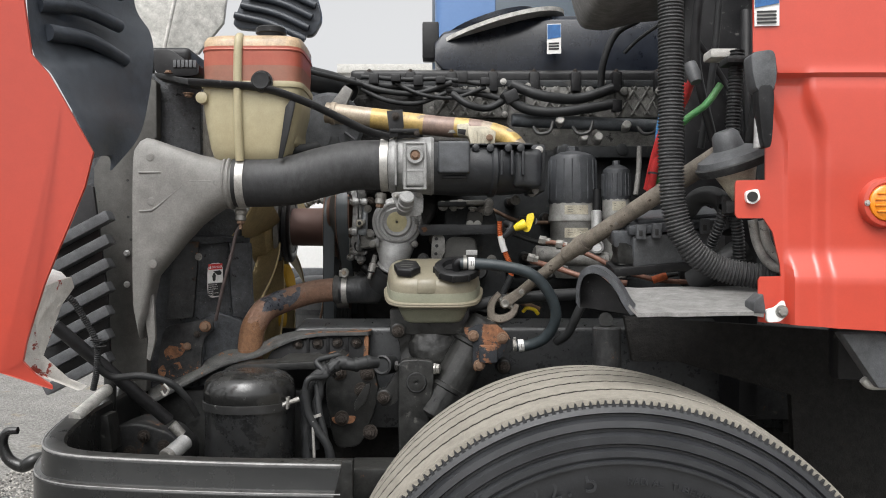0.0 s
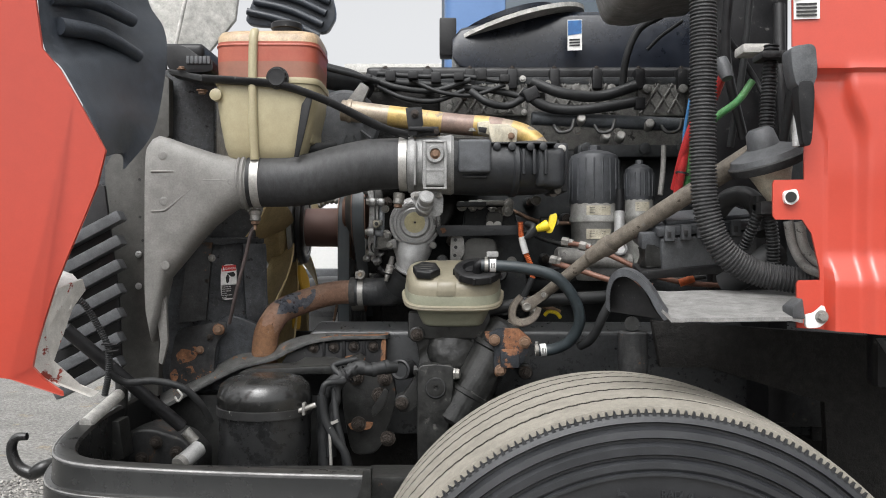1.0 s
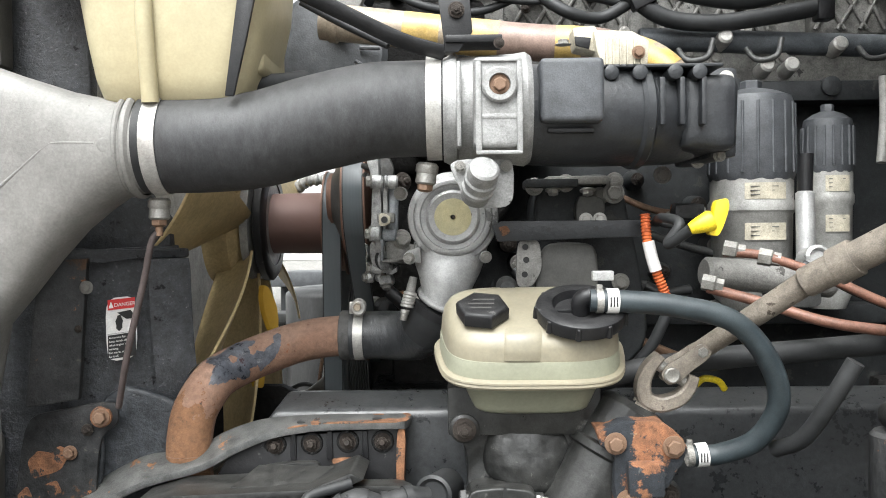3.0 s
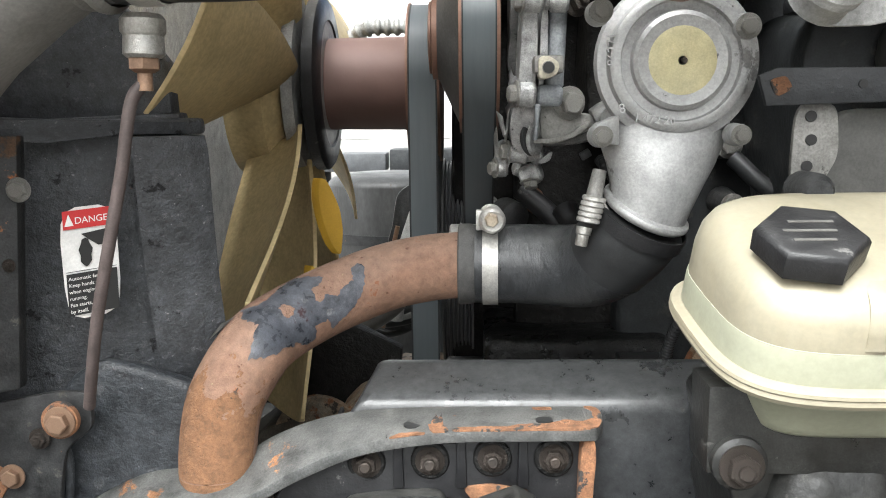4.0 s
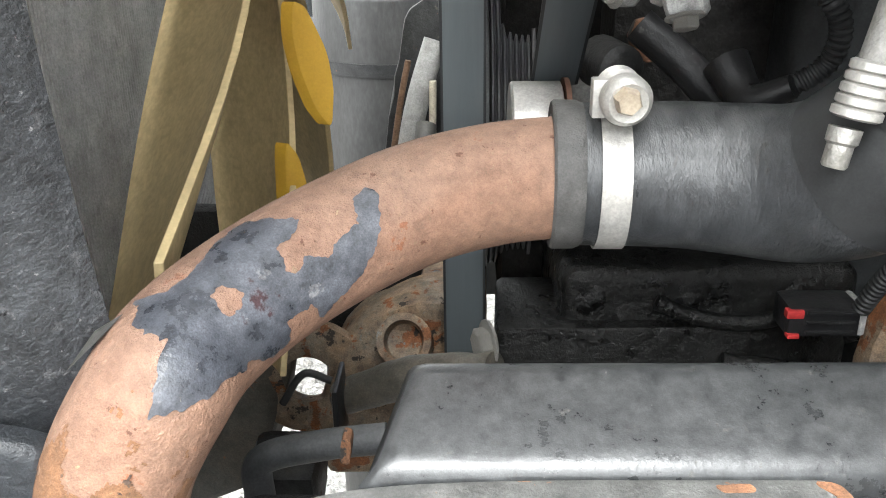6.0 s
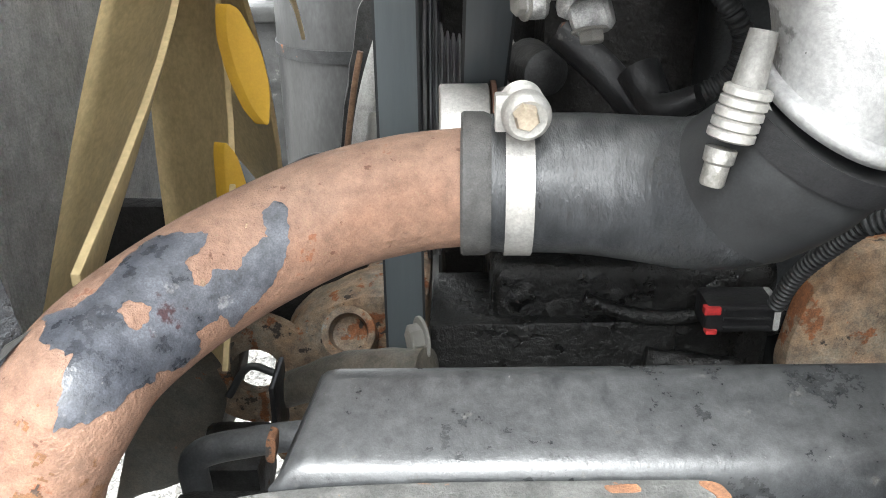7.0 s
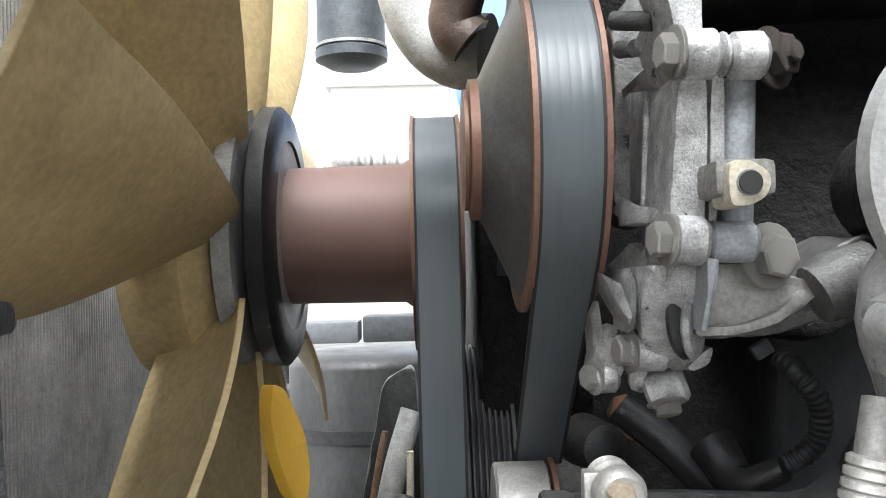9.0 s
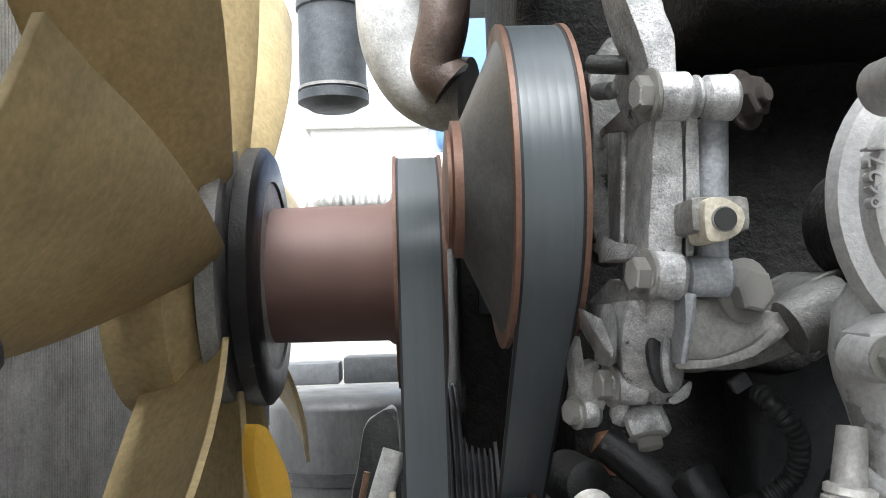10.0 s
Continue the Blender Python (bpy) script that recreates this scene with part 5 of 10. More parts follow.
def intake():
    t = thing("intake_mixer", (0.093, 1.840, 1.373), "black cast intake elbow with grey sensor box", "intake pipe")
    part("elbow", tube([(-0.039, 1.820, 1.374), (0.019, 1.830, 1.372), (0.093, 1.840, 1.373), (0.137, 1.860, 1.376), (0.164, 1.910, 1.382), (0.176, 1.970, 1.387), (0.184, 2.060, 1.396)], (0.056, 0.060), 32, 8), M_casting, t)
    part("rib_band", lathe((0.095, 1.840, 1.374), (1, 0.15, 0), [(0, 0.058), (0.004, 0.062), (0.012, 0.062), (0.016, 0.058)], 32, False), M_casting, t)
    part("sensor_box", box((-0.011, 1.755, 1.424), (0.056, 1.840, 1.357), 0.006, 3), M_boxlid, t, "dark grey plastic sensor box")
    part("box_foot", box((-0.002, 1.770, 1.352), (0.048, 1.820, 1.347), 0.002), M_plastic, t)
    part("top_pad", box((0.055, 1.790, 1.423), (0.191, 1.900, 1.419), 0.006), M_casting, t)
    for x in (0.069, 0.100, 0.138, 0.164):
        q = V((x, 1.788, 1.413))
        part("lug", lathe(q, (0, -1, 0), [(-0.02, 0.008), (0.002, 0.008), (0.003, 0.006)], 16), M_casting, t)
    part("outlet_block", rough_up(box((0.149, 1.800, 1.414), (0.212, 1.970, 1.330), 0.016, 3), 0.003, 0.02), M_casting, t)
    part("outlet_flange", rough_up(box((0.190, 1.840, 1.427), (0.222, 2.000, 1.324), 0.006, 2), 0.001, 0.02), M_casting, t)
    for x in (0.121, 0.1425, 0.166):
        q = V((x, 1.786, 1.406))
        part("rib", box(q + V((0, 0, -0.05)), q + V((0.006, 0.02, 0.002)), 0.002), M_casting, t)
    bolt(t, (0.208, 1.836, 1.414), 0.006, "zinc")
    bolt(t, (0.200, 1.836, 1.326), 0.005, "steel")
    s = part("pressure_sensor", slab([(0.050, 1.790, 1.460), (0.092, 1.790, 1.459), (0.112, 1.790, 1.448), (0.109, 1.790, 1.420), (0.059, 1.790, 1.420), (0.054, 1.790, 1.436)], 0.05, 0.004), M_beige, t, "beige plastic sensor on top")
    part("sensor_plug", slab([(0.029, 1.800, 1.465), (0.054, 1.800, 1.467), (0.061, 1.800, 1.452), (0.056, 1.800, 1.438), (0.032, 1.800, 1.443)], 0.035, 0.003), M_beige, s)
    part("plug_mouth", slab([(0.031, 1.797, 1.455), (0.049, 1.797, 1.453), (0.047, 1.797, 1.441), (0.032, 1.797, 1.445)], 0.004, 0.001), M_plastic, s)
    for i in range(6):
        part("sensor_rib", box(V((0.063, 1.787, 1.450)) + V((0.0075 * i, 0, 0)), V((0.065, 1.792, 1.422)) + V((0.0075 * i, 0, 0)), 0.0006), M_beige, s)
    bolt(s, (0.098, 1.786, 1.434), 0.005, "rust")
    bolt(t, (0.019, 1.800, 1.446), 0.006, "steel", (0, 0, 1))


intake()
def crossover_pipe():
    g = thing("coolant_crossover_pipe", (-0.103, 1.950, 1.492), "worn gold-plated steel pipe with yellow and brown bands", "pipe")
    path = [(-0.270, 1.960, 1.515), (-0.184, 1.955, 1.504), (-0.103, 1.950, 1.493), (-0.002, 1.940, 1.480), (0.077, 1.930, 1.472), (0.134, 1.920, 1.456), (0.166, 1.910, 1.429), (0.177, 1.900, 1.395)]
    part("pipe", tube(path, (0.0235, 0.021), 26, 12), M_gold, g)
    part("pipe_bead", lathe((-0.261, 1.960, 1.514), (1, 0, -0.1), [(0, 0.0235), (0.004, 0.026), (0.012, 0.026), (0.015, 0.0235)], 28, False), M_gold, g)
    mid = smooth_path(path, 12)
    for a, b, m, label in ((15, 22, M_goldyel, "yellow band"), (25, 31, M_goldyel, "yellow band"), (31, 40, M_goldbrn, "brown band"), (40, 45, M_goldyel, "yellow band"), (45, 50, M_goldbrn, "maroon band"), (54, 70, M_goldyel, "yellow bend")):
        rr = 0.0235 - 0.0025 * (a + b) / 2 / (len(mid) - 1)
        part("paint_band", rough_up(tube(mid[a:b + 1], (rr + 0.0006, rr + 0.0006), 26, 2), 0.0003, 0.02), m, g, label)
    part("saddle", band((-0.106, 1.950, 1.493), (1, 0, -0.1), 0.0245, 0.012), M_alu, g, "pale saddle clip")


crossover_pipe()


# ---- coolant tank ----
def coolant_tank():
    t = thing("coolant_tank", (-0.406, 1.800, 1.405), "yellowed plastic coolant tank with red coolant showing", "coolant tank")

    def shell(rows, y0=1.745, y1=1.93, n=40, power=6.0):
        rings = []
        for z, xl, xr, inset in rows:
            ring = []
            for k in range(n):
                a = k * math.tau / n
                e = 2 / power
                c, s = math.cos(a), math.sin(a)
                ring.append(V(((xl + xr) / 2 + (xr - xl) / 2 * math.copysign(abs(c) ** e, c), (y0 + y1) / 2 + ((y1 - y0) / 2 - inset) * math.copysign(abs(s) ** e, s), z)))
            rings.append(ring)
        return skin(rings)
    part("top_shell", shell([(1.6438, -0.4824, -0.3091, 0.02), (1.6391, -0.4965, -0.2963, 0.008), (1.6298, -0.5012, -0.2927, 0.002), (1.6180, -0.5012, -0.2927, 0.0)]), M_tanktop, t, "stained translucent tank top")
    part("coolant_band", shell([(1.6180, -0.5012, -0.2927, 0.0), (1.5993, -0.5012, -0.2939, 0.0), (1.5782, -0.5012, -0.2939, 0.0)]), M_tankred, t, "red coolant showing through the plastic")
    part("sediment_band", shell([(1.5782, -0.5012, -0.2939, 0.0), (1.5618, -0.5000, -0.2951, 0.0), (1.5454, -0.5000, -0.2951, 0.0)]), M_tankmud, t, "brownish stained plastic below the coolant mark")
    part("lid_seam", shell([(1.6134, -0.5024, -0.2916, -0.001), (1.6110, -0.5031, -0.2909, -0.002), (1.6087, -0.5024, -0.2916, -0.001)]), M_tankred, t)
    part("seam", shell([(1.5454, -0.5047, -0.2904, -0.003), (1.5396, -0.5059, -0.2892, -0.004), (1.5337, -0.5047, -0.2904, -0.003)]), M_tank, t)
    part("lower_shell", shell([(1.5337, -0.5024, -0.2927, 0.0), (1.4939, -0.5012, -0.2963, 0.0), (1.4471, -0.4942, -0.3068, 0.004), (1.4096, -0.4871, -0.3185, 0.008), (1.3885, -0.4801, -0.3255, 0.014), (1.3745, -0.4684, -0.3349, 0.03)]), M_tank, t)
    part("side_lobe", box((-0.332, 1.790, 1.529), (-0.309, 1.920, 1.418), 0.012, 3), M_tank, t)
    part("strap_rib", tube([(-0.422, 1.770, 1.642), (-0.420, 1.747, 1.631), (-0.421, 1.742, 1.584), (-0.421, 1.742, 1.479), (-0.419, 1.752, 1.382)], 0.009, 12, 8), M_tank, t, "moulded vertical rib")
    cap = part("filler_cap", lathe((-0.368, 1.820, 1.654), (0, 0, 1), [(-0.01, 0.028), (0.004, 0.030), (0.006, 0.033), (0.016, 0.033), (0.019, 0.030)], 12), M_plastic, t, "black filler cap")
    sight = part("sight_cap", lathe((-0.371, 1.742, 1.543), (0, -1, 0), [(-0.004, 0.016), (0.000, 0.0225), (0.005, 0.0225), (0.0052, 0.0185), (0.015, 0.0180), (0.0162, 0.0165), (0.0155, 0.0120), (0.0160, 0.004)], 36), M_plastic, t, "black ribbed cap")
    for k in range(14):
        a = k * math.tau / 14
        q = V((-0.371, 1.742, 1.543)) + V((math.cos(a) * 0.0182, -0.0055, math.sin(a) * 0.0182))
        part("grip_rib", rod(q, q + V((0, -0.0095, 0)), 0.0017, None, 8, 0.0004), M_plastic, sight)
    part("lug", lathe((-0.496, 1.745, 1.511), (0, -1, 0), [(-0.02, 0.012), (0.002, 0.012), (0.004, 0.007)], 20), M_tank, t)
    part("strap", slab([(-0.323, 1.740, 1.491), (-0.308, 1.740, 1.514), (-0.301, 1.740, 1.507), (-0.315, 1.740, 1.444), (-0.329, 1.740, 1.386), (-0.338, 1.740, 1.386)], 0.006, 0.001), M_plastic, t)
    part("outlet", tube([(-0.340, 1.800, 1.414), (-0.329, 1.820, 1.410), (-0.300, 1.850, 1.415), (-0.280, 1.880, 1.424)], 0.014), M_rubber, t)


coolant_tank()
arm = tube([(-0.520, 1.740, 1.542), (-0.443, 1.735, 1.536), (-0.363, 1.735, 1.528), (-0.283, 1.740, 1.502), (-0.214, 1.750, 1.471), (-0.157, 1.760, 1.445), (-0.111, 1.770, 1.433)], 0.0095, 14, 10, flat=0.6)
solid("hood_guide_bar", arm, M_plastic, "black plastic-coated bar across the coolant tank", "bar")
part("hose_line", tube([(-0.273, 1.830, 1.506), (-0.224, 1.830, 1.479), (-0.174, 1.820, 1.453)], 0.005), M_rubber, bpy.data.objects["hood_guide_bar"])


# ---- engine ----
def engine():
    e = thing("engine", (0.1, 2.4, 0.8), "dark grey inline diesel engine with oily cast block", "engine")
    blk = part("block", box((-0.10, 2.16, 0.70), (1.0, 2.75, 1.452), 0.015, 3), M_block, e)
    part("head", box((-0.16, 2.185, 1.452), (1.0, 2.75, 1.625), 0.01, 2), M_head, e, "dirty cast cylinder head")
    part("valve_cover", box((-0.24, 2.20, 1.63), (1.0, 2.75, 1.665), 0.012, 3), M_plastic, e, "black plastic valve cover")
    part("gasket_rim", box((-0.25, 2.165, 1.612), (1.0, 2.75, 1.632), 0.004), M_block, e)
    part("fuel_rail", rod((0.171, 2.120, 1.522), (0.545, 2.120, 1.506), 0.0165, None, 20, 0.003), M_railpipe, e, "blue-grey fuel rail")
    for i in range(9):
        x = -0.2 + i * 0.105
        part("cover_clamp", box((x, 2.150, 1.60), (x + 0.025, 2.19, 1.650), 0.004), M_plastic, e)
        bolt(e, (x + 0.012, 2.165, 1.651), 0.006, "dark", (0, 0, 1))
    # lozenge ribs of the head casting
    for x0, x1 in ((-0.017, 0.154), (0.215, 0.368), (0.447, 0.545)):
        part("head_panel", box((x0 - 0.006, 2.166, 1.535), (x1 + 0.012, 2.19, 1.622), 0.004), M_head, e, "ribbed grey head casting")
        n = int((x1 - x0) / 0.034)
        for i in range(n + 1):
            for za, zb in ((1.542, 1.614), (1.614, 1.542)):
                xa = x0 + 0.034 * i
                part("head_rib", rod((xa, 2.1645, za), (min(xa + 0.045, x1 + 0.008), 2.1645, zb), 0.0034, None, 8), M_head, e)
    for i in range(7):
        x = 0.02 + 0.088 * i
        part("head_stud", lathe((x, 2.160, 1.60), (0, -1, 0), [(-0.01, 0.012), (0.012, 0.011), (0.014, 0.007)], 16), M_head, e)
    for x in (0.253, 0.351, 0.5115):
        p = V((x, 2.100, 1.502))
        part("injector_line", tube([p + V((-0.03, 0, 0.0)), p + V((-0.018, -0.01, -0.018)), p + V((0.008, -0.015, -0.014)), p + V((0.018, -0.01, 0.012))], 0.0042), M_greased, e, "dull bent injector line")
        bolt(e, p + V((0.03, 0.02, -0.01)), 0.007, "steel")
    y = 2.10
    for za, xa, xb, r in ((1.6066, 0.1691, 0.4206, 0.013), (1.6206, -0.2291, 0.0224, 0.007), (1.5954, -0.2012, 0.0084, 0.006), (1.5842, 0.0224, 0.1621, 0.009), (1.6094, -0.1174, 0.1062, 0.005)):
        part("wiring_loom", tube([(xa, y, za), (xa + (xb - xa) * 0.3, y - 0.012, za - 0.03), (xa + (xb - xa) * 0.65, y, za - 0.035), (xb, y - 0.005, za - 0.01)], r), M_rubber, e)
    for i in range(7):
        q = V((-0.238, 2.080, 1.603)) + V((0.055 * i, 0.01 * (i % 2), 0.004 * (i % 3)))
        part("connector", box(q, q + V((0.024, 0.03, 0.018 + 0.008 * (i % 2))), 0.003), M_plastic, e)
    rng = random.Random(7)
    for i in range(16):
        x, z = rng.uniform(-0.10, 0.50), rng.uniform(1.50, 1.63)
        bolt(e, (x, 2.156 - 0.01 * rng.random(), z), rng.uniform(0.004, 0.007), rng.choice(("steel", "zinc", "dark")))
    loom = part("head_loom", tube([(0.146, 2.09, 1.584), (0.201, 2.09, 1.546), (0.272, 2.09, 1.537), (0.349, 2.09, 1.545), (0.425, 2.09, 1.558)], 0.0125, 14, 8), M_rubber, e, "taped black injector loom")
    part("loom_connector", box((0.15, 2.1, 1.559), (0.185, 2.075, 1.589), 0.004, 2, Euler((0, radians(-25), 0))), M_plastic, loom)
    part("loom_connector", box((0.415, 2.1, 1.537), (0.439, 2.075, 1.566), 0.004, 2), M_plastic, loom)
    part("head_loom", tube([(-0.225, 2.11, 1.613), (-0.125, 2.11, 1.605), (-0.013, 2.11, 1.597), (0.087, 2.11, 1.586), (0.148, 2.11, 1.572)], 0.008, 12, 8), M_rubber, e)
    part("head_loom", tube([(-0.204, 2.12, 1.63), (-0.092, 2.12, 1.623), (-0.002, 2.12, 1.624), (0.11, 2.12, 1.61)], 0.006, 12, 8), M_rubber, e)
    for p in [(0.289, 2.09, 1.518), (0.349, 2.09, 1.477), (0.384, 2.09, 1.477), (0.453, 2.09, 1.506)]:
        part("rail_union", lathe(p, (0, -1, 0.2), [(-0.03, 0.012), (0.0, 0.011), (0.003, 0.008)], 14), M_steel, e)
    for i in range(14):
        x, z = rng.uniform(-0.06, 0.30), rng.uniform(1.04, 1.33)
        part("casting_boss", lathe((x, 2.155, z), (0, -1, 0), [(-0.02, 0.016), (rng.uniform(0.0, 0.03), 0.014), (0.034, 0.009)], 16), rng.choice((M_greased, M_block)), e)
        bolt(e, (x, 2.122, z), rng.uniform(0.006, 0.009), rng.choice(("steel", "dark")))
    for i in range(7):
        x, z, d = rng.uniform(-0.05, 0.18), rng.uniform(1.05, 1.30), rng.uniform(0.08, 0.2)
        part("side_line", tube([(x, 2.08, z), (x + d * 0.4, 2.06, z - 0.03), (x + d, 2.07, z + rng.uniform(-0.08, 0.02))], rng.uniform(0.004, 0.008), 10, 6), rng.choice((M_rubber, M_greased, M_copper)), e)
    part("side_cover", box((0.281, 2.100, 1.456), (0.565, 2.170, 1.425), 0.008), M_block, e)
    for x in (0.302, 0.442, 0.5325):
        q = V((x, 2.098, 1.446))
        part("cover_boss", lathe(q, (0, -1, 0), [(-0.02, 0.014), (0.004, 0.014), (0.006, 0.009)], 18), M_block, e)
    part("crankcase_rib", box((0.02, 2.12, 1.10), (0.9, 2.17, 1.13), 0.008), M_block, e)
    part("oil_pan", box((-0.10, 2.25, 0.45), (1.0, 2.7, 0.72), 0.04, 3), M_chassis, e)
    part("oil_cooler", slab(round_outline([(0.008, 1.980, 1.307), (0.113, 1.980, 1.320), (0.140, 1.980, 1.201), (0.153, 1.980, 1.096), (0.100, 1.980, 1.043), (0.021, 1.980, 1.096), (0.001, 1.980, 1.228)]), 0.14, 0.02, 3), M_block, e)
    part("cross_strap", slab([(-0.056, 1.900, 1.250), (-0.044, 1.900, 1.255), (0.136, 1.900, 1.2545), (0.137, 1.900, 1.235), (-0.050, 1.900, 1.230)], 0.006, 0.001), M_casting, e)
    part("strap_rust", rough_up(slab(round_outline([(-0.050, 1.8985, 1.247), (-0.038, 1.8985, 1.250), (-0.034, 1.8985, 1.241), (-0.044, 1.8985, 1.236)], 3), 0.002, 0.0), 0.0008, 0.006), M_rust, e)
    for p in ((0.125, 1.8992, 1.245), (0.070, 1.8992, 1.245), (0.012, 1.8992, 1.244)):
        part("strap_hole", lathe(p, (0, -1, 0), [(-0.003, 0.0030), (0.0004, 0.0030), (0.0004, 0.001)], 14), M_ink, e)
    part("drilled_bracket", slab(round_outline([(-0.025, 1.915, 1.232), (0.003, 1.915, 1.232), (0.006, 1.915, 1.196), (-0.006, 1.915, 1.174), (-0.027, 1.915, 1.173)]), 0.005, 0.001), M_aludull, e)
    for p in ((-0.015, 1.9138, 1.223), (-0.014, 1.9138, 1.207), (-0.016, 1.9138, 1.189)):
        part("hole", lathe(p, (0, -1, 0), [(-0.002, 0.0038), (0.0003, 0.0038), (0.0003, 0.001)], 16), M_ink, e)
    for p in ((0.106, 1.970, 1.306), (0.168, 1.970, 1.313), (0.181, 1.970, 1.256), (0.000, 1.950, 1.299), (0.040, 1.950, 1.303), (0.087, 1.970, 1.287), (0.113, 1.970, 1.175)):
        bolt(e, p, 0.008, "steel")
    part("mount_bar", box((0.015, 1.945, 1.312), (0.095, 1.985, 1.301), 0.004), M_aludull, e)
    for p in ((0.024, 1.950, 1.295), (0.068, 1.950, 1.294)):
        bolt(e, p, 0.007, "zinc", (0, -0.3, -1))
    bolt(e, (0.102, 1.955, 1.290), 0.0095, "steel")
    part("gusset", slab(round_outline([(0.057, 1.960, 1.290), (0.093, 1.960, 1.285), (0.090, 1.960, 1.252), (0.053, 1.960, 1.252)], 2), 0.02, 0.003), M_panel, e)
    part("smooth_plate", slab(round_outline([(0.010, 1.930, 1.228), (0.075, 1.930, 1.227), (0.079, 1.930, 1.179), (0.070, 1.930, 1.124), (0.002, 1.930, 1.125), (-0.003, 1.930, 1.180)], 3), 0.02, 0.006, 3), M_panel, e, "smooth grey cover plate")
    part("relay", lumpy(box((0.174, 1.930, 1.275), (0.212, 1.960, 1.255), 0.006), 2, 0.002, 0.02), M_rustbl, e)
    part("relay_line", tube([(0.139, 1.920, 1.255), (0.158, 1.920, 1.249), (0.188, 1.920, 1.244)], 0.004), M_rubber, e)
    for p in ((0.061, 1.920, 1.256), (0.078, 1.920, 1.256), (0.207, 1.940, 1.264), (0.202, 1.930, 1.327)):
        bolt(e, p, 0.006, "zinc")
    part("white_clip", box((0.049, 1.800, 1.198), (0.073, 1.810, 1.187), 0.002), M_pipegrey, e)
    part("sensor_block", box((-0.012, 1.930, 1.308), (0.054, 1.990, 1.297), 0.003), M_block, e)
    part("rusty_plug", lathe((0.082, 1.930, 1.150), (0, -1, 0), [(-0.04, 0.02), (0, 0.02), (0.006, 0.016), (0.006, 0.01)], 20), M_rustbl, e)
    part("orange_loom", tube([(0.125, 1.880, 1.261), (0.127, 1.875, 1.226), (0.136, 1.875, 1.195), (0.149, 1.880, 1.164), (0.152, 1.885, 1.141)], 0.0062, 12, 8, 0.0012, 0.004), M_orange, e, "orange corrugated loom")
    part("loom_tape", tube([(0.127, 1.873, 1.229), (0.131, 1.873, 1.211), (0.136, 1.873, 1.194)], 0.0072), M_label, e)
    part("black_drop_line", tube([(0.152, 1.885, 1.141), (0.133, 1.890, 1.101), (0.109, 1.900, 1.069)], 0.007), M_rubber, e)


engine()


def engine_front_top():
    u = thing("upper_radiator_hose", (-0.292, 2.050, 1.611), "black upper radiator hose at the engine front", "hose")
    part("hose", tube([(-0.375, 2.020, 1.631), (-0.326, 2.050, 1.613), (-0.271, 2.100, 1.607), (-0.234, 2.140, 1.593)], 0.030, 22, 8), M_rubber, u)
    part("thin_line", tube([(-0.331, 1.960, 1.616), (-0.295, 1.980, 1.610), (-0.247, 2.020, 1.605), (-0.197, 2.060, 1.599)], 0.006), M_rubber, u)
    a = thing("alternator", (-0.271, 2.100, 1.495), "dark grey round alternator housing", "alternator")
    part("housing", lathe((-0.271, 2.040, 1.497), (0.15, -1, 0), [(-0.10, 0.080), (-0.01, 0.081), (0.0, 0.072), (0.004, 0.04), (0.006, 0.02)], 36), M_greyplas, a)
    for k in range(10):
        t = k * math.tau / 10
        part("fin", rod(V((-0.260, 2.036, 1.497)) + V((math.cos(t) * 0.03, 0, math.sin(t) * 0.03)), V((-0.260, 2.038, 1.497)) + V((math.cos(t) * 0.058, 0, math.sin(t) * 0.058)), 0.003, None, 8), M_greyplas, a)
    part("gusset", slab([(-0.285, 2.020, 1.524), (-0.234, 2.020, 1.591), (-0.214, 2.020, 1.578), (-0.247, 2.020, 1.504)], 0.02, 0.004), M_aludull, a)
    f = thing("front_light_block", (-0.1, 2.1, 1.36), "black engine-front blocks added to shut out sky light", "engine casting")
    # added, mostly hidden block keeps sky light out of the belt space below
    part("body", box((-0.165, 2.0, 1.355), (0.05, 2.2, 1.46), 0.02, 3), M_nearblack, f)
    # added block backs the bright gap beside the alternator
    part("front_housing", rough_up(box((-0.23, 2.17, 1.33), (-0.05, 2.4, 1.60), 0.02, 3), 0.003, 0.04), M_nearblack, f)
    # added block backs the bright gap beside the fan belt
    part("rear_block", box((-0.268, 2.27, 0.90), (-0.18, 2.62, 1.335), 0.012), M_nearblack, f)


engine_front_top()


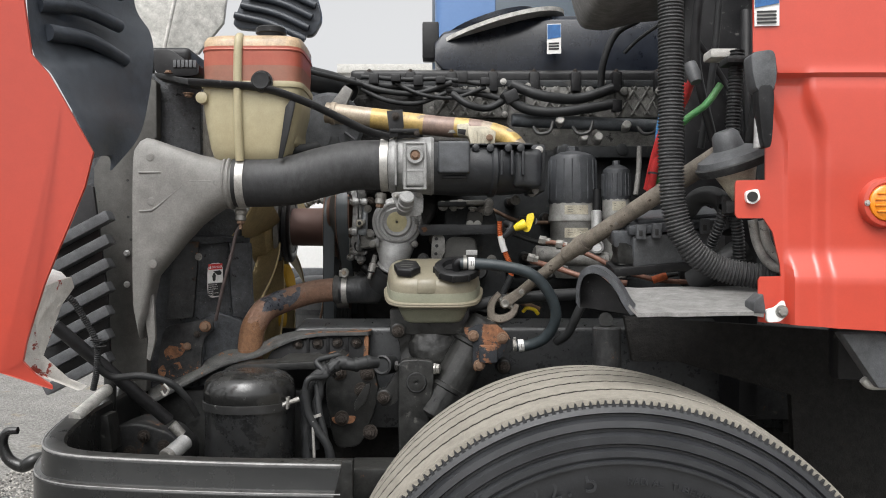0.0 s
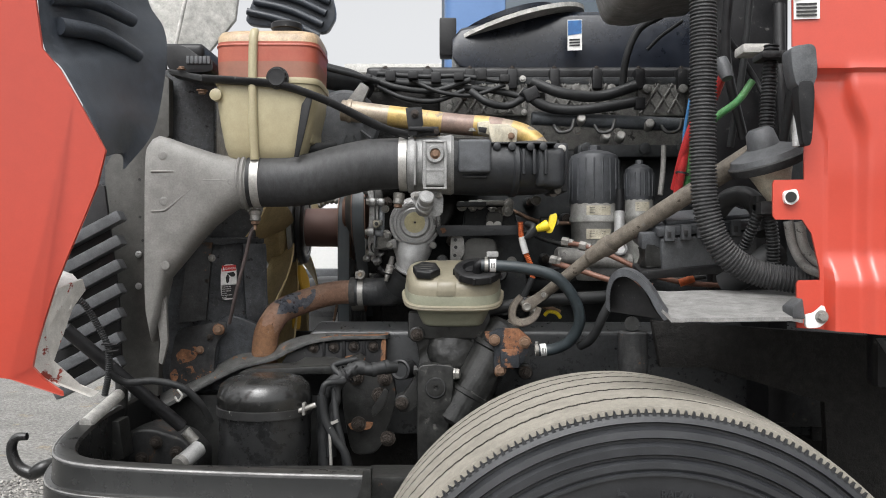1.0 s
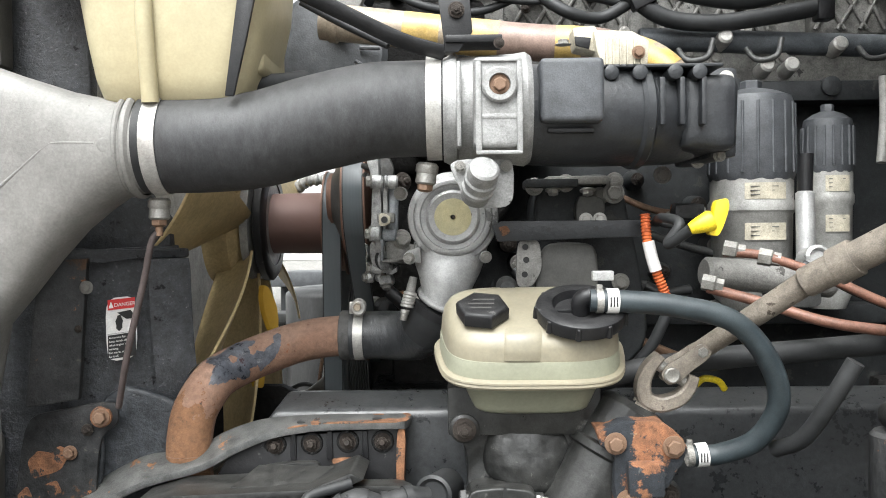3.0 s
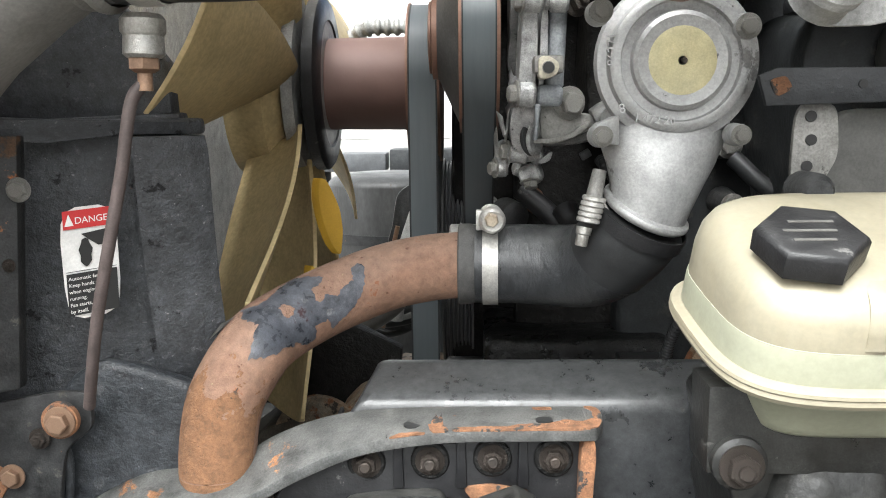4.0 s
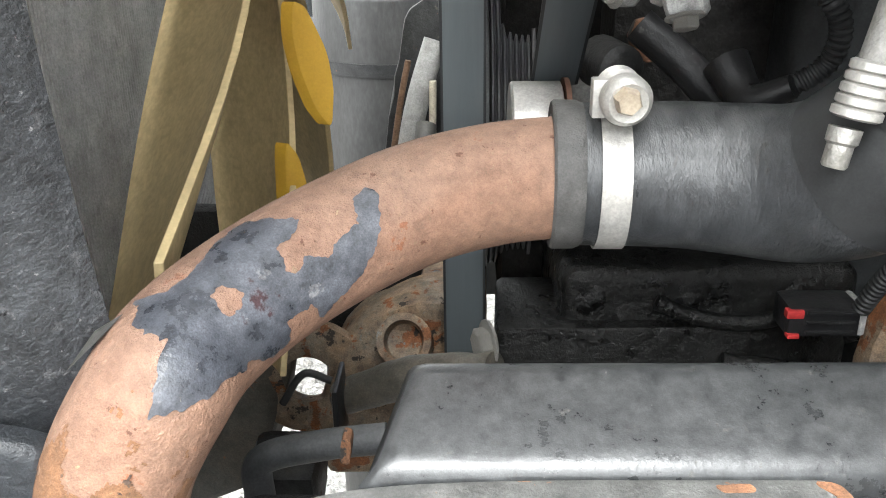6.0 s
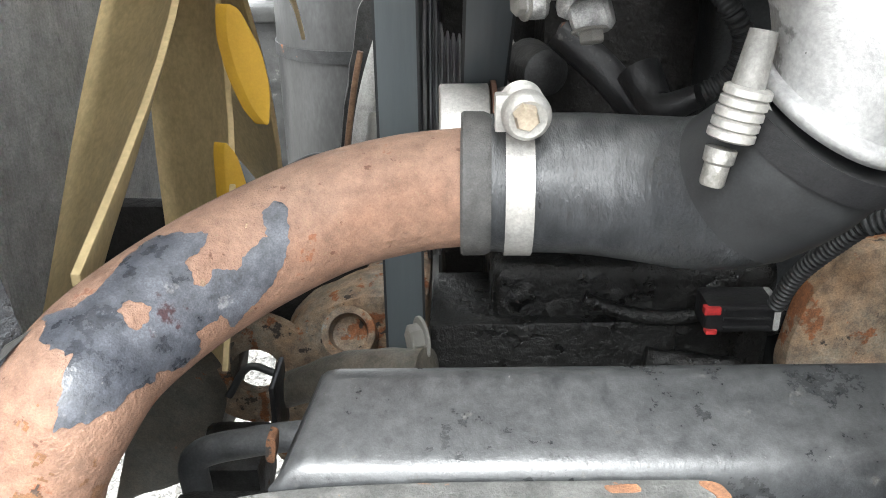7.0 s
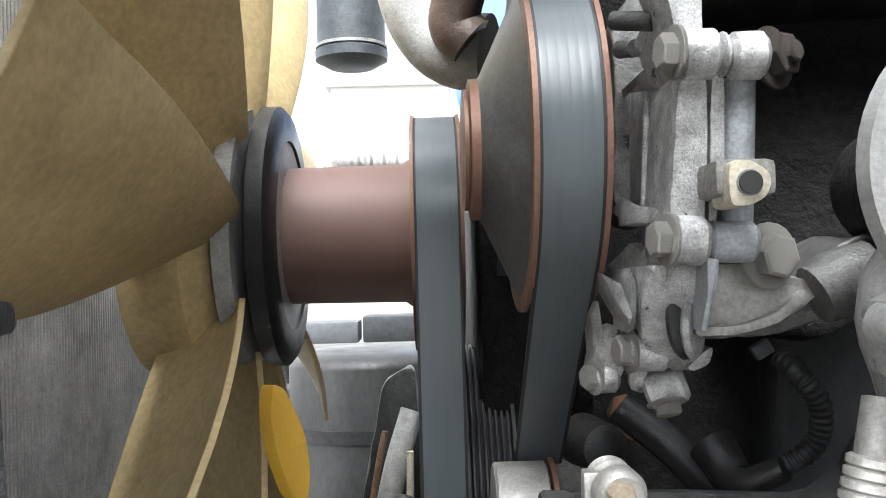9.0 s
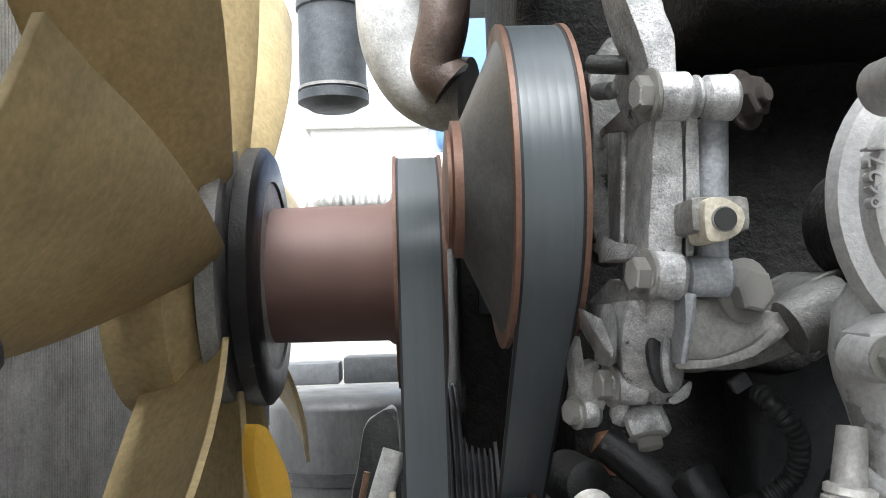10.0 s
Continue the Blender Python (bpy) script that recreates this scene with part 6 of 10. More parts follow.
def spin_filter(c, r, z0, z1, z2, name_label, cap_top):
    """A cartridge filter: grey body, ribbed black cap with a hexagon on top."""
    f = thing("oil_filter", (c[0], c[1], z0), name_label, "oil filter", "engine filters")
    o = V((c[0], c[1], 0))
    part("body", lathe(o, (0, 0, 1), [(z0, r * 0.7), (z0 + 0.02, r * 0.92), (z1 - 0.05, r * 0.95), (z1 - 0.045, r * 1.02), (z1 - 0.035, r * 1.02), (z1 - 0.03, r * 0.97), (z1, r * 0.97)], 36), M_filterbody, f, "warm grey cast filter body")
    part("cap", lathe(o, (0, 0, 1), [(z1 - 0.004, r * 0.98), (z1 + 0.004, r * 1.03), (z2 - 0.02, r), (z2 - 0.008, r * 0.93), (z2, r * 0.6), (z2 + 0.004, r * 0.3)], 14), M_boxlid, f, "ribbed black cap")
    part("hexagon", lathe(o, (0, 0, 1), [(z2, r * 0.26), (z2 + cap_top, r * 0.26), (z2 + cap_top + 0.002, r * 0.22)], 6), M_boxlid, f)
    for k in range(18):
        a = k * math.tau / 18
        d = V((math.cos(a), math.sin(a), 0))
        part("rib", rod(o + d * r * 1.01 + V((0, 0, z1 + 0.006)), o + d * r * 0.985 + V((0, 0, z2 - 0.018)), 0.0022, None, 8), M_boxlid, f)
    for za, zb in ((z1 - 0.03, z1 - 0.008), (z1 - 0.085, z1 - 0.062)):
        arc = [o + V((math.sin(a) * r * 0.975, -math.cos(a) * r * 0.975, 0)) for a in (radians(d) for d in range(-28, 34, 6))]
        bm = bmesh.new()
        lo, hi = [bm.verts.new(p + V((0, -0.001, za))) for p in arc], [bm.verts.new(p + V((0, -0.001, zb))) for p in arc]
        for i in range(len(arc) - 1):
            bm.faces.new((lo[i], lo[i + 1], hi[i + 1], hi[i]))
        bmesh.ops.recalc_face_normals(bm, faces=bm.faces)
        lab = part("label", bm, M_beige, f, "pale printed label")
        for j in range(3):
            z = za + (zb - za) * (0.25 + 0.25 * j)
            part("text_bar", box(o + V((-r * 0.34, -r * 0.982, z)), o + V((r * (0.10 + 0.1 * j), -r * 0.93, z + 0.0009)), 0.0), M_greyplas, lab)


spin_filter((0.314, 2.06), 0.0575, 1.13, 1.312, 1.432, "large oil filter with ribbed black cap on cast body", 0.014)
spin_filter((0.420, 2.06), 0.034, 1.13, 1.322, 1.400, "small filter with ribbed black cap on cast body", 0.012)


def dipstick():
    d = thing("dipstick", (0.181, 1.780, 1.243), "bright yellow dipstick handle", "dipstick")
    a, b = V((0.149, 1.775, 1.243)), V((0.173, 1.772, 1.253))
    part("funnel", lathe(a, b - a, [(0, 0.006), (0.006, 0.008), ((b - a).length - 0.004, 0.0115), ((b - a).length, 0.010)], 20), M_yellow, d)
    part("handle", slab(round_outline([(0.176, 1.772, 1.273), (0.189, 1.772, 1.276), (0.191, 1.772, 1.266), (0.185, 1.772, 1.247), (0.179, 1.772, 1.235), (0.168, 1.772, 1.237), (0.173, 1.772, 1.253)], 3), 0.014, 0.004), M_yellow, d)
    part("tube", tube([(0.151, 1.776, 1.243), (0.132, 1.800, 1.227), (0.145, 1.800, 1.249), (0.136, 1.840, 1.256), (0.148, 1.920, 1.252)], 0.006), M_rubber, d)


dipstick()


def air_filter():
    a = thing("air_filter_housing", (0.25, 2.3, 1.62), "glossy black air filter housing with a round lid", "air filter")
    prof = [(0.06, 0.0), (0.012, 0.004), (0.0, 0.018), (0.004, 0.6), (0.012, 0.92), (0.03, 1.0), (0.45, 1.0), (0.45, 0.0)]
    part("housing", soften(skin([[V((x, 2.03 + y, z0 + (z1 - z0) * h)) for y, h in prof]
                          for x, z0, z1 in ((-0.02, 1.650, 1.70), (0.0, 1.628, 1.725), (0.10, 1.606, 1.75), (0.25, 1.603, 1.765), (0.62, 1.60, 1.77), (0.75, 1.60, 1.77))]), 0.004, 2), M_filter, a)
    rim = [V((0.135 + 0.17 * math.cos(t), 2.15 + 0.17 * math.sin(t), 1.735 + 0.05 * math.cos(t))) for t in (k * math.tau / 40 for k in range(40))]
    part("lid", skin([[p + V((0, 0, 0.0)) for p in rim], [p * 1.0 + V((0, 0, 0.010)) for p in rim], [p.lerp(V((0.135, 2.15, 1.745)), 0.12) + V((0, 0, 0.014)) for p in rim]]), M_fibre, a, "grey round lid plate")
    part("lid_rib", lathe((0.12, 2.15, 1.755), (-0.3, 0, 1), [(0, 0.12), (0.012, 0.12), (0.014, 0.10), (0.006, 0.095), (0.006, 0.06), (0.016, 0.055)], 30), M_filter, a)
    part("clip", box((-0.05, 2.05, 1.66), (-0.01, 2.10, 1.75), 0.005), M_plastic, a)
    part("clip", box((-0.06, 2.08, 1.60), (0.14, 2.16, 1.63), 0.006), M_greyplas, a)
    st = part("sticker", slab([(0.243, 1.985, 1.726), (0.276, 1.985, 1.727), (0.276, 1.985, 1.657), (0.243, 1.985, 1.656)], 0.0006, 0.0, ), M_label, a, "blue and white service sticker")
    part("sticker_head", slab([(0.244, 1.984, 1.724), (0.275, 1.984, 1.725), (0.275, 1.984, 1.695), (0.244, 1.984, 1.690)], 0.0004, 0.0), M_labelblue, st)
    for i in range(3):
        part("text_bar", slab([(0.247, 1.984, 1.682), (0.271, 1.984, 1.683), (0.271, 1.984, 1.679), (0.247, 1.984, 1.678)], 0.0004, 0.0), M_ink, st).location.z -= 0.007 * i
    part("snorkel", slab(round_outline([(0.262, 1.550, 1.760), (0.480, 1.550, 1.760), (0.468, 1.550, 1.684), (0.408, 1.550, 1.679), (0.340, 1.550, 1.661), (0.288, 1.550, 1.667)]), 0.25, 0.012, 3), M_step, a, "grey moulded duct above the conduit")
    part("breather_line", tube([(0.361, 1.950, 1.558), (0.365, 1.930, 1.625), (0.391, 1.920, 1.687), (0.437, 1.900, 1.713)], 0.008), M_rubber, a)
    part("breather_line", tube([(0.414, 1.940, 1.647), (0.444, 1.930, 1.676), (0.482, 1.900, 1.701)], 0.004), M_rubber, a)
    # the whole housing sits further back over the head
    eye, k = V((0, 0, 1.2)), 1.09
    away = Matrix.Translation(eye) @ Matrix.Scale(k, 4) @ Matrix.Translation(-eye)
    for ob in a.children_recursive:
        ob.data.transform(Matrix.Translation(-a.location) @ away @ Matrix.Translation(a.location))


air_filter()


# ---- coolant pump, gear cover, pulleys, belts, fan ----
def pump():
    p = thing("water_pump", (-0.118, 1.930, 1.253), "cast aluminium water pump housing with stepped round cover", "water pump")
    c = V((-0.104, 1.914, 1.261))
    body = part("cover", lathe(c, (0, -1, 0), [(-0.020, 0.055), (-0.016, 0.057), (-0.010, 0.0555), (-0.008, 0.0495), (-0.001, 0.048), (0.001, 0.045), (0.001, 0.041), (-0.003, 0.040), (-0.003, 0.034), (0.003, 0.033), (0.005, 0.030), (0.004, 0.0235)], 56), M_alu, p)
    part("back", lathe(c, (0, -1, 0), [(-0.10, 0.026), (-0.03, 0.034), (-0.017, 0.054)], 36), M_nearblack, p, "oily black rear of the pump")
    part("centre_plug", lathe(c + V((0, -0.004, 0)), (0, -1, 0), [(-0.004, 0.0235), (0.0, 0.023), (0.001, 0.018), (0.0, 0.003)], 32), M_plugcream, p, "cream core plug")
    part("plug_mark", lathe(c + V((0.001, -0.0048, 0.0)), (0, -1, 0), [(0, 0.0022), (0.0015, 0.0018)], 10), M_darkbolt, p)
    neck = [(0.0, 0.040, 0.020), (0.02, 0.0465, 0.024), (0.045, 0.0450, 0.029), (0.065, 0.041, 0.032), (0.085, 0.0355, 0.033), (0.105, 0.0315, 0.0315), (0.122, 0.0295, 0.0295)]
    rings = []
    top, end = c + V((0.0, 0.030, -0.022)), V((-0.118, 1.945, 1.156))
    for d, rx, ry in neck:
        m = top.lerp(end, d / 0.122)
        n = V((0, 0, 1)).lerp(V((0.38, -0.30, 0.87)), max(0.0, d - 0.035) / 0.087).normalized()
        u = (V((1, 0, 0)) - n * n.x).normalized()
        w = n.cross(u)
        rings.append([m + u * (math.cos(a) * rx) + w * (math.sin(a) * ry) for a in (k * math.tau / 36 for k in range(36))])
    part("neck", skin(rings), M_alu, p)
    for q, r in (((-0.158, 1.895, 1.211), 0.0050), ((-0.064, 1.900, 1.211), 0.0048), ((-0.166, 1.857, 1.289), 0.0050), ((-0.061, 1.905, 1.283), 0.006)):
        part("ear", lathe(V(q) + V((0, 0.012, 0)), (0, -1, 0), [(-0.012, r * 1.65), (0.004, r * 1.5), (0.006, r * 1.35)], 24), M_alu, p)
        bolt(p, V(q) + V((0, 0.006, 0)), r, "steel")
    part("ear_web", slab([V((-0.162, 1.905, 1.213)) + V((0.0, 0, 0.006)), V((-0.162, 1.905, 1.213)) + V((0.0, 0, -0.006)), V((-0.144, 1.915, 1.204)), V((-0.145, 1.912, 1.225))], 0.02, 0.002), M_alu, p)
    lettering("8", 0.009, V((-0.146, 1.906, 1.226)), (1, 0, 0.25), (-0.25, 0, 1), M_alu, "lettering", p, 0.0009)
    lettering("1 472 20", 0.0078, V((-0.138, 1.899, 1.221)), (1, 0, -0.1), (0.1, 0, 1), M_alu, "lettering", p, 0.0009)
    lettering("86271", 0.0088, V((-0.148, 1.916, 1.258)), (0, 0, 1), (-1, 0, 0), M_alu, "lettering", p, 0.0022)


pump()


def gear_cover():
    g = thing("timing_cover", (-0.18, 2.0, 1.1), "cast aluminium accessory drive housing with bolts", "engine cover")

    def plate(name, pts, d, mat, bev=0.003, label=""):
        return part(name, slab(round_outline(pts, 2), d, bev), mat, g, label)
    part("upper_flange", lumpy(slab(round_outline([(-0.221, 1.960, 1.362), (-0.207, 1.960, 1.362), (-0.204, 1.960, 1.345), (-0.199, 1.960, 1.332), (-0.199, 1.961, 1.311), (-0.209, 1.961, 1.311), (-0.211, 1.960, 1.325), (-0.218, 1.960, 1.345)], 2), 0.03, 0.003), 1, 0.0006, 0.01), M_cover, g)
    part("flange", lumpy(slab(round_outline([(-0.208, 1.963, 1.305), (-0.197, 1.963, 1.305), (-0.197, 1.966, 1.274), (-0.198, 1.970, 1.245), (-0.198, 1.973, 1.231), (-0.211, 1.975, 1.231), (-0.211, 1.972, 1.246), (-0.210, 1.967, 1.271)], 2), 0.04, 0.003), 1, 0.0005, 0.01), M_cover, g)
    part("mating_flange", lumpy(slab(round_outline([(-0.194, 1.969, 1.305), (-0.189, 1.969, 1.305), (-0.189, 1.972, 1.267), (-0.192, 1.975, 1.248), (-0.194, 1.976, 1.231), (-0.196, 1.975, 1.231), (-0.195, 1.971, 1.267)], 2), 0.035, 0.002), 1, 0.0004, 0.01), M_cover, g)
    part("bay", rod((-0.181, 1.978, 1.302), (-0.183, 1.981, 1.246), 0.0068, None, 20, 0.001), M_alublue, g)
    part("side_wall", lumpy(slab([(-0.206, 1.972, 1.308), (-0.209, 1.976, 1.247), (-0.208, 2.020, 1.253), (-0.208, 2.060, 1.265), (-0.207, 2.060, 1.314), (-0.206, 2.020, 1.312)], (0.006, 0.003, 0), 0.001), 3, 0.0008, 0.012), M_cover, g, "grey side wall of the casting")
    part("side_wall", lumpy(slab([(-0.207, 1.966, 1.342), (-0.207, 1.968, 1.307), (-0.208, 2.010, 1.312), (-0.208, 2.030, 1.329), (-0.207, 2.010, 1.338), (-0.208, 1.990, 1.351)], (0.006, 0.003, 0), 0.001), 3, 0.0008, 0.012), M_cover, g, "grey side wall of the casting")
    part("side_wall", lumpy(slab([(-0.208, 1.982, 1.232), (-0.210, 2.010, 1.200), (-0.212, 2.040, 1.198), (-0.217, 2.060, 1.231), (-0.213, 2.030, 1.241)], (0.006, 0.003, 0), 0.001), 3, 0.0008, 0.012), M_cover, g, "grey side wall of the casting")
    part("rib", slab([(-0.210, 2.055, 1.313), (-0.211, 2.000, 1.312), (-0.207, 1.965, 1.305), (-0.207, 1.965, 1.302), (-0.210, 2.000, 1.308), (-0.209, 2.055, 1.310)], 0.03, 0.001), M_cover, g)
    part("rib", slab([(-0.213, 2.055, 1.267), (-0.213, 2.010, 1.257), (-0.209, 1.972, 1.252), (-0.210, 1.972, 1.247), (-0.216, 2.005, 1.249), (-0.215, 2.010, 1.253), (-0.214, 2.055, 1.263)], 0.03, 0.001), M_cover, g)
    part("rib", rod((-0.207, 2.012, 1.308), (-0.209, 2.016, 1.254), 0.0018, None, 10), M_cover, g)
    part("rib", slab([(-0.226, 2.030, 1.229), (-0.221, 2.010, 1.224), (-0.219, 2.000, 1.211), (-0.220, 2.000, 1.207), (-0.223, 2.020, 1.219)], 0.03, 0.001), M_cover, g)
    part("rib", slab([(-0.215, 2.020, 1.231), (-0.217, 2.000, 1.224), (-0.218, 2.000, 1.206), (-0.219, 2.010, 1.203)], 0.03, 0.001), M_aludirt, g)
    part("rib", slab([(-0.227, 2.050, 1.208), (-0.225, 2.040, 1.216), (-0.223, 2.040, 1.198), (-0.223, 2.050, 1.187), (-0.226, 2.050, 1.187)], 0.02, 0.001), M_aludirt, g)
    plate("foot", [(-0.224, 2.045, 1.202), (-0.217, 2.030, 1.206), (-0.213, 2.040, 1.185), (-0.218, 2.050, 1.174), (-0.229, 2.050, 1.176), (-0.227, 2.050, 1.187)], 0.02, M_cover)
    part("lower_body", lumpy(slab(round_outline([(-0.214, 1.990, 1.232), (-0.196, 1.978, 1.232), (-0.192, 1.990, 1.205), (-0.192, 2.010, 1.190), (-0.200, 2.020, 1.186), (-0.212, 2.010, 1.196), (-0.216, 2.000, 1.211)], 2), 0.04, 0.004), 2, 0.0012, 0.014), M_cover, g)
    part("gusset", slab([(-0.199, 1.966, 1.234), (-0.194, 1.966, 1.233), (-0.195, 1.968, 1.224), (-0.196, 1.976, 1.206), (-0.199, 1.976, 1.206), (-0.198, 1.970, 1.220)], 0.02, 0.001), M_alublue, g)
    part("wedge", lumpy(slab(round_outline([(-0.194, 1.985, 1.232), (-0.175, 1.985, 1.231), (-0.160, 1.985, 1.225), (-0.149, 1.988, 1.225), (-0.150, 1.985, 1.217), (-0.160, 1.985, 1.210), (-0.176, 1.985, 1.204), (-0.193, 1.990, 1.203)], 2), 0.05, 0.006), 2, 0.0012, 0.016), M_aludull, g)
    plate("wedge_lip", [(-0.198, 1.985, 1.207), (-0.182, 1.982, 1.207), (-0.168, 1.980, 1.212), (-0.157, 1.982, 1.221), (-0.155, 1.982, 1.218), (-0.156, 1.982, 1.216), (-0.167, 1.980, 1.208), (-0.181, 1.982, 1.204), (-0.198, 1.986, 1.203)], 0.03, M_aludull, 0.002)
    part("stud", rod((-0.221, 2.000, 1.320), (-0.217, 1.990, 1.318), 0.0036), M_greased, g)
    part("stud", rod((-0.223, 2.000, 1.332), (-0.210, 1.985, 1.327), 0.004), M_greased, g)

    def drum(a, b, r, mat=M_cover, edge=0.002):
        part("boss", lumpy(rod(a, b, r, None, 24, edge), 1, 0.0004, 0.01), mat, g)
    drum((-0.209, 1.962, 1.308), (-0.194, 1.962, 1.308), 0.0092)
    drum((-0.193, 1.967, 1.309), (-0.188, 1.967, 1.309), 0.0084)
    drum((-0.189, 1.966, 1.308), (-0.175, 1.966, 1.308), 0.0088)
    drum((-0.212, 1.969, 1.241), (-0.198, 1.969, 1.240), 0.0092)
    drum((-0.197, 1.974, 1.240), (-0.178, 1.974, 1.239), 0.0080, M_alublue)
    drum((-0.217, 2.020, 1.195), (-0.200, 2.020, 1.194), 0.0085)
    drum((-0.197, 2.030, 1.192), (-0.186, 2.030, 1.192), 0.0075)
    drum((-0.205, 2.040, 1.173), (-0.188, 2.035, 1.179), 0.0085)
    drum((-0.209, 2.045, 1.182), (-0.203, 2.040, 1.180), 0.0075, M_aludirt)
    drum((-0.226, 2.050, 1.180), (-0.215, 2.050, 1.180), 0.0075)
    plate("chip", [(-0.192, 2.020, 1.187), (-0.181, 2.020, 1.196), (-0.180, 2.020, 1.194), (-0.182, 2.020, 1.188), (-0.189, 2.020, 1.185)], 0.02, M_cover, 0.001)
    part("rusty_disc", rod((-0.203, 1.998, 1.205), (-0.198, 1.995, 1.206), 0.0125, None, 24, 0.002), M_rustbl, g)
    part("disc_rim", rod((-0.198, 1.995, 1.206), (-0.195, 1.993, 1.206), 0.0132, None, 24, 0.002), M_cover, g)
    bolt(g, (-0.209, 1.962, 1.309), 0.0070, "steel", (-1, -0.15, 0))
    bolt(g, (-0.169, 1.975, 1.309), 0.0085, "dark", (0.7, -1, 0.1))
    bolt(g, (-0.212, 1.969, 1.241), 0.0070, "steel", (-1, -0.2, 0))
    bolt(g, (-0.172, 1.978, 1.234), 0.0088, "steel", (0.35, -1, -0.05))
    bolt(g, (-0.216, 2.020, 1.195), 0.0068, "steel", (-1, -0.2, 0))
    bolt(g, (-0.197, 2.035, 1.170), 0.0062, "steel", (0.1, -0.4, -1))
    bolt(g, (-0.226, 2.050, 1.180), 0.0058, "steel", (-1, -0.4, 0))
    lug = part("lug", box((-0.201, 1.948, 1.268), (-0.179, 1.995, 1.255), 0.003), M_aludull, g, "machined lug with a bolt hole")
    part("lug_face", slab(round_outline([(-0.198, 1.943, 1.267), (-0.190, 1.943, 1.267), (-0.184, 1.943, 1.263), (-0.183, 1.943, 1.259), (-0.185, 1.943, 1.254), (-0.191, 1.943, 1.251), (-0.198, 1.943, 1.251)], 2), 0.02, 0.001), M_beige, lug, "pale machined face with worn cream paint")
    part("lug_rim", lathe((-0.191, 1.943, 1.259), (0, -1, 0), [(-0.003, 0.0042), (0.0006, 0.0046), (0.0008, 0.0040), (0.0008, 0.0038)], 24), M_aludull, lug)
    part("lug_hole", lathe((-0.191, 1.942, 1.259), (0, -1, 0), [(-0.003, 0.0040), (0.0009, 0.0040), (0.0009, 0.002)], 20), M_ink, lug)
    part("rusty_bracket", rough_up(slab(round_outline([(-0.198, 2.160, 1.149), (-0.175, 2.160, 1.153), (-0.175, 2.160, 1.132), (-0.190, 2.160, 1.124)], 1), 0.02, 0.002), 0.001, 0.01), M_rust, g, "rusty bracket behind the hoses")
    part("dark_casting", rough_up(slab(round_outline([(-0.140, 2.100, 1.415), (-0.003, 2.080, 1.405), (-0.013, 2.080, 1.283), (-0.059, 2.080, 1.231), (-0.097, 2.080, 1.186), (-0.145, 2.100, 1.198)], 2), 0.08, 0.02, 4), 0.004, 0.03), M_nearblack, g, "oily black casting")
    part("bell_wall", lumpy(slab(round_outline([(-0.215, 2.045, 1.341), (-0.204, 2.045, 1.36), (-0.195, 2.045, 1.351), (-0.186, 2.045, 1.335), (-0.187, 2.045, 1.293), (-0.192, 2.045, 1.253), (-0.203, 2.045, 1.248), (-0.217, 2.045, 1.259), (-0.214, 2.045, 1.294)], 2), 0.03, 0.006, 3), 3, 0.002, 0.02), M_webcast, g, "dull bell wall behind the pulley")
    part("rear_web", lumpy(slab(round_outline([(-0.191, 1.995, 1.231), (-0.172, 1.995, 1.225), (-0.159, 1.995, 1.22), (-0.145, 1.995, 1.226), (-0.135, 1.995, 1.239), (-0.12, 1.995, 1.243), (-0.118, 1.995, 1.222), (-0.133, 1.995, 1.212), (-0.149, 1.995, 1.205), (-0.166, 1.995, 1.2), (-0.193, 1.995, 1.201)], 2), 0.05, 0.008, 3), 3, 0.0018, 0.02), M_webcast, g, "dull grey web running to the pump")
    part("rear_arm", tube([(-0.151, 1.985, 1.218), (-0.142, 1.985, 1.222), (-0.131, 1.985, 1.223)], (0.012, 0.016), 16, 6), M_webcast, g)


gear_cover()


def pulley(name, c, r, w, label, left_cone=0.0, grooves=0, mat=M_pulley):
    """A belt pulley on an axis along x, with raised rusty rims."""
    p = thing(name, c, label, "pulley", "belt pulleys")
    x0 = -w / 2
    prof = [(x0, r * 0.55), (x0, r + 0.004), (x0 + 0.0025, r + 0.004), (x0 + 0.003, r - 0.002)]
    if grooves:
        step = (w - 0.006) / grooves
        for i in range(grooves):
            a = x0 + 0.003 + i * step
            prof += [(a + step * 0.1, r - 0.003), (a + step * 0.4, r + 0.001), (a + step * 0.7, r + 0.001), (a + step, r - 0.003)]
    prof += [(w / 2 - 0.003, r - 0.002), (w / 2 - 0.0025, r + 0.004), (w / 2, r + 0.004), (w / 2, r * 0.5)]
    part("wheel", lathe(c, (1, 0, 0), prof, 64), M_rim if not grooves else M_pulley, p, "rusty rims")
    if left_cone:
        part("cone", lathe(V(c) + V((x0 + 0.001, 0, 0)), (-1, 0, 0), [(0, r - 0.002), (left_cone * 0.85, r * 0.47), (left_cone, r * 0.42), (left_cone + 0.003, r * 0.30)], 64), mat, p, "dark conical face")
    return p


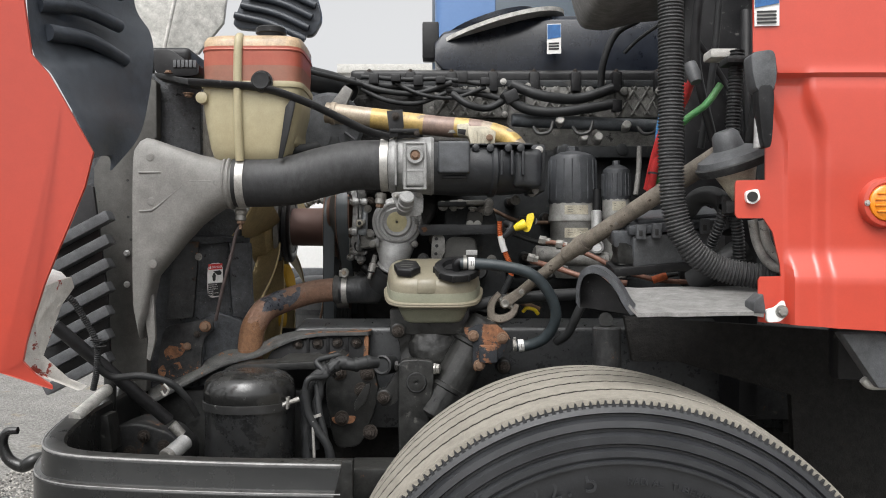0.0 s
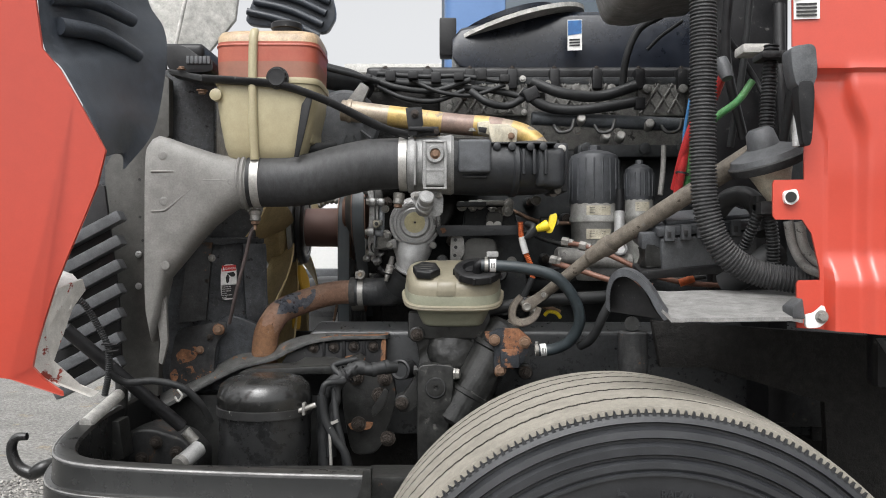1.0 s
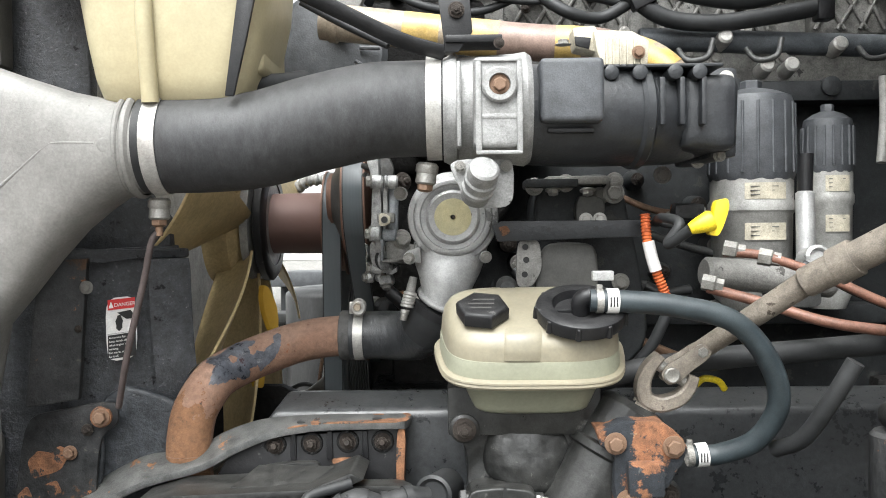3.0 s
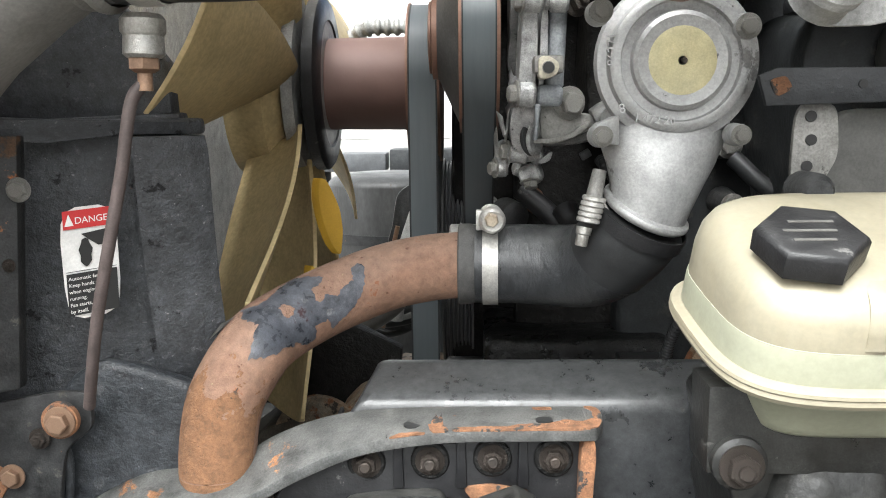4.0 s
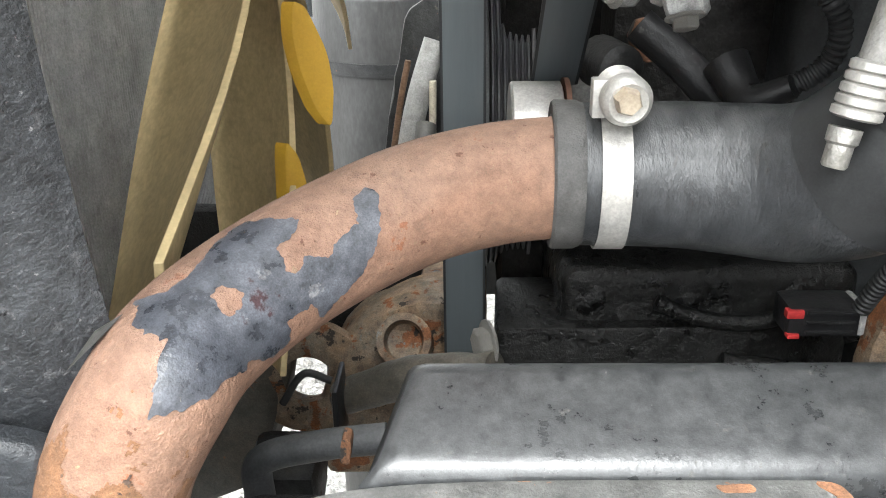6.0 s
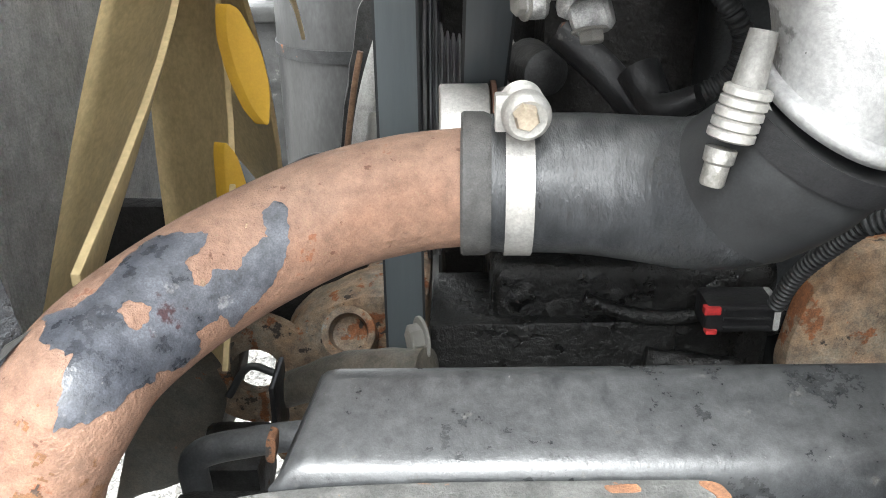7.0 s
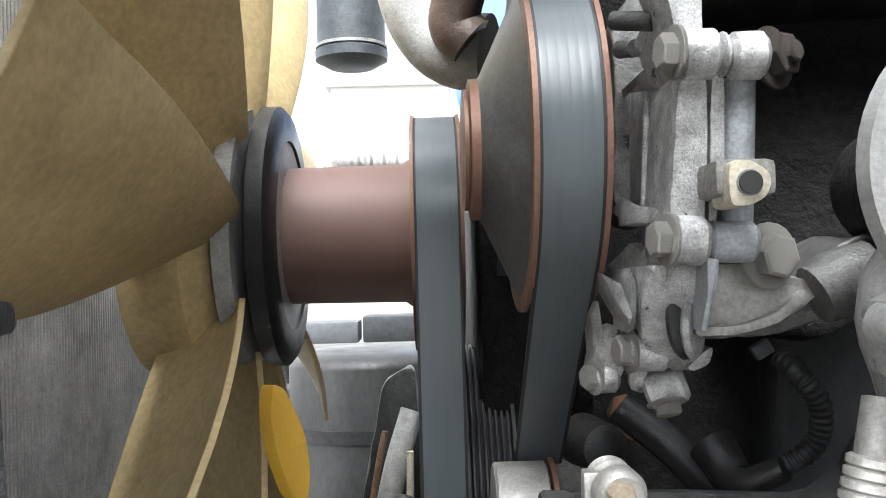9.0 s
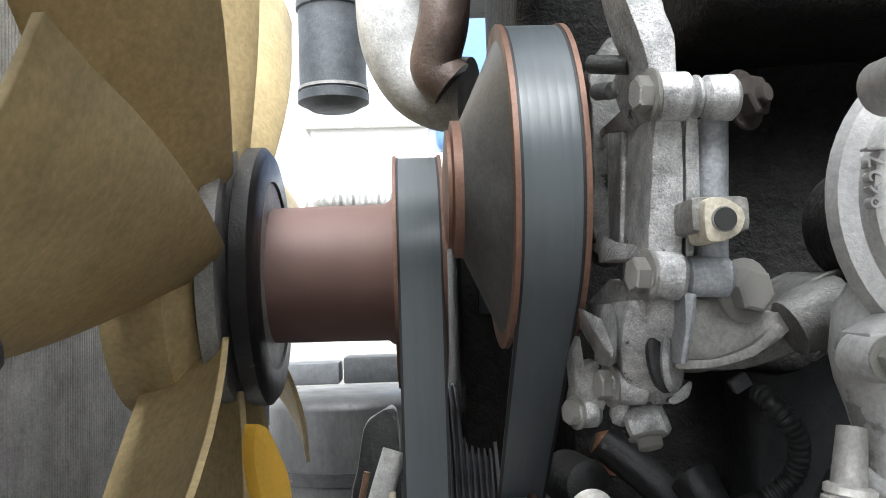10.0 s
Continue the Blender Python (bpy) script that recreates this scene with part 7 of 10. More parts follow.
fanC = V((-0.296, 2.285, 1.259))
bigC = V((-0.2396, 2.090, 1.2925))
big = pulley("drive_pulley", bigC, 0.0797, 0.0333, "large dark conical belt pulley with rusty rims", 0.022)
part("hub", lathe(bigC + V((-0.038, 0, 0)), (-1, 0, 0), [(-0.006, 0.036), (0.002, 0.036), (0.003, 0.031), (0.005, 0.031), (0.006, 0.020)], 48), M_rim, big)
fp = pulley("fan_pulley", fanC, 0.0825, 0.035, "fan drive pulley with rusty rims")
crank = pulley("crank_pulley", V((-0.262, 2.360, 1.045)), 0.122, 0.036, "grooved crank pulley low on the engine", 0, 7)
low = pulley("lower_pulley", V((-0.297, 2.30, 0.80)), 0.09, 0.034, "dark lower belt pulley with rusty rims")
idl = thing("idler_pulley", (-0.25, 2.15, 1.04), "bright steel idler pulley on a cast arm", "pulley", "belt pulleys")
part("roller", lathe((-0.268, 2.152, 1.084), (1, 0, 0), [(0, 0.012), (0, 0.0325), (0.0015, 0.034), (0.030, 0.034), (0.031, 0.032), (0.031, 0.012)], 48), M_steel, idl)
part("rim_edge", lathe((-0.236, 2.152, 1.084), (1, 0, 0), [(0, 0.02), (0, 0.036), (0.003, 0.036), (0.003, 0.02)], 48), M_rim, idl)
part("arm", slab(round_outline([(-0.236, 2.180, 1.142), (-0.220, 2.180, 1.140), (-0.211, 2.170, 1.114), (-0.203, 2.160, 1.098), (-0.210, 2.160, 1.084), (-0.231, 2.170, 1.100), (-0.236, 2.180, 1.116)], 3), 0.03, 0.005), M_aludull, idl, "cast tensioner arm")


def belt(name, pts, x0, width, label, thick=0.0055, ribs=0):
    """A flat belt: a strip of constant width along x that follows points in y and z."""
    path = [V((0, *q)) for q in pts]
    rings = []
    for i, p in enumerate(path):
        t = (path[(i + 1) % len(path)] - path[i - 1]).normalized()
        n = V((0, t.z, -t.y))
        a, b = p + V((x0, 0, 0)), p + V((x0 + width, 0, 0))
        row = [a - n * thick / 2, b - n * thick / 2, b + n * thick / 2]
        rings.append(row + [a + n * thick / 2])
    rings.append(rings[0])
    bm = skin(rings, False)
    bmesh.ops.remove_doubles(bm, verts=bm.verts, dist=1e-6)
    top = max(path, key=lambda q: q.z)
    t = thing(name, (x0 + width / 2, top.y, top.z), label, "belt", "drive belts")
    part("band", bm, M_belt, t)
    for c in (x0, x0 + width):
        cord = []
        for i, p in enumerate(path + path[:1]):
            d = (path[(i + 1) % len(path)] - path[i % len(path) - 1]).normalized()
            n = V((0, d.z, -d.y)) * (thick / 2)
            cord.append([p + n * u + V((c + w, 0, 0)) for u, w in ((0.6, -0.0009), (1.03, -0.0009), (1.03, 0.0009), (0.6, 0.0009))])
        part("edge", skin(cord, False), M_rubber, t, "darker edge strip")
    for k in range(ribs):
        c = x0 + width * (k + 0.5) / ribs
        loops = []
        for i, p in enumerate(path + path[:1]):
            d = (path[(i + 1) % len(path)] - path[i % len(path) - 1]).normalized()
            n = V((0, d.z, -d.y)) * (thick / 2)
            loops.append([p + n * u + V((c + width * v / ribs, 0, 0)) for u, v in ((1.002, -0.44), (1.010, -0.36), (1.010, 0.36), (1.002, 0.44))])
        part("rib", skin(loops, False), M_belt, t)
    return t


def loop_round(circles, n=26):
    """The outer line of a belt round two or three wheels (y, z, r)."""
    pts = []
    for y, z, r in circles:
        pts += [(y + r * math.cos(a), z + r * math.sin(a)) for a in (k * math.tau / 90 for k in range(90))]
    pts = sorted(set((round(a, 5), round(b, 5)) for a, b in pts))

    def half(seq):
        h = []
        for p in seq:
            while len(h) > 1 and (h[-1][0] - h[-2][0]) * (p[1] - h[-2][1]) - (h[-1][1] - h[-2][1]) * (p[0] - h[-2][0]) <= 0:
                h.pop()
            h.append(p)
        return h[:-1]
    return half(pts) + half(pts[::-1])


belt("fan_belt", loop_round([(2.285, 1.259, 0.082), (2.30, 0.80, 0.093)]), -0.3102, 0.0285, "flat black rubber belt on the fan pulley")
belt("drive_belt", loop_round([(2.090, 1.2925, 0.0800), (2.36, 1.045, 0.070)]), -0.2532, 0.0272, "wide ribbed black rubber drive belt", ribs=6)


def fan():
    f = thing("cooling_fan", (-0.44, fanC.y, fanC.z - 0.36), "tan plastic cooling fan on a brown hub", "fan")
    part("hub_drum", lathe((-0.408, fanC.y, fanC.z), (1, 0, 0), [(-0.02, 0.05), (0.0, 0.053), (0.004, 0.050), (0.088, 0.051), (0.092, 0.054), (0.096, 0.054)], 48), M_drum, f, "brown hub drum")
    part("hub_plate", lathe((-0.428, fanC.y, fanC.z), (1, 0, 0), [(-0.014, 0.06), (-0.012, 0.093), (0.0, 0.093), (0.002, 0.06)], 64), M_pipegrey, f, "grey hub plate")
    part("hub_ring", lathe((-0.420, fanC.y, fanC.z), (1, 0, 0), [(0.0, 0.062), (0.0, 0.090), (0.002, 0.095), (0.013, 0.095), (0.017, 0.090), (0.018, 0.070), (0.008, 0.066)], 64), M_plastic, f, "black ring round the hub")
    part("ring_face", lathe((-0.409, fanC.y, fanC.z), (1, 0, 0), [(0.0, 0.05), (0.002, 0.069), (0.005, 0.069), (0.006, 0.05)], 48), M_pipegrey, f)
    shared = None
    n = 9
    for k in range(n):
        if shared is None:
            bm = bmesh.new()
            grid = []
            for i in range(9):
                t = i / 8
                r = 0.085 + 0.285 * t
                pitch = radians(62 - 26 * t)
                chord = 0.085 + 0.055 * math.sin(min(1.0, t * 1.15) * math.pi * 0.6)
                row = []
                for j in range(9):
                    s = j / 8 - 0.5
                    u = s * chord
                    camber = 0.012 * (1 - 4 * s * s)
                    row.append(bm.verts.new(V((u * math.sin(pitch) * 0.80 + camber, u * math.cos(pitch) + 0.03 * t * t, r - 0.012 * (2 * s) ** 2 * t))))
                grid.append(row)
            for a, b in zip(grid, grid[1:]):
                for j in range(8):
                    bm.faces.new((a[j], a[j + 1], b[j + 1], b[j]))
            bmesh.ops.recalc_face_normals(bm, faces=bm.faces)
            thicken(bm, (0.0045, 0, 0))
            soften(bm, 0.0018, 3, 50)
            shared = finish("blade", bm, M_fan)
        ob = new("blade", shared)
        ob.parent = f
        ob.matrix_basis = Matrix.Translation(V((-0.456, fanC.y, fanC.z)) - f.location) @ Matrix.Rotation(math.tau * (k + 0.30) / n, 4, "X")
    part("blade_root_ring", lathe((-0.50, fanC.y, fanC.z), (1, 0, 0), [(0, 0.07), (0.0, 0.098), (0.040, 0.098), (0.056, 0.082)], 64), M_fan, f)
    part("yellow_mark", slab(round_outline([(-0.404, 2.200, 1.162), (-0.396, 2.200, 1.158), (-0.384, 2.200, 1.130), (-0.381, 2.200, 1.106), (-0.384, 2.200, 1.078), (-0.394, 2.200, 1.092), (-0.402, 2.200, 1.116), (-0.406, 2.200, 1.140)], 4), (-0.008, 0.003, 0), 0.0015), M_fantip, f, "yellow balance tab")
    part("yellow_mark", slab(round_outline([(-0.417, 2.200, 1.072), (-0.408, 2.200, 1.060), (-0.403, 2.200, 1.035), (-0.406, 2.200, 0.998), (-0.420, 2.200, 0.999)], 4), (-0.008, 0.003, 0), 0.0015), M_fantip, f)


fan()


# ---- lower coolant hose and rusty tube ----
TUBE = [(-0.253, 2.008, 1.104), (-0.283, 2.004, 1.102), (-0.317, 1.995, 1.096), (-0.352, 1.975, 1.0855), (-0.379, 1.952, 1.0755), (-0.398, 1.927, 1.066), (-0.407, 1.908, 1.056), (-0.422, 1.899, 1.029), (-0.428, 1.894, 0.999), (-0.429, 1.892, 0.964), (-0.424, 1.892, 0.902)]


def lower_tube():
    t = thing("coolant_tube", TUBE[4], "rust-coloured steel coolant tube with flaking black paint", "coolant tube")
    r = 0.0272
    part("tube", tube(TUBE, r, 40, 14), M_tube, t)
    path = smooth_path(TUBE, 14)
    fr = frames_along(path)
    # the flaked paint: a thin shell on the tube, with a ragged outline in length and girth
    cum = [0.0]
    for a, b in zip(path, path[1:]):
        cum.append(cum[-1] + (b - a).length)

    def on_tube(s, g, lift):
        i = max(j for j in range(len(cum) - 1) if cum[j] <= s)
        k = (s - cum[i]) / (cum[i + 1] - cum[i])
        p = path[i].lerp(path[i + 1], k)
        tan = (path[i + 1] - path[i]).normalized()
        side = V((0, -1, 0))
        side = (side - tan * side.dot(tan)).normalized()
        upw = tan.cross(side)
        if upw.z < 0:
            upw = -upw
        a = g / r
        return p + (side * math.cos(a) + upw * math.sin(a)) * (r + lift)
    inside_poly = lambda q, poly: sum(((a[1] > q[1]) != (b[1] > q[1])) and q[0] < (b[0] - a[0]) * (q[1] - a[1]) / (b[1] - a[1]) + a[0] for a, b in zip(poly, poly[1:] + poly[:1])) % 2 == 1
    main = [(0.090, 0.023), (0.0865, 0.018), (0.094, 0.004), (0.109, -0.009), (0.127, -0.016), (0.133, -0.020), (0.137, -0.010), (0.152, -0.009), (0.153, -0.021), (0.165, -0.0215), (0.177, -0.015),
            (0.188, -0.021), (0.198, -0.017), (0.205, -0.002), (0.1985, 0.003), (0.194, 0.0065), (0.194, 0.019), (0.186, 0.035), (0.1815, 0.026), (0.172, 0.027), (0.150, 0.037), (0.139, 0.039), (0.122, 0.023),
            (0.130, 0.018), (0.137, 0.018), (0.141, 0.007), (0.138, 0.005), (0.130, 0.009), (0.121, 0.004), (0.114, 0.008), (0.102, 0.011), (0.097, 0.022)]
    isle = [(0.172, 0.015), (0.166, 0.016), (0.162, 0.009), (0.169, 0.005), (0.175, 0.005)]
    bm = bmesh.new()
    ns, ng = 190, 104
    made = {}

    def vert(i, j):
        if (i, j) not in made:
            s, g = 0.082 + 0.128 * i / ns, -0.026 + 0.070 * j / ng
            made[i, j] = bm.verts.new(on_tube(s, g, 0.00035))
        return made[i, j]
    for i in range(ns):
        for j in range(ng):
            s, g = 0.082 + 0.128 * (i + 0.5) / ns, -0.026 + 0.070 * (j + 0.5) / ng
            w = noise.noise_vector(V((s * 260, g * 260, 0.3))) * 0.0016 + noise.noise_vector(V((s * 900, g * 900, 0.7))) * 0.0008
            q = (s + w.x, g + w.y)
            if inside_poly(q, main) and not inside_poly(q, isle):
                bm.faces.new((vert(i, j), vert(i + 1, j), vert(i + 1, j + 1), vert(i, j + 1)))
    rim = [v for v in bm.verts if any(len(e.link_faces) == 1 for e in v.link_edges)]
    for turn in range(3):
        moved = {v: sum((e.other_vert(v).co for e in v.link_edges if len(e.link_faces) == 1), V()) / max(1, sum(len(e.link_faces) == 1 for e in v.link_edges)) for v in rim}
        for v, p in moved.items():
            v.co = v.co.lerp(p, 0.5)
    bmesh.ops.recalc_face_normals(bm, faces=bm.faces)
    part("flaking_paint", bm, M_flake, t, "flaking black paint patch")
    # pitted rust towards the lower end, thinning out upwards in ragged patches
    bm = bmesh.new()
    made.clear()
    ns, ng = 170, 80

    def spot(i, j):
        if (i, j) not in made:
            made[i, j] = bm.verts.new(on_tube(0.195 + 0.150 * i / ns, -0.036 + 0.072 * j / ng, 0.00025))
        return made[i, j]
    for i in range(ns):
        for j in range(ng):
            s, g = 0.195 + 0.150 * (i + 0.5) / ns, -0.036 + 0.072 * (j + 0.5) / ng
            q = V((s, g, 0.0))
            n1 = noise.noise(q * 70) + 0.6 * noise.noise(q * 210) + 0.35 * noise.noise(q * 560)
            if n1 > 1.15 - (s - 0.195) / 0.150 * 5.2:
                bm.faces.new((spot(i, j), spot(i + 1, j), spot(i + 1, j + 1), spot(i, j + 1)))
    bmesh.ops.recalc_face_normals(bm, faces=bm.faces)
    part("rust_scale", bm, M_scale, t, "pitted orange rust on the lower end")
    part("paint_curl", slab([on_tube(0.190, 0.033, 0.0), on_tube(0.197, 0.031, 0.0015), on_tube(0.208, 0.036, 0.004), on_tube(0.196, 0.037, 0.003)], 0.001, 0.0), M_panel, t)


lower_tube()


def lower_hose():
    h = thing("lower_hose", (-0.200, 2.010, 1.104), "black moulded rubber coolant hose with worm-drive clamps", "hose")
    a = [(-0.256, 2.012, 1.104), (-0.230, 2.012, 1.104), (-0.200, 2.010, 1.104), (-0.176, 2.003, 1.104), (-0.155, 1.988, 1.107), (-0.141, 1.968, 1.118), (-0.1300, 1.9545, 1.1335), (-0.1215, 1.9475, 1.149)]
    part("hose", tube(a[:7], (0.0318, 0.0344), 48, 12), M_lowhose, h)
    part("elbow", tube(a[5:], (0.0348, 0.0350), 48, 12), M_rubber, h, "oily black elbow of the hose")
    # soft wrinkles where the hose bends
    for k, (wx, wy, wz) in enumerate(((-0.186, 2.006, 1.104), (-0.177, 2.0015, 1.1045), (-0.169, 1.9965, 1.105))):
        fold = [(wx + 0.003 * math.sin(g * 0.9) + 0.006 * (1 - math.cos(g)), wy - 0.0342 * math.cos(g) + 0.0022, wz + 0.0342 * math.sin(g)) for g in (radians(-35 + 17 * i + 6 * k) for i in range(5))]
        part("wrinkle", tube(fold, (0.0012, 0.0006), 8, 4), M_lowhose, h)
    p = V((-0.231, 2.012, 1.104))
    d = (V(a[2]) - V(a[0])).normalized()
    part("hose_end", lathe(V(a[0]) - d * 0.001, d, [(0.0, 0.0272), (0.0, 0.0325), (0.0012, 0.0335), (0.0105, 0.0333), (0.0135, 0.0320)], 48, False), M_hoselip, h, "worn grey hose end")
    cl = part("clamp", band(p, d, 0.0328, 0.0125, 0.0010), M_steel, h, "bright worm-drive clamp")
    s = V((-0.231, 1.985, 1.145))
    part("screw_housing", lathe(s + V((0, 0.014, 0.0)), (0.05, -1, -0.08), [(-0.004, 0.0080), (-0.002, 0.0098), (0.0005, 0.0080), (0.003, 0.0080), (0.005, 0.0100), (0.0075, 0.0082), (0.010, 0.0082), (0.012, 0.0104), (0.0165, 0.0106), (0.019, 0.0098), (0.0205, 0.0080), (0.0200, 0.0062)], 32), M_steel, cl, "ringed worm-screw housing")
    part("screw_head", lathe(s + V((0, -0.008, 0.0)), (0.05, -1, -0.08), [(-0.004, 0.0056), (0.003, 0.0056), (0.005, 0.0046), (0.0046, 0.002)], 6), M_gold, cl, "brassy hexagon screw head")
    part("strap_tail", box(s + V((-0.012, 0.004, -0.010)), s + V((-0.003, 0.012, 0.006)), 0.001), M_steel, cl)
    # clamp on the pump neck with an upright screw
    nk = V((-0.118, 1.945, 1.156)) + V((0.0, 0.0, 0.001))
    ring = part("clamp", band(nk + V((-0.0050, 0.0040, -0.0115)), (-0.38, 0.30, -0.87), 0.0354, 0.011, 0.0012), M_plastic, h, "black clamp band on the pump neck")
    part("neck_bead", lathe(nk + V((0.001, -0.001, 0.003)), (-0.38, 0.30, -0.87), [(0, 0.0292), (0.0015, 0.0330), (0.003, 0.0338), (0.005, 0.0338), (0.0065, 0.0328), (0.008, 0.0312)], 48, False), M_alu, h)
    q = V((-0.1625, 1.930, 1.152))
    for i in range(5):
        part("screw_thread", lathe(q + V((0.0035 - 0.0010 * i, 0, 0.012 - 0.0038 * i)), (0.2, 0.05, 1), [(-0.0002, 0.0074), (0.0006, 0.0086), (0.0030, 0.0086), (0.0038, 0.0074)], 20), M_steel, ring)
    part("screw_head", lathe(q + V((-0.0035, 0, -0.0105)), (-0.2, -0.1, -1), [(-0.004, 0.0058), (0.001, 0.0056), (0.002, 0.0046), (0.009, 0.0046), (0.010, 0.004)], 12), M_bolt, ring)
    tail = part("band_tail", slab([(-0.154, 1.935, 1.163), (-0.151, 1.935, 1.164), (-0.144, 1.935, 1.152), (-0.146, 1.935, 1.144), (-0.151, 1.935, 1.148)], 0.001, 0.0), M_steel, ring, "slotted band end")
    for k in range(4):
        part("slot", slab([V(p) + V((0.004 * k, -0.0004, -0.0052 * k)) for p in ((-0.153, 1.934, 1.161), (-0.151, 1.934, 1.159), (-0.151, 1.934, 1.158), (-0.153, 1.934, 1.159))], 0.0003, 0.0), M_ink, tail)
    part("screw_stem", rod(q + V((0.003, 0, 0.012)), q + V((0.008, 0.004, 0.034)), 0.0062, 0.005), M_aludull, ring)


lower_hose()


# ---- chassis in front of and under the engine ----
def round_outline_2d(pts):
    """A softer closed outline of (x, share) pairs."""
    return [(p.x, p.y) for p in round_outline([(a, b, 0.0) for a, b in pts], 3)]


def front_frame():
    f = thing("frame_rail", (-0.2, 1.95, 0.9), "black chassis rail with bolted front extension", "chassis frame")
    section = [(1.905, 0.80), (1.905, 1.014), (1.9062, 1.0195), (1.9095, 1.0238), (1.915, 1.0268), (1.922, 1.0292), (1.946, 1.0392), (1.952, 1.0402), (1.957, 1.0385), (1.957, 0.80)]
    heart = V((0, 1.931, 1.005))
    rings = []
    for dx, shrink in ((0.0, 0.86), (0.0012, 0.93), (0.004, 0.98), (0.009, 1.0), (0.25, 1.0), (0.60, 1.0), (1.94, 1.0)):
        rings.append([V((dx - 0.338 + (0.018 * min(1.0, max(0.0, (z - 1.012) / 0.028)) if dx < 0.2 else 0.0), heart.y + (y - heart.y) * shrink, z if z < 0.9 else heart.z + (z - heart.z) * shrink)) for y, z in section])
    part("rail", rough_up(skin(rings), 0.0008, 0.03), M_rail, f, "grey painted rounded rail")
    front = [(-0.625, 1.800, 0.875), (-0.585, 1.815, 0.897), (-0.528, 1.830, 0.928), (-0.470, 1.840, 0.956), (-0.405, 1.852, 0.972), (-0.368, 1.858, 0.990), (-0.329, 1.862, 1.006), (-0.299, 1.862, 1.013), (-0.261, 1.862, 1.0175), (-0.215, 1.862, 1.0185), (-0.168, 1.862, 1.019)]
    back = [(-0.646, 1.860, 0.892), (-0.604, 1.875, 0.914), (-0.544, 1.885, 0.947), (-0.483, 1.890, 0.975), (-0.425, 1.896, 0.980), (-0.393, 1.900, 0.998), (-0.362, 1.903, 1.010), (-0.329, 1.9035, 1.017), (-0.279, 1.9035, 1.0200), (-0.220, 1.9035, 1.0205), (-0.163, 1.9035, 1.0205)]
    fc, bc = smooth_path(front, 5), smooth_path(back, 5)
    rings = [[a, b, b + V((0, 0, -0.009)), a + V((0, 0.0, -0.009))] for a, b in zip(fc, bc)]
    part("curved_flange", soften(skin(rings), 0.002, 2, 50), M_flange, f, "grey flange with orange rust along the edge")
    part("flange_tip", slab(round_outline([(-0.170, 1.9035, 1.0205), (-0.162, 1.902, 1.0203), (-0.1565, 1.893, 1.0200), (-0.1575, 1.876, 1.0195), (-0.163, 1.864, 1.0190), (-0.170, 1.862, 1.0190)], 3), (0, 0, -0.009), 0.0015), M_flange, f)

    def on_flange(x, across):
        """A point on the flange: its place along x and the share from the front edge to the back edge."""
        i = max((k for k in range(len(fc) - 1) if fc[k].x <= x), default=0)
        k = min(1.0, max(0.0, (x - fc[i].x) / (fc[i + 1].x - fc[i].x)))
        p = fc[i].lerp(fc[i + 1], k).lerp(bc[i].lerp(bc[i + 1], k), across)
        return V((x, p.y, p.z + 0.0006))
    for p in ((-0.288, 1.876, 1.0165), (-0.1975, 1.877, 1.0195)):
        part("flange_hole", lathe(p, (0, 0, 1), [(-0.008, 0.0060), (0.0006, 0.0060), (0.0006, 0.0035)], 18), M_ink, f)
    part("cut_line", slab([on_flange(-0.305, 0.02), on_flange(-0.3042, 0.02), on_flange(-0.3042, 0.98), on_flange(-0.305, 0.98)], (0, 0, -0.0006), 0.0), M_ink, f)
    for outline in ([(-0.279, 0.98), (-0.270, 0.98), (-0.268, 0.6), (-0.266, 0.2), (-0.262, 0.0), (-0.275, 0.0), (-0.277, 0.3), (-0.280, 0.6)],
                    [(-0.262, 0.0), (-0.258, 0.10), (-0.240, 0.12), (-0.225, 0.10), (-0.212, 0.22), (-0.196, 0.20), (-0.184, 0.38), (-0.172, 0.30), (-0.163, 0.45), (-0.158, 0.40), (-0.161, 0.12), (-0.168, 0.0), (-0.215, 0.0)],
                    [(-0.169, 0.95), (-0.160, 0.92), (-0.157, 0.70), (-0.159, 0.42), (-0.164, 0.5), (-0.163, 0.75)],
                    [(-0.205, 0.90), (-0.192, 0.92), (-0.190, 0.82), (-0.202, 0.80)],
                    [(-0.304, 0.0), (-0.296, 0.10), (-0.283, 0.06), (-0.277, 0.0), (-0.290, 0.0)],
                    [(-0.398, 0.42), (-0.385, 0.47), (-0.368, 0.40), (-0.362, 0.30), (-0.376, 0.28), (-0.392, 0.30)],
                    [(-0.345, 0.66), (-0.338, 0.74), (-0.329, 0.70), (-0.331, 0.58), (-0.341, 0.56)]):
        part("rust_scale", rough_up(slab([on_flange(*q) for q in round_outline_2d(outline)], (0, 0, -0.0014), 0.0), 0.0006, 0.004), M_rust, f, "flaking orange rust")
    part("end_plate", rough_up(slab(round_outline([(-0.173, 1.866, 1.010), (-0.163, 1.866, 1.010), (-0.164, 1.868, 0.960), (-0.167, 1.870, 0.917), (-0.174, 1.870, 0.917), (-0.175, 1.868, 0.968)], 3), 0.02, 0.002), 0.0012, 0.02), M_rust, f, "rusted end of the extension")
    part("web_plate", slab([(-0.339, 1.878, 0.997), (-0.172, 1.878, 1.0085), (-0.170, 1.878, 0.870), (-0.302, 1.876, 0.869), (-0.413, 1.870, 0.915), (-0.378, 1.872, 0.974)], 0.010, 0.002), M_plastic, f)
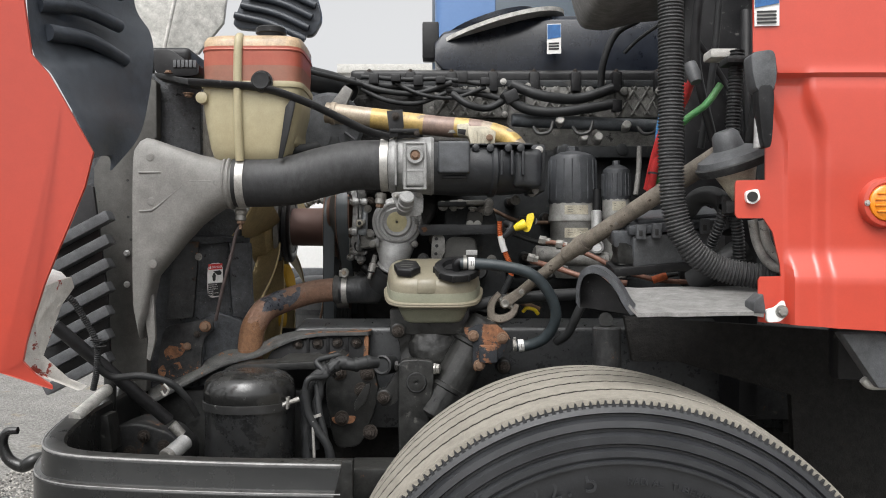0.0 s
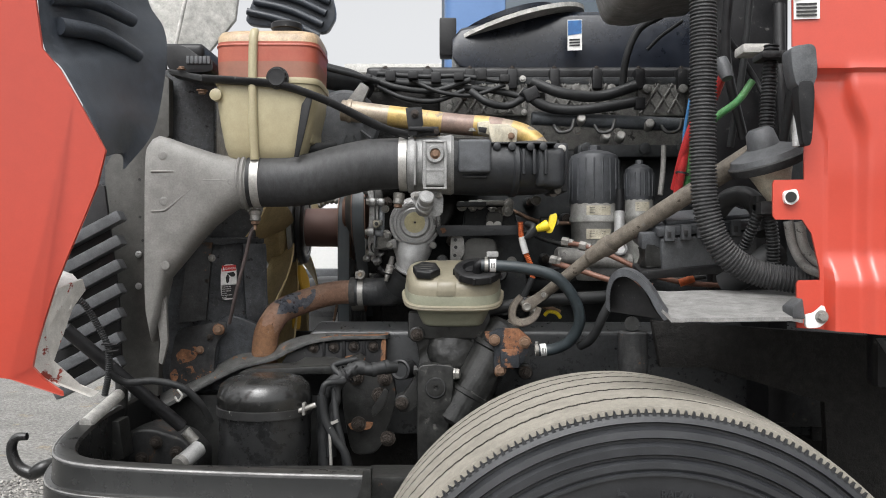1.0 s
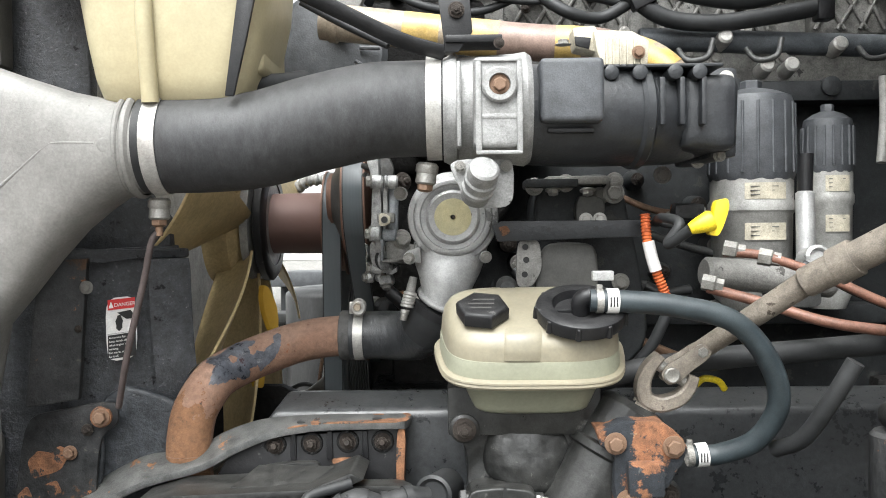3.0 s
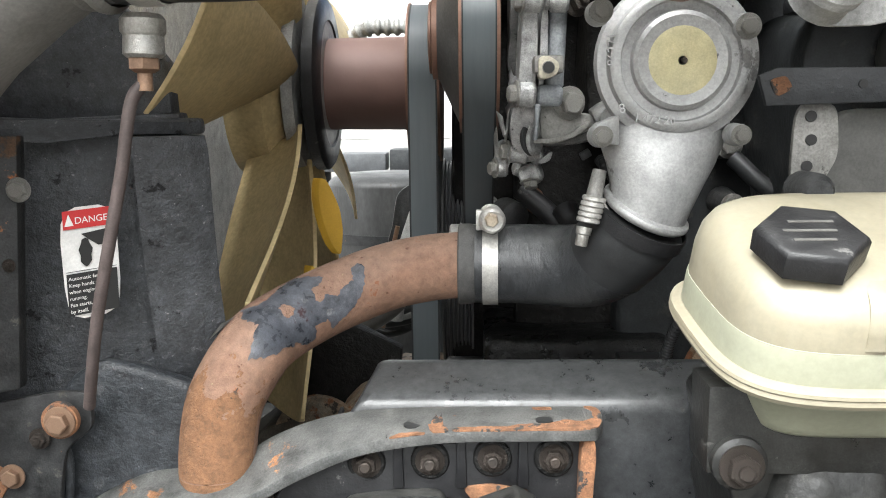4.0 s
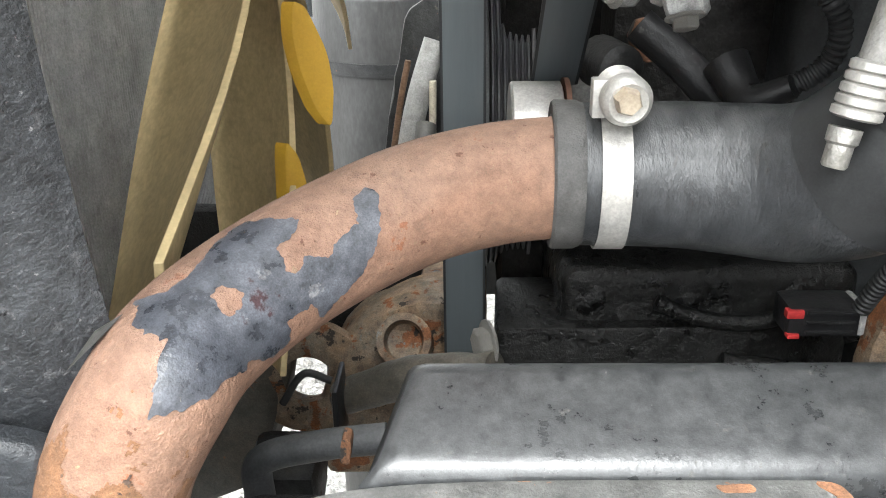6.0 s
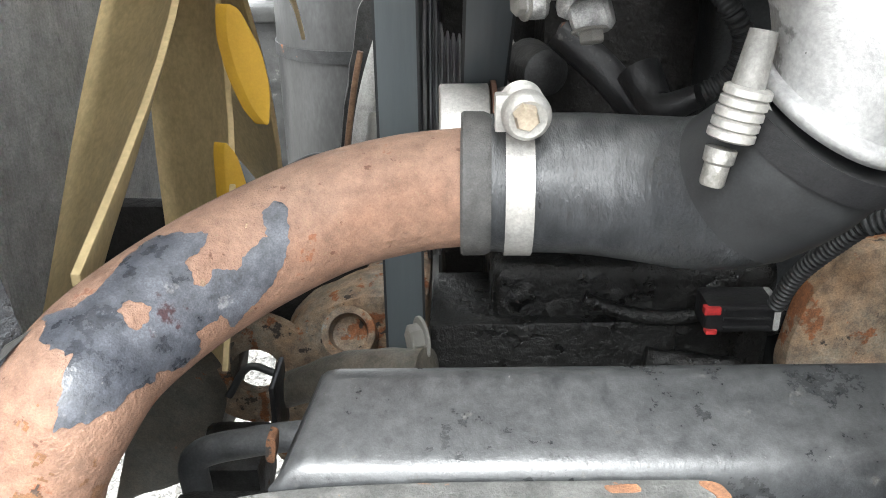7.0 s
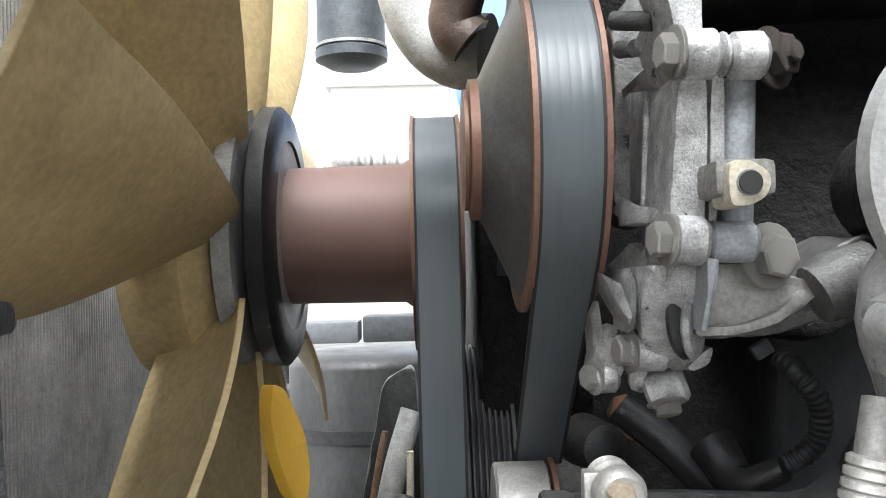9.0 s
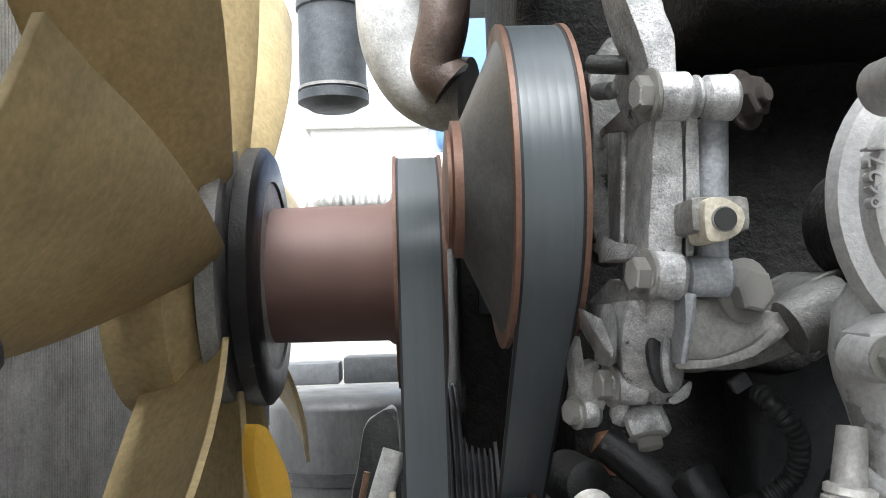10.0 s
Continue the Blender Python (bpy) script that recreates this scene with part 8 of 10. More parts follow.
    for p in ((-0.320, 1.875, 0.989), (-0.276, 1.875, 0.991), (-0.233, 1.875, 0.993), (-0.191, 1.875, 0.993)):
        part("washer_plate", rod(V(p) + V((0, 0.004, 0)), V(p) + V((0, -0.001, 0)), 0.0135, None, 24, 0.001), M_oil, f)
        part("stud", rod(V(p), V(p) + V((0, -0.012, 0.001)), 0.0042, 0.0038, 14, 0.0008), M_darkbolt, f)
        bolt(f, p, 0.0072, "dark")
    for x in (-0.298, -0.2545, -0.212):
        part("recess_rib", slab([(x - 0.003, 1.878, 1.006), (x + 0.003, 1.878, 1.006), (x + 0.004, 1.878, 0.972), (x - 0.004, 1.878, 0.972)], (0, -0.006, 0), 0.0015), M_plastic, f)
    part("rust_patch", rough_up(slab(round_outline([(-0.255, 1.874, 0.972), (-0.234, 1.874, 0.974), (-0.208, 1.874, 0.970), (-0.210, 1.874, 0.961), (-0.242, 1.874, 0.956)]), 0.003, 0.001), 0.001, 0.012), M_rust, f)
    tip = slab(round_outline([(-0.338, 1.862, 0.966), (-0.303, 1.862, 0.971), (-0.265, 1.862, 0.972), (-0.261, 1.862, 0.938), (-0.323, 1.862, 0.937)]), (0, 0.012, 0), 0.004)
    part("gusset", tip, M_chassis, f)
    # lower brackets round the steering linkage
    part("hanger_plate", slab(round_outline([(-0.244, 1.800, 0.962), (-0.149, 1.800, 0.962), (-0.134, 1.800, 0.890), (-0.172, 1.800, 0.782), (-0.230, 1.800, 0.776), (-0.250, 1.800, 0.890)]), 0.03, 0.005), M_chassis, f)
    for p in ((-0.220, 1.797, 0.938), (-0.160, 1.797, 0.936), (-0.214, 1.797, 0.842), (-0.172, 1.797, 0.902), (-0.154, 1.797, 0.813)):
        bolt(f, p, 0.011, "dark")
    part("hanger_rust", slab(round_outline([(-0.238, 1.795, 0.845), (-0.182, 1.795, 0.848), (-0.190, 1.795, 0.831), (-0.229, 1.795, 0.829)]), 0.003, 0.001), M_rust, f)
    part("cross_tube", tube([(-0.249, 1.750, 0.735), (-0.168, 1.750, 0.724), (-0.075, 1.750, 0.712)], 0.03), M_chassis, f)
    part("leaf_pad", box((-0.189, 1.680, 0.765), (-0.052, 1.780, 0.692), 0.008), M_chassis, f)
    part("dark_backing", box((-0.410, 1.960, 0.940), V((0.35, 2.0, 0.45)), 0.01), M_nearblack, f)
    part("front_plate", box((-0.729, 1.860, 0.892), V((-0.286, 1.920, 0.486)), 0.01), M_chassis, f)


front_frame()


def cab_mount():
    m = thing("radiator_mount", (-0.537, 1.840, 0.981), "rusty black radiator mount bracket with bolts", "bracket")
    part("rust_plate", slab(round_outline([(-0.613, 1.858, 1.030), (-0.562, 1.858, 1.039), (-0.526, 1.858, 1.046), (-0.503, 1.858, 1.046), (-0.502, 1.858, 1.020), (-0.522, 1.858, 1.006), (-0.528, 1.858, 0.975), (-0.532, 1.858, 0.903), (-0.632, 1.858, 0.898)], 3), 0.006, 0.003), M_rustbl, m, "rust-patched mounting plate")
    for outline in ([(-0.612, 1.8572, 0.975), (-0.598, 1.8572, 0.990), (-0.586, 1.8572, 0.986), (-0.570, 1.8572, 0.996), (-0.560, 1.8572, 0.984), (-0.572, 1.8572, 0.966), (-0.590, 1.8572, 0.960), (-0.604, 1.8572, 0.956)],
                    [(-0.625, 1.8572, 0.935), (-0.612, 1.8572, 0.948), (-0.605, 1.8572, 0.930), (-0.616, 1.8572, 0.912)],
                    [(-0.590, 1.8572, 0.950), (-0.576, 1.8572, 0.954), (-0.570, 1.8572, 0.938), (-0.584, 1.8572, 0.932)]):
        part("rust_scale", rough_up(slab(round_outline(outline, 4), (0, 0.0014, 0), 0.0), 0.0012, 0.006), M_rust, m, "flaking orange rust")
    rim = smooth_path([(-0.539, 1.878, 0.976), (-0.537, 1.878, 1.017), (-0.530, 1.878, 1.043), (-0.515, 1.878, 1.056), (-0.500, 1.880, 1.060), (-0.479, 1.882, 1.056), (-0.458, 1.888, 1.046), (-0.444, 1.893, 1.035), (-0.444, 1.895, 1.002), (-0.450, 1.895, 0.952)], 5)
    front = [p.copy() for p in rim] + [V((-0.458, 1.895, 0.886)), V((-0.540, 1.878, 0.896))]
    part("cup", rough_up(slab(front, (0, 0.014, 0), 0.006, 3), 0.0014, 0.02), M_cup, m, "pressed black cup")
    part("rolled_edge", tube([(-0.537, 1.874, 1.009), (-0.530, 1.872, 0.998), (-0.529, 1.872, 0.980), (-0.534, 1.872, 0.938)], 0.0045, 12, 6), M_cup, m)
    part("rust_ring", lathe((-0.516, 1.841, 1.032), (0, -1, 0), [(-0.004, 0.0125), (0.0, 0.0122), (0.001, 0.010)], 24), M_rust, m)
    bolt(m, (-0.515, 1.840, 1.032), 0.0072, "rust")
    bolt(m, (-0.538, 1.856, 1.014), 0.005, "dark")
    bolt(m, (-0.559, 1.856, 0.987), 0.006, "rust")


cab_mount()


def air_dryer():
    d = thing("air_dryer", (-0.385, 1.705, 0.62), "black air dryer canister with dusty dome and clamp band", "air dryer")
    c = V((-0.387, 1.705, 0))
    part("body", lathe(c, (0, 0, 1), [(0.60, 0.084), (0.61, 0.088), (0.892, 0.088), (0.896, 0.084)], 48), M_dryer, d)
    part("dome", lathe(c, (0, 0, 1), [(0.896, 0.089), (0.902, 0.091), (0.920, 0.091), (0.938, 0.086), (0.950, 0.072), (0.956, 0.052), (0.958, 0.03), (0.957, 0.004)], 48), M_dome, d, "scuffed domed lid")
    b = part("clamp_band", lathe(c, (0, 0, 1), [(0.884, 0.087), (0.884, 0.092), (0.899, 0.0925), (0.901, 0.089)], 48), M_bandpaint, d, "clamp band with flaked white paint")
    part("clamp_bolt", rod((-0.315, 1.655, 0.895), (-0.281, 1.660, 0.907), 0.005), M_bolt, b)
    part("clamp_lug", box((-0.306, 1.650, 0.911), (-0.300, 1.670, 0.888), 0.002), M_bolt, b)


air_dryer()


def front_linkage():
    s = thing("hood_strut", (-0.622, 1.600, 0.946), "black hood lift strut", "strut")
    part("cylinder", rod((-0.715, 1.560, 1.061), (-0.535, 1.660, 0.864), 0.0125, None, 16, 0.002), M_plastic, s)
    part("eye", rod((-0.526, 1.650, 0.859), (-0.509, 1.655, 0.838), 0.010), M_bolt, s)
    w = thing("marker_lamp_wiring", (-0.653, 1.500, 1.081), "black taped wiring from the hood lamp", "wiring")
    part("lamp_back", lathe((-0.683, 1.500, 1.141), (-0.6, -0.5, 0.4), [(-0.02, 0.012), (0.0, 0.02), (0.02, 0.018), (0.026, 0.008)], 18), M_label, w, "white lamp socket")
    part("plug", box((-0.703, 1.480, 1.137), (-0.702, 1.520, 1.110), 0.004), M_plastic, w)
    part("cable", tube([(-0.683, 1.480, 1.127), (-0.653, 1.490, 1.112), (-0.633, 1.500, 1.076), (-0.613, 1.500, 1.036), (-0.615, 1.510, 0.990), (-0.626, 1.520, 0.948)], 0.006, 12, 8, 0.001, 0.004), M_rubber, w)
    part("cable", tube([(-0.615, 1.510, 0.990), (-0.595, 1.530, 0.969), (-0.547, 1.540, 0.970), (-0.499, 1.550, 0.956), (-0.474, 1.570, 0.924), (-0.464, 1.600, 0.887)], 0.0065, 12, 8), M_rubber, w)
    for q in ((-0.608, 1.494, 1.037), (-0.606, 1.494, 1.027), (-0.615, 1.494, 1.039)):
        part("cable_tie", rod(V(q) + V((-0.006, 0, 0)), V(q) + V((0.014, 0, 0.002)), 0.0015), M_plastic, w)
    part("clip", tube([(-0.506, 1.540, 0.955), (-0.497, 1.538, 0.945), (-0.504, 1.538, 0.935), (-0.510, 1.538, 0.943)], 0.002), M_steel, w)
    g = thing("grease_canister", (-0.502, 1.620, 0.824), "small pale metal cylinder behind the bumper", "cylinder")
    part("body", rod((-0.519, 1.610, 0.809), (-0.498, 1.650, 0.828), 0.0155, None, 24, 0.003), M_alu, g)
    part("end_cap", rod((-0.523, 1.600, 0.806), (-0.518, 1.611, 0.810), 0.0165, None, 24, 0.002), M_aludull, g)
    b = thing("front_bracket", (-0.600, 1.720, 0.823), "rusty bracket and brown casting behind the bumper", "bracket")
    part("casting", rough_up(slab(round_outline([(-0.680, 1.720, 0.835), (-0.623, 1.720, 0.849), (-0.554, 1.720, 0.829), (-0.520, 1.720, 0.789), (-0.520, 1.720, 0.720), (-0.680, 1.720, 0.720)], 3), 0.10, 0.012, 3), 0.003, 0.03), M_rustbl, b)
    part("bar", tube([(-0.666, 1.700, 0.952), (-0.666, 1.700, 0.862), (-0.661, 1.700, 0.805)], 0.012), M_chassis, b)
    part("rod", rod((-0.651, 1.500, 0.902), (-0.640, 1.620, 0.932), 0.011), M_fibre, b, "white painted rod")
    for p in ((-0.604, 1.715, 0.822), (-0.564, 1.715, 0.802), (-0.632, 1.715, 0.790)):
        bolt(b, p, 0.009, "dark")
    l = thing("dryer_lines", (-0.256, 1.720, 0.881), "black air lines beside the air dryer", "hose")
    part("line", tube([(-0.273, 1.680, 0.922), (-0.264, 1.680, 0.944), (-0.231, 1.700, 0.947), (-0.256, 1.720, 0.972), (-0.213, 1.740, 0.983)], 0.0062), M_rubber, l)
    part("line", tube([(-0.273, 1.680, 0.922), (-0.267, 1.680, 0.877), (-0.250, 1.680, 0.843), (-0.228, 1.680, 0.810), (-0.217, 1.680, 0.765)], 0.0085), M_rubber, l)
    part("line", tube([(-0.253, 1.700, 0.930), (-0.246, 1.690, 0.875), (-0.235, 1.690, 0.830), (-0.224, 1.690, 0.763)], 0.0065), M_rubber, l)
    part("bright_line", rod((-0.257, 1.675, 0.861), (-0.254, 1.675, 0.789), 0.003), M_steel, l)
    part("band", band((-0.252, 1.690, 0.869), (0.3, 0, -1), 0.011, 0.006), M_steel, l)
    loom = [(-0.134, 1.740, 0.967), (-0.153, 1.730, 0.969), (-0.181, 1.720, 0.965), (-0.207, 1.718, 0.970), (-0.228, 1.715, 0.959), (-0.254, 1.715, 0.941), (-0.269, 1.715, 0.919), (-0.274, 1.715, 0.892), (-0.273, 1.715, 0.820), (-0.268, 1.715, 0.740)]
    bundle = part("taped_loom", rough_up(tube(loom, (0.0120, 0.0135), 20, 10), 0.0022, 0.018), M_rubber, l, "loom wrapped in black cloth tape")
    for k, p in enumerate(smooth_path(loom, 6)[6:38:5]):
        q = smooth_path(loom, 6)[6 + 5 * k + 1]
        part("tape_turn", band(p, q - p, 0.0134, 0.008, 0.0011, 20), M_rubber, bundle)
    part("side_loom", rough_up(tube([(-0.209, 1.712, 0.975), (-0.232, 1.705, 0.952), (-0.246, 1.702, 0.930), (-0.249, 1.702, 0.905), (-0.255, 1.702, 0.877), (-0.258, 1.702, 0.800)], (0.007, 0.0105), 16, 8), 0.0018, 0.012), M_rubber, l)
    part("cable_tie", band((-0.228, 1.712, 0.957), (0.75, 0, 0.55), 0.0185, 0.004, 0.0014, 24), M_plastic, l)
    part("tie_tail", slab([(-0.236, 1.698, 0.968), (-0.233, 1.698, 0.970), (-0.219, 1.698, 0.946), (-0.222, 1.698, 0.944)], 0.001, 0.0), M_plastic, l)
    part("rail_grommet", lathe((-0.128, 1.790, 0.955), (-0.3, -1, 0.1), [(-0.05, 0.020), (-0.002, 0.021), (0.003, 0.0215), (0.005, 0.018), (0.001, 0.014)], 28), M_rubber, l)
    part("shelf", slab([(-0.333, 1.846, 0.974), (-0.244, 1.846, 0.972), (-0.268, 1.800, 0.962), (-0.355, 1.800, 0.962)], (0, 0, -0.005), 0.001), M_chassis, l, "narrow dusty bracket shelf")
    part("strut_bar", slab(round_outline([(-0.184, 1.752, 0.881), (-0.172, 1.752, 0.900), (-0.158, 1.752, 0.923), (-0.149, 1.752, 0.919), (-0.158, 1.752, 0.885), (-0.182, 1.752, 0.864)], 3), 0.012, 0.003), M_chassis, l)
    part("support_tray", slab([(-0.461, 1.780, 0.947), (-0.419, 1.780, 0.958), (-0.265, 1.780, 0.964), (-0.218, 1.780, 0.982), (-0.204, 1.780, 0.974), (-0.265, 1.780, 0.947)], 0.08, 0.003), M_chassis, l)


front_linkage()


# ---- steering gear, reservoir and hoses ----
def steering_gear():
    g = thing("steering_gear", (-0.029, 1.800, 0.962), "black cast steering gear with rusty cover", "steering gear")
    casting = slab(round_outline([(-0.100, 1.800, 1.050), (-0.060, 1.800, 1.052), (-0.010, 1.800, 1.050), (0.030, 1.800, 1.045), (0.062, 1.800, 1.046), (0.075, 1.800, 1.010), (0.045, 1.800, 0.930), (0.000, 1.800, 0.858), (-0.060, 1.800, 0.850), (-0.088, 1.800, 0.940), (-0.094, 1.800, 1.000)], 4), 0.09, 0.014, 3)
    part("body", lumpy(casting, 4, 0.005, 0.045), M_chassis, g, "smooth greasy black casting")
    part("saddle", lumpy(lathe((-0.022, 1.802, 0.998), (0.1, -1, 0.3), [(-0.02, 0.052), (0.0, 0.050), (0.010, 0.043), (0.016, 0.030), (0.018, 0.006)], 36), 2, 0.003, 0.03), M_chassis, g)
    arm = part("pitman_arm", slab(round_outline([(-0.093, 1.757, 0.968), (-0.056, 1.757, 0.972), (-0.018, 1.757, 0.968), (-0.019, 1.757, 0.930), (-0.022, 1.757, 0.893), (-0.034, 1.757, 0.820), (-0.045, 1.757, 0.750), (-0.090, 1.757, 0.750), (-0.093, 1.757, 0.850), (-0.092, 1.757, 0.900)], 3), 0.045, 0.006, 3), M_chassis, g, "clamped black pitman arm")
    part("clamp_slot", slab([(-0.0535, 1.7555, 0.972), (-0.0505, 1.7555, 0.972), (-0.0505, 1.7555, 0.946), (-0.0535, 1.7555, 0.946)], 0.003, 0.0), M_ink, arm)
    part("sector_shaft", lathe((-0.055, 1.757, 0.924), (0, -1, 0), [(-0.02, 0.0215), (0.003, 0.0212), (0.005, 0.0196), (0.005, 0.0170)], 32, False), M_rustbl, arm, "rust-ringed shaft end")
    part("shaft_face", lathe((-0.055, 1.7535, 0.924), (0, -1, 0), [(-0.004, 0.0175), (0.0, 0.0172), (0.001, 0.010), (0.0, 0.004), (-0.003, 0.003), (-0.004, 0.001)], 28), M_chassis, arm)
    part("pinch_bolt", rod((-0.098, 1.770, 0.957), (-0.010, 1.770, 0.955), 0.0075, None, 16, 0.001), M_chassis, arm)
    part("bolt_head", lathe((-0.093, 1.766, 0.957), (-1, 0, 0), [(0, 0.011), (0.006, 0.011), (0.008, 0.008)], 6), M_chassis, arm)
    part("pinch_nut", lathe((-0.018, 1.758, 0.952), (1, -0.2, 0), [(0, 0.0125), (0.004, 0.0125), (0.005, 0.011), (0.011, 0.0105), (0.012, 0.007)], 6), M_bolt, arm, "bright scuffed nut")
    part("side_lug", slab(round_outline([(-0.137, 1.780, 0.901), (-0.120, 1.780, 0.906), (-0.098, 1.780, 0.942), (-0.086, 1.780, 0.966), (-0.080, 1.780, 0.900), (-0.105, 1.780, 0.872), (-0.130, 1.780, 0.868)], 3), 0.04, 0.006, 2), M_chassis, g)
    part("inclined_body", lumpy(rod((-0.020, 1.790, 0.846), (0.095, 1.810, 1.050), 0.046, 0.042, 32, 0.008), 3, 0.003, 0.04), M_chassis, g, "leaning black cylinder housing")
    for f in (0.30, 0.74):
        m = V((-0.020, 1.790, 0.846)).lerp(V((0.095, 1.810, 1.050)), f)
        part("body_band", lathe(m, V((0.115, 0.020, 0.204)), [(-0.007, 0.043), (-0.004, 0.0475), (0.004, 0.0475), (0.007, 0.043)], 28, False), M_chassis, g)
    cov = part("rusty_cover", lumpy(slab([(0.044, 1.745, 1.034), (0.081, 1.745, 1.045), (0.115, 1.745, 1.041), (0.138, 1.745, 1.017), (0.122, 1.745, 0.979), (0.100, 1.745, 0.962), (0.077, 1.745, 0.972), (0.069, 1.745, 0.946), (0.062, 1.745, 0.955), (0.062, 1.745, 1.007), (0.048, 1.745, 1.017)], 0.04, 0.003), 3, 0.003, 0.018), M_rustblock, g, "orange rusted cover block")
    part("port", rough_up(box((0.074, 1.732, 1.003), (0.112, 1.750, 0.968), 0.004), 0.002, 0.02), M_rustblock, cov)
    for p in ((0.062, 1.741, 1.022), (0.122, 1.741, 1.018), (0.074, 1.741, 0.962)):
        bolt(cov, p, 0.008, "rust")
    part("input_shaft", rod((0.105, 1.800, 1.028), (0.093, 1.800, 1.057), 0.012), M_rustbl, g)
    for p in ((-0.094, 1.785, 1.028), (-0.124, 1.775, 0.890), (0.129, 1.800, 0.950), (0.070, 1.795, 0.881)):
        part("stud_boss", lathe(p, (0, -1, 0), [(-0.03, 0.017), (0, 0.016), (0.003, 0.011)], 18), M_chassis, g)
        bolt(g, V(p) + V((0, -0.003, 0)), 0.009, "dark")
    s = thing("steering_shaft", (0.312, 1.700, 1.224), "grey steel steering shaft with universal joint", "steering shaft")
    part("lower_shaft", rod((0.160, 1.800, 1.105), (0.258, 1.715, 1.195), 0.0105, 0.013, 20, 0.002), M_shaft, s)
    fork = smooth_path([(0.119, 1.787, 1.107), (0.108, 1.788, 1.094), (0.101, 1.789, 1.078), (0.103, 1.790, 1.060), (0.119, 1.790, 1.053), (0.139, 1.789, 1.059), (0.150, 1.788, 1.071), (0.155, 1.787, 1.084)], 5)
    rings = []
    for i, p in enumerate(fork):
        t = (fork[min(i + 1, len(fork) - 1)] - fork[max(i - 1, 0)]).normalized()
        n = V((t.z, 0, -t.x))
        w = 0.0052 + 0.003 * math.sin(math.pi * i / (len(fork) - 1))
        rings.append([p + n * w * a + V((0, 0.011 * b, 0)) for a, b in ((-1, -0.8), (-0.7, -1), (0.7, -1), (1, -0.8), (1, 0.8), (0.7, 1), (-0.7, 1), (-1, 0.8))])
    part("lower_yoke", skin(rings), M_shaft, s, "forked lower yoke")
    part("yoke_stem", rod((0.112, 1.792, 1.062), (0.094, 1.798, 1.034), 0.0135, 0.015, 20, 0.002), M_shaft, s)
    for z in (-1, 1):
        part("upper_yoke", slab(round_outline([(0.126, 1.790 + 0.011 * z, 1.074), (0.118, 1.790 + 0.011 * z, 1.086), (0.126, 1.790 + 0.011 * z, 1.098), (0.142, 1.790 + 0.011 * z, 1.106), (0.160, 1.790 + 0.011 * z, 1.118), (0.176, 1.790 + 0.011 * z, 1.120), (0.172, 1.790 + 0.011 * z, 1.104), (0.152, 1.790 + 0.011 * z, 1.090), (0.140, 1.790 + 0.011 * z, 1.078)], 2), 0.005, 0.0015), M_shaft, s, "forked upper yoke")
    part("bearing_cup", lathe((0.130, 1.778, 1.086), (0, -1, 0), [(-0.024, 0.0085), (0.003, 0.0085), (0.004, 0.0070), (0.003, 0.004)], 20), M_bolt, s)
    part("cross_pin", rod((0.115, 1.790, 1.098), (0.148, 1.790, 1.076), 0.0065, None, 14, 0.001), M_bolt, s)
    part("upper_shaft", rod((0.247, 1.720, 1.187), (0.424, 1.550, 1.320), 0.0155, 0.0165, 24, 0.003), M_shaft, s)
    part("collar", lathe((0.277, 1.695, 1.209), V((0.424, 1.550, 1.320)) - V((0.247, 1.720, 1.187)), [(-0.012, 0.016), (-0.01, 0.019), (0.012, 0.019), (0.014, 0.016)], 24), M_shaft, s)
    part("column_tube", rod((0.424, 1.550, 1.320), (0.484, 1.480, 1.366), 0.018, 0.018, 24, 0.003), M_shaft, s)
    bolt(s, (0.164, 1.784, 1.110), 0.006, "steel")


steering_gear()


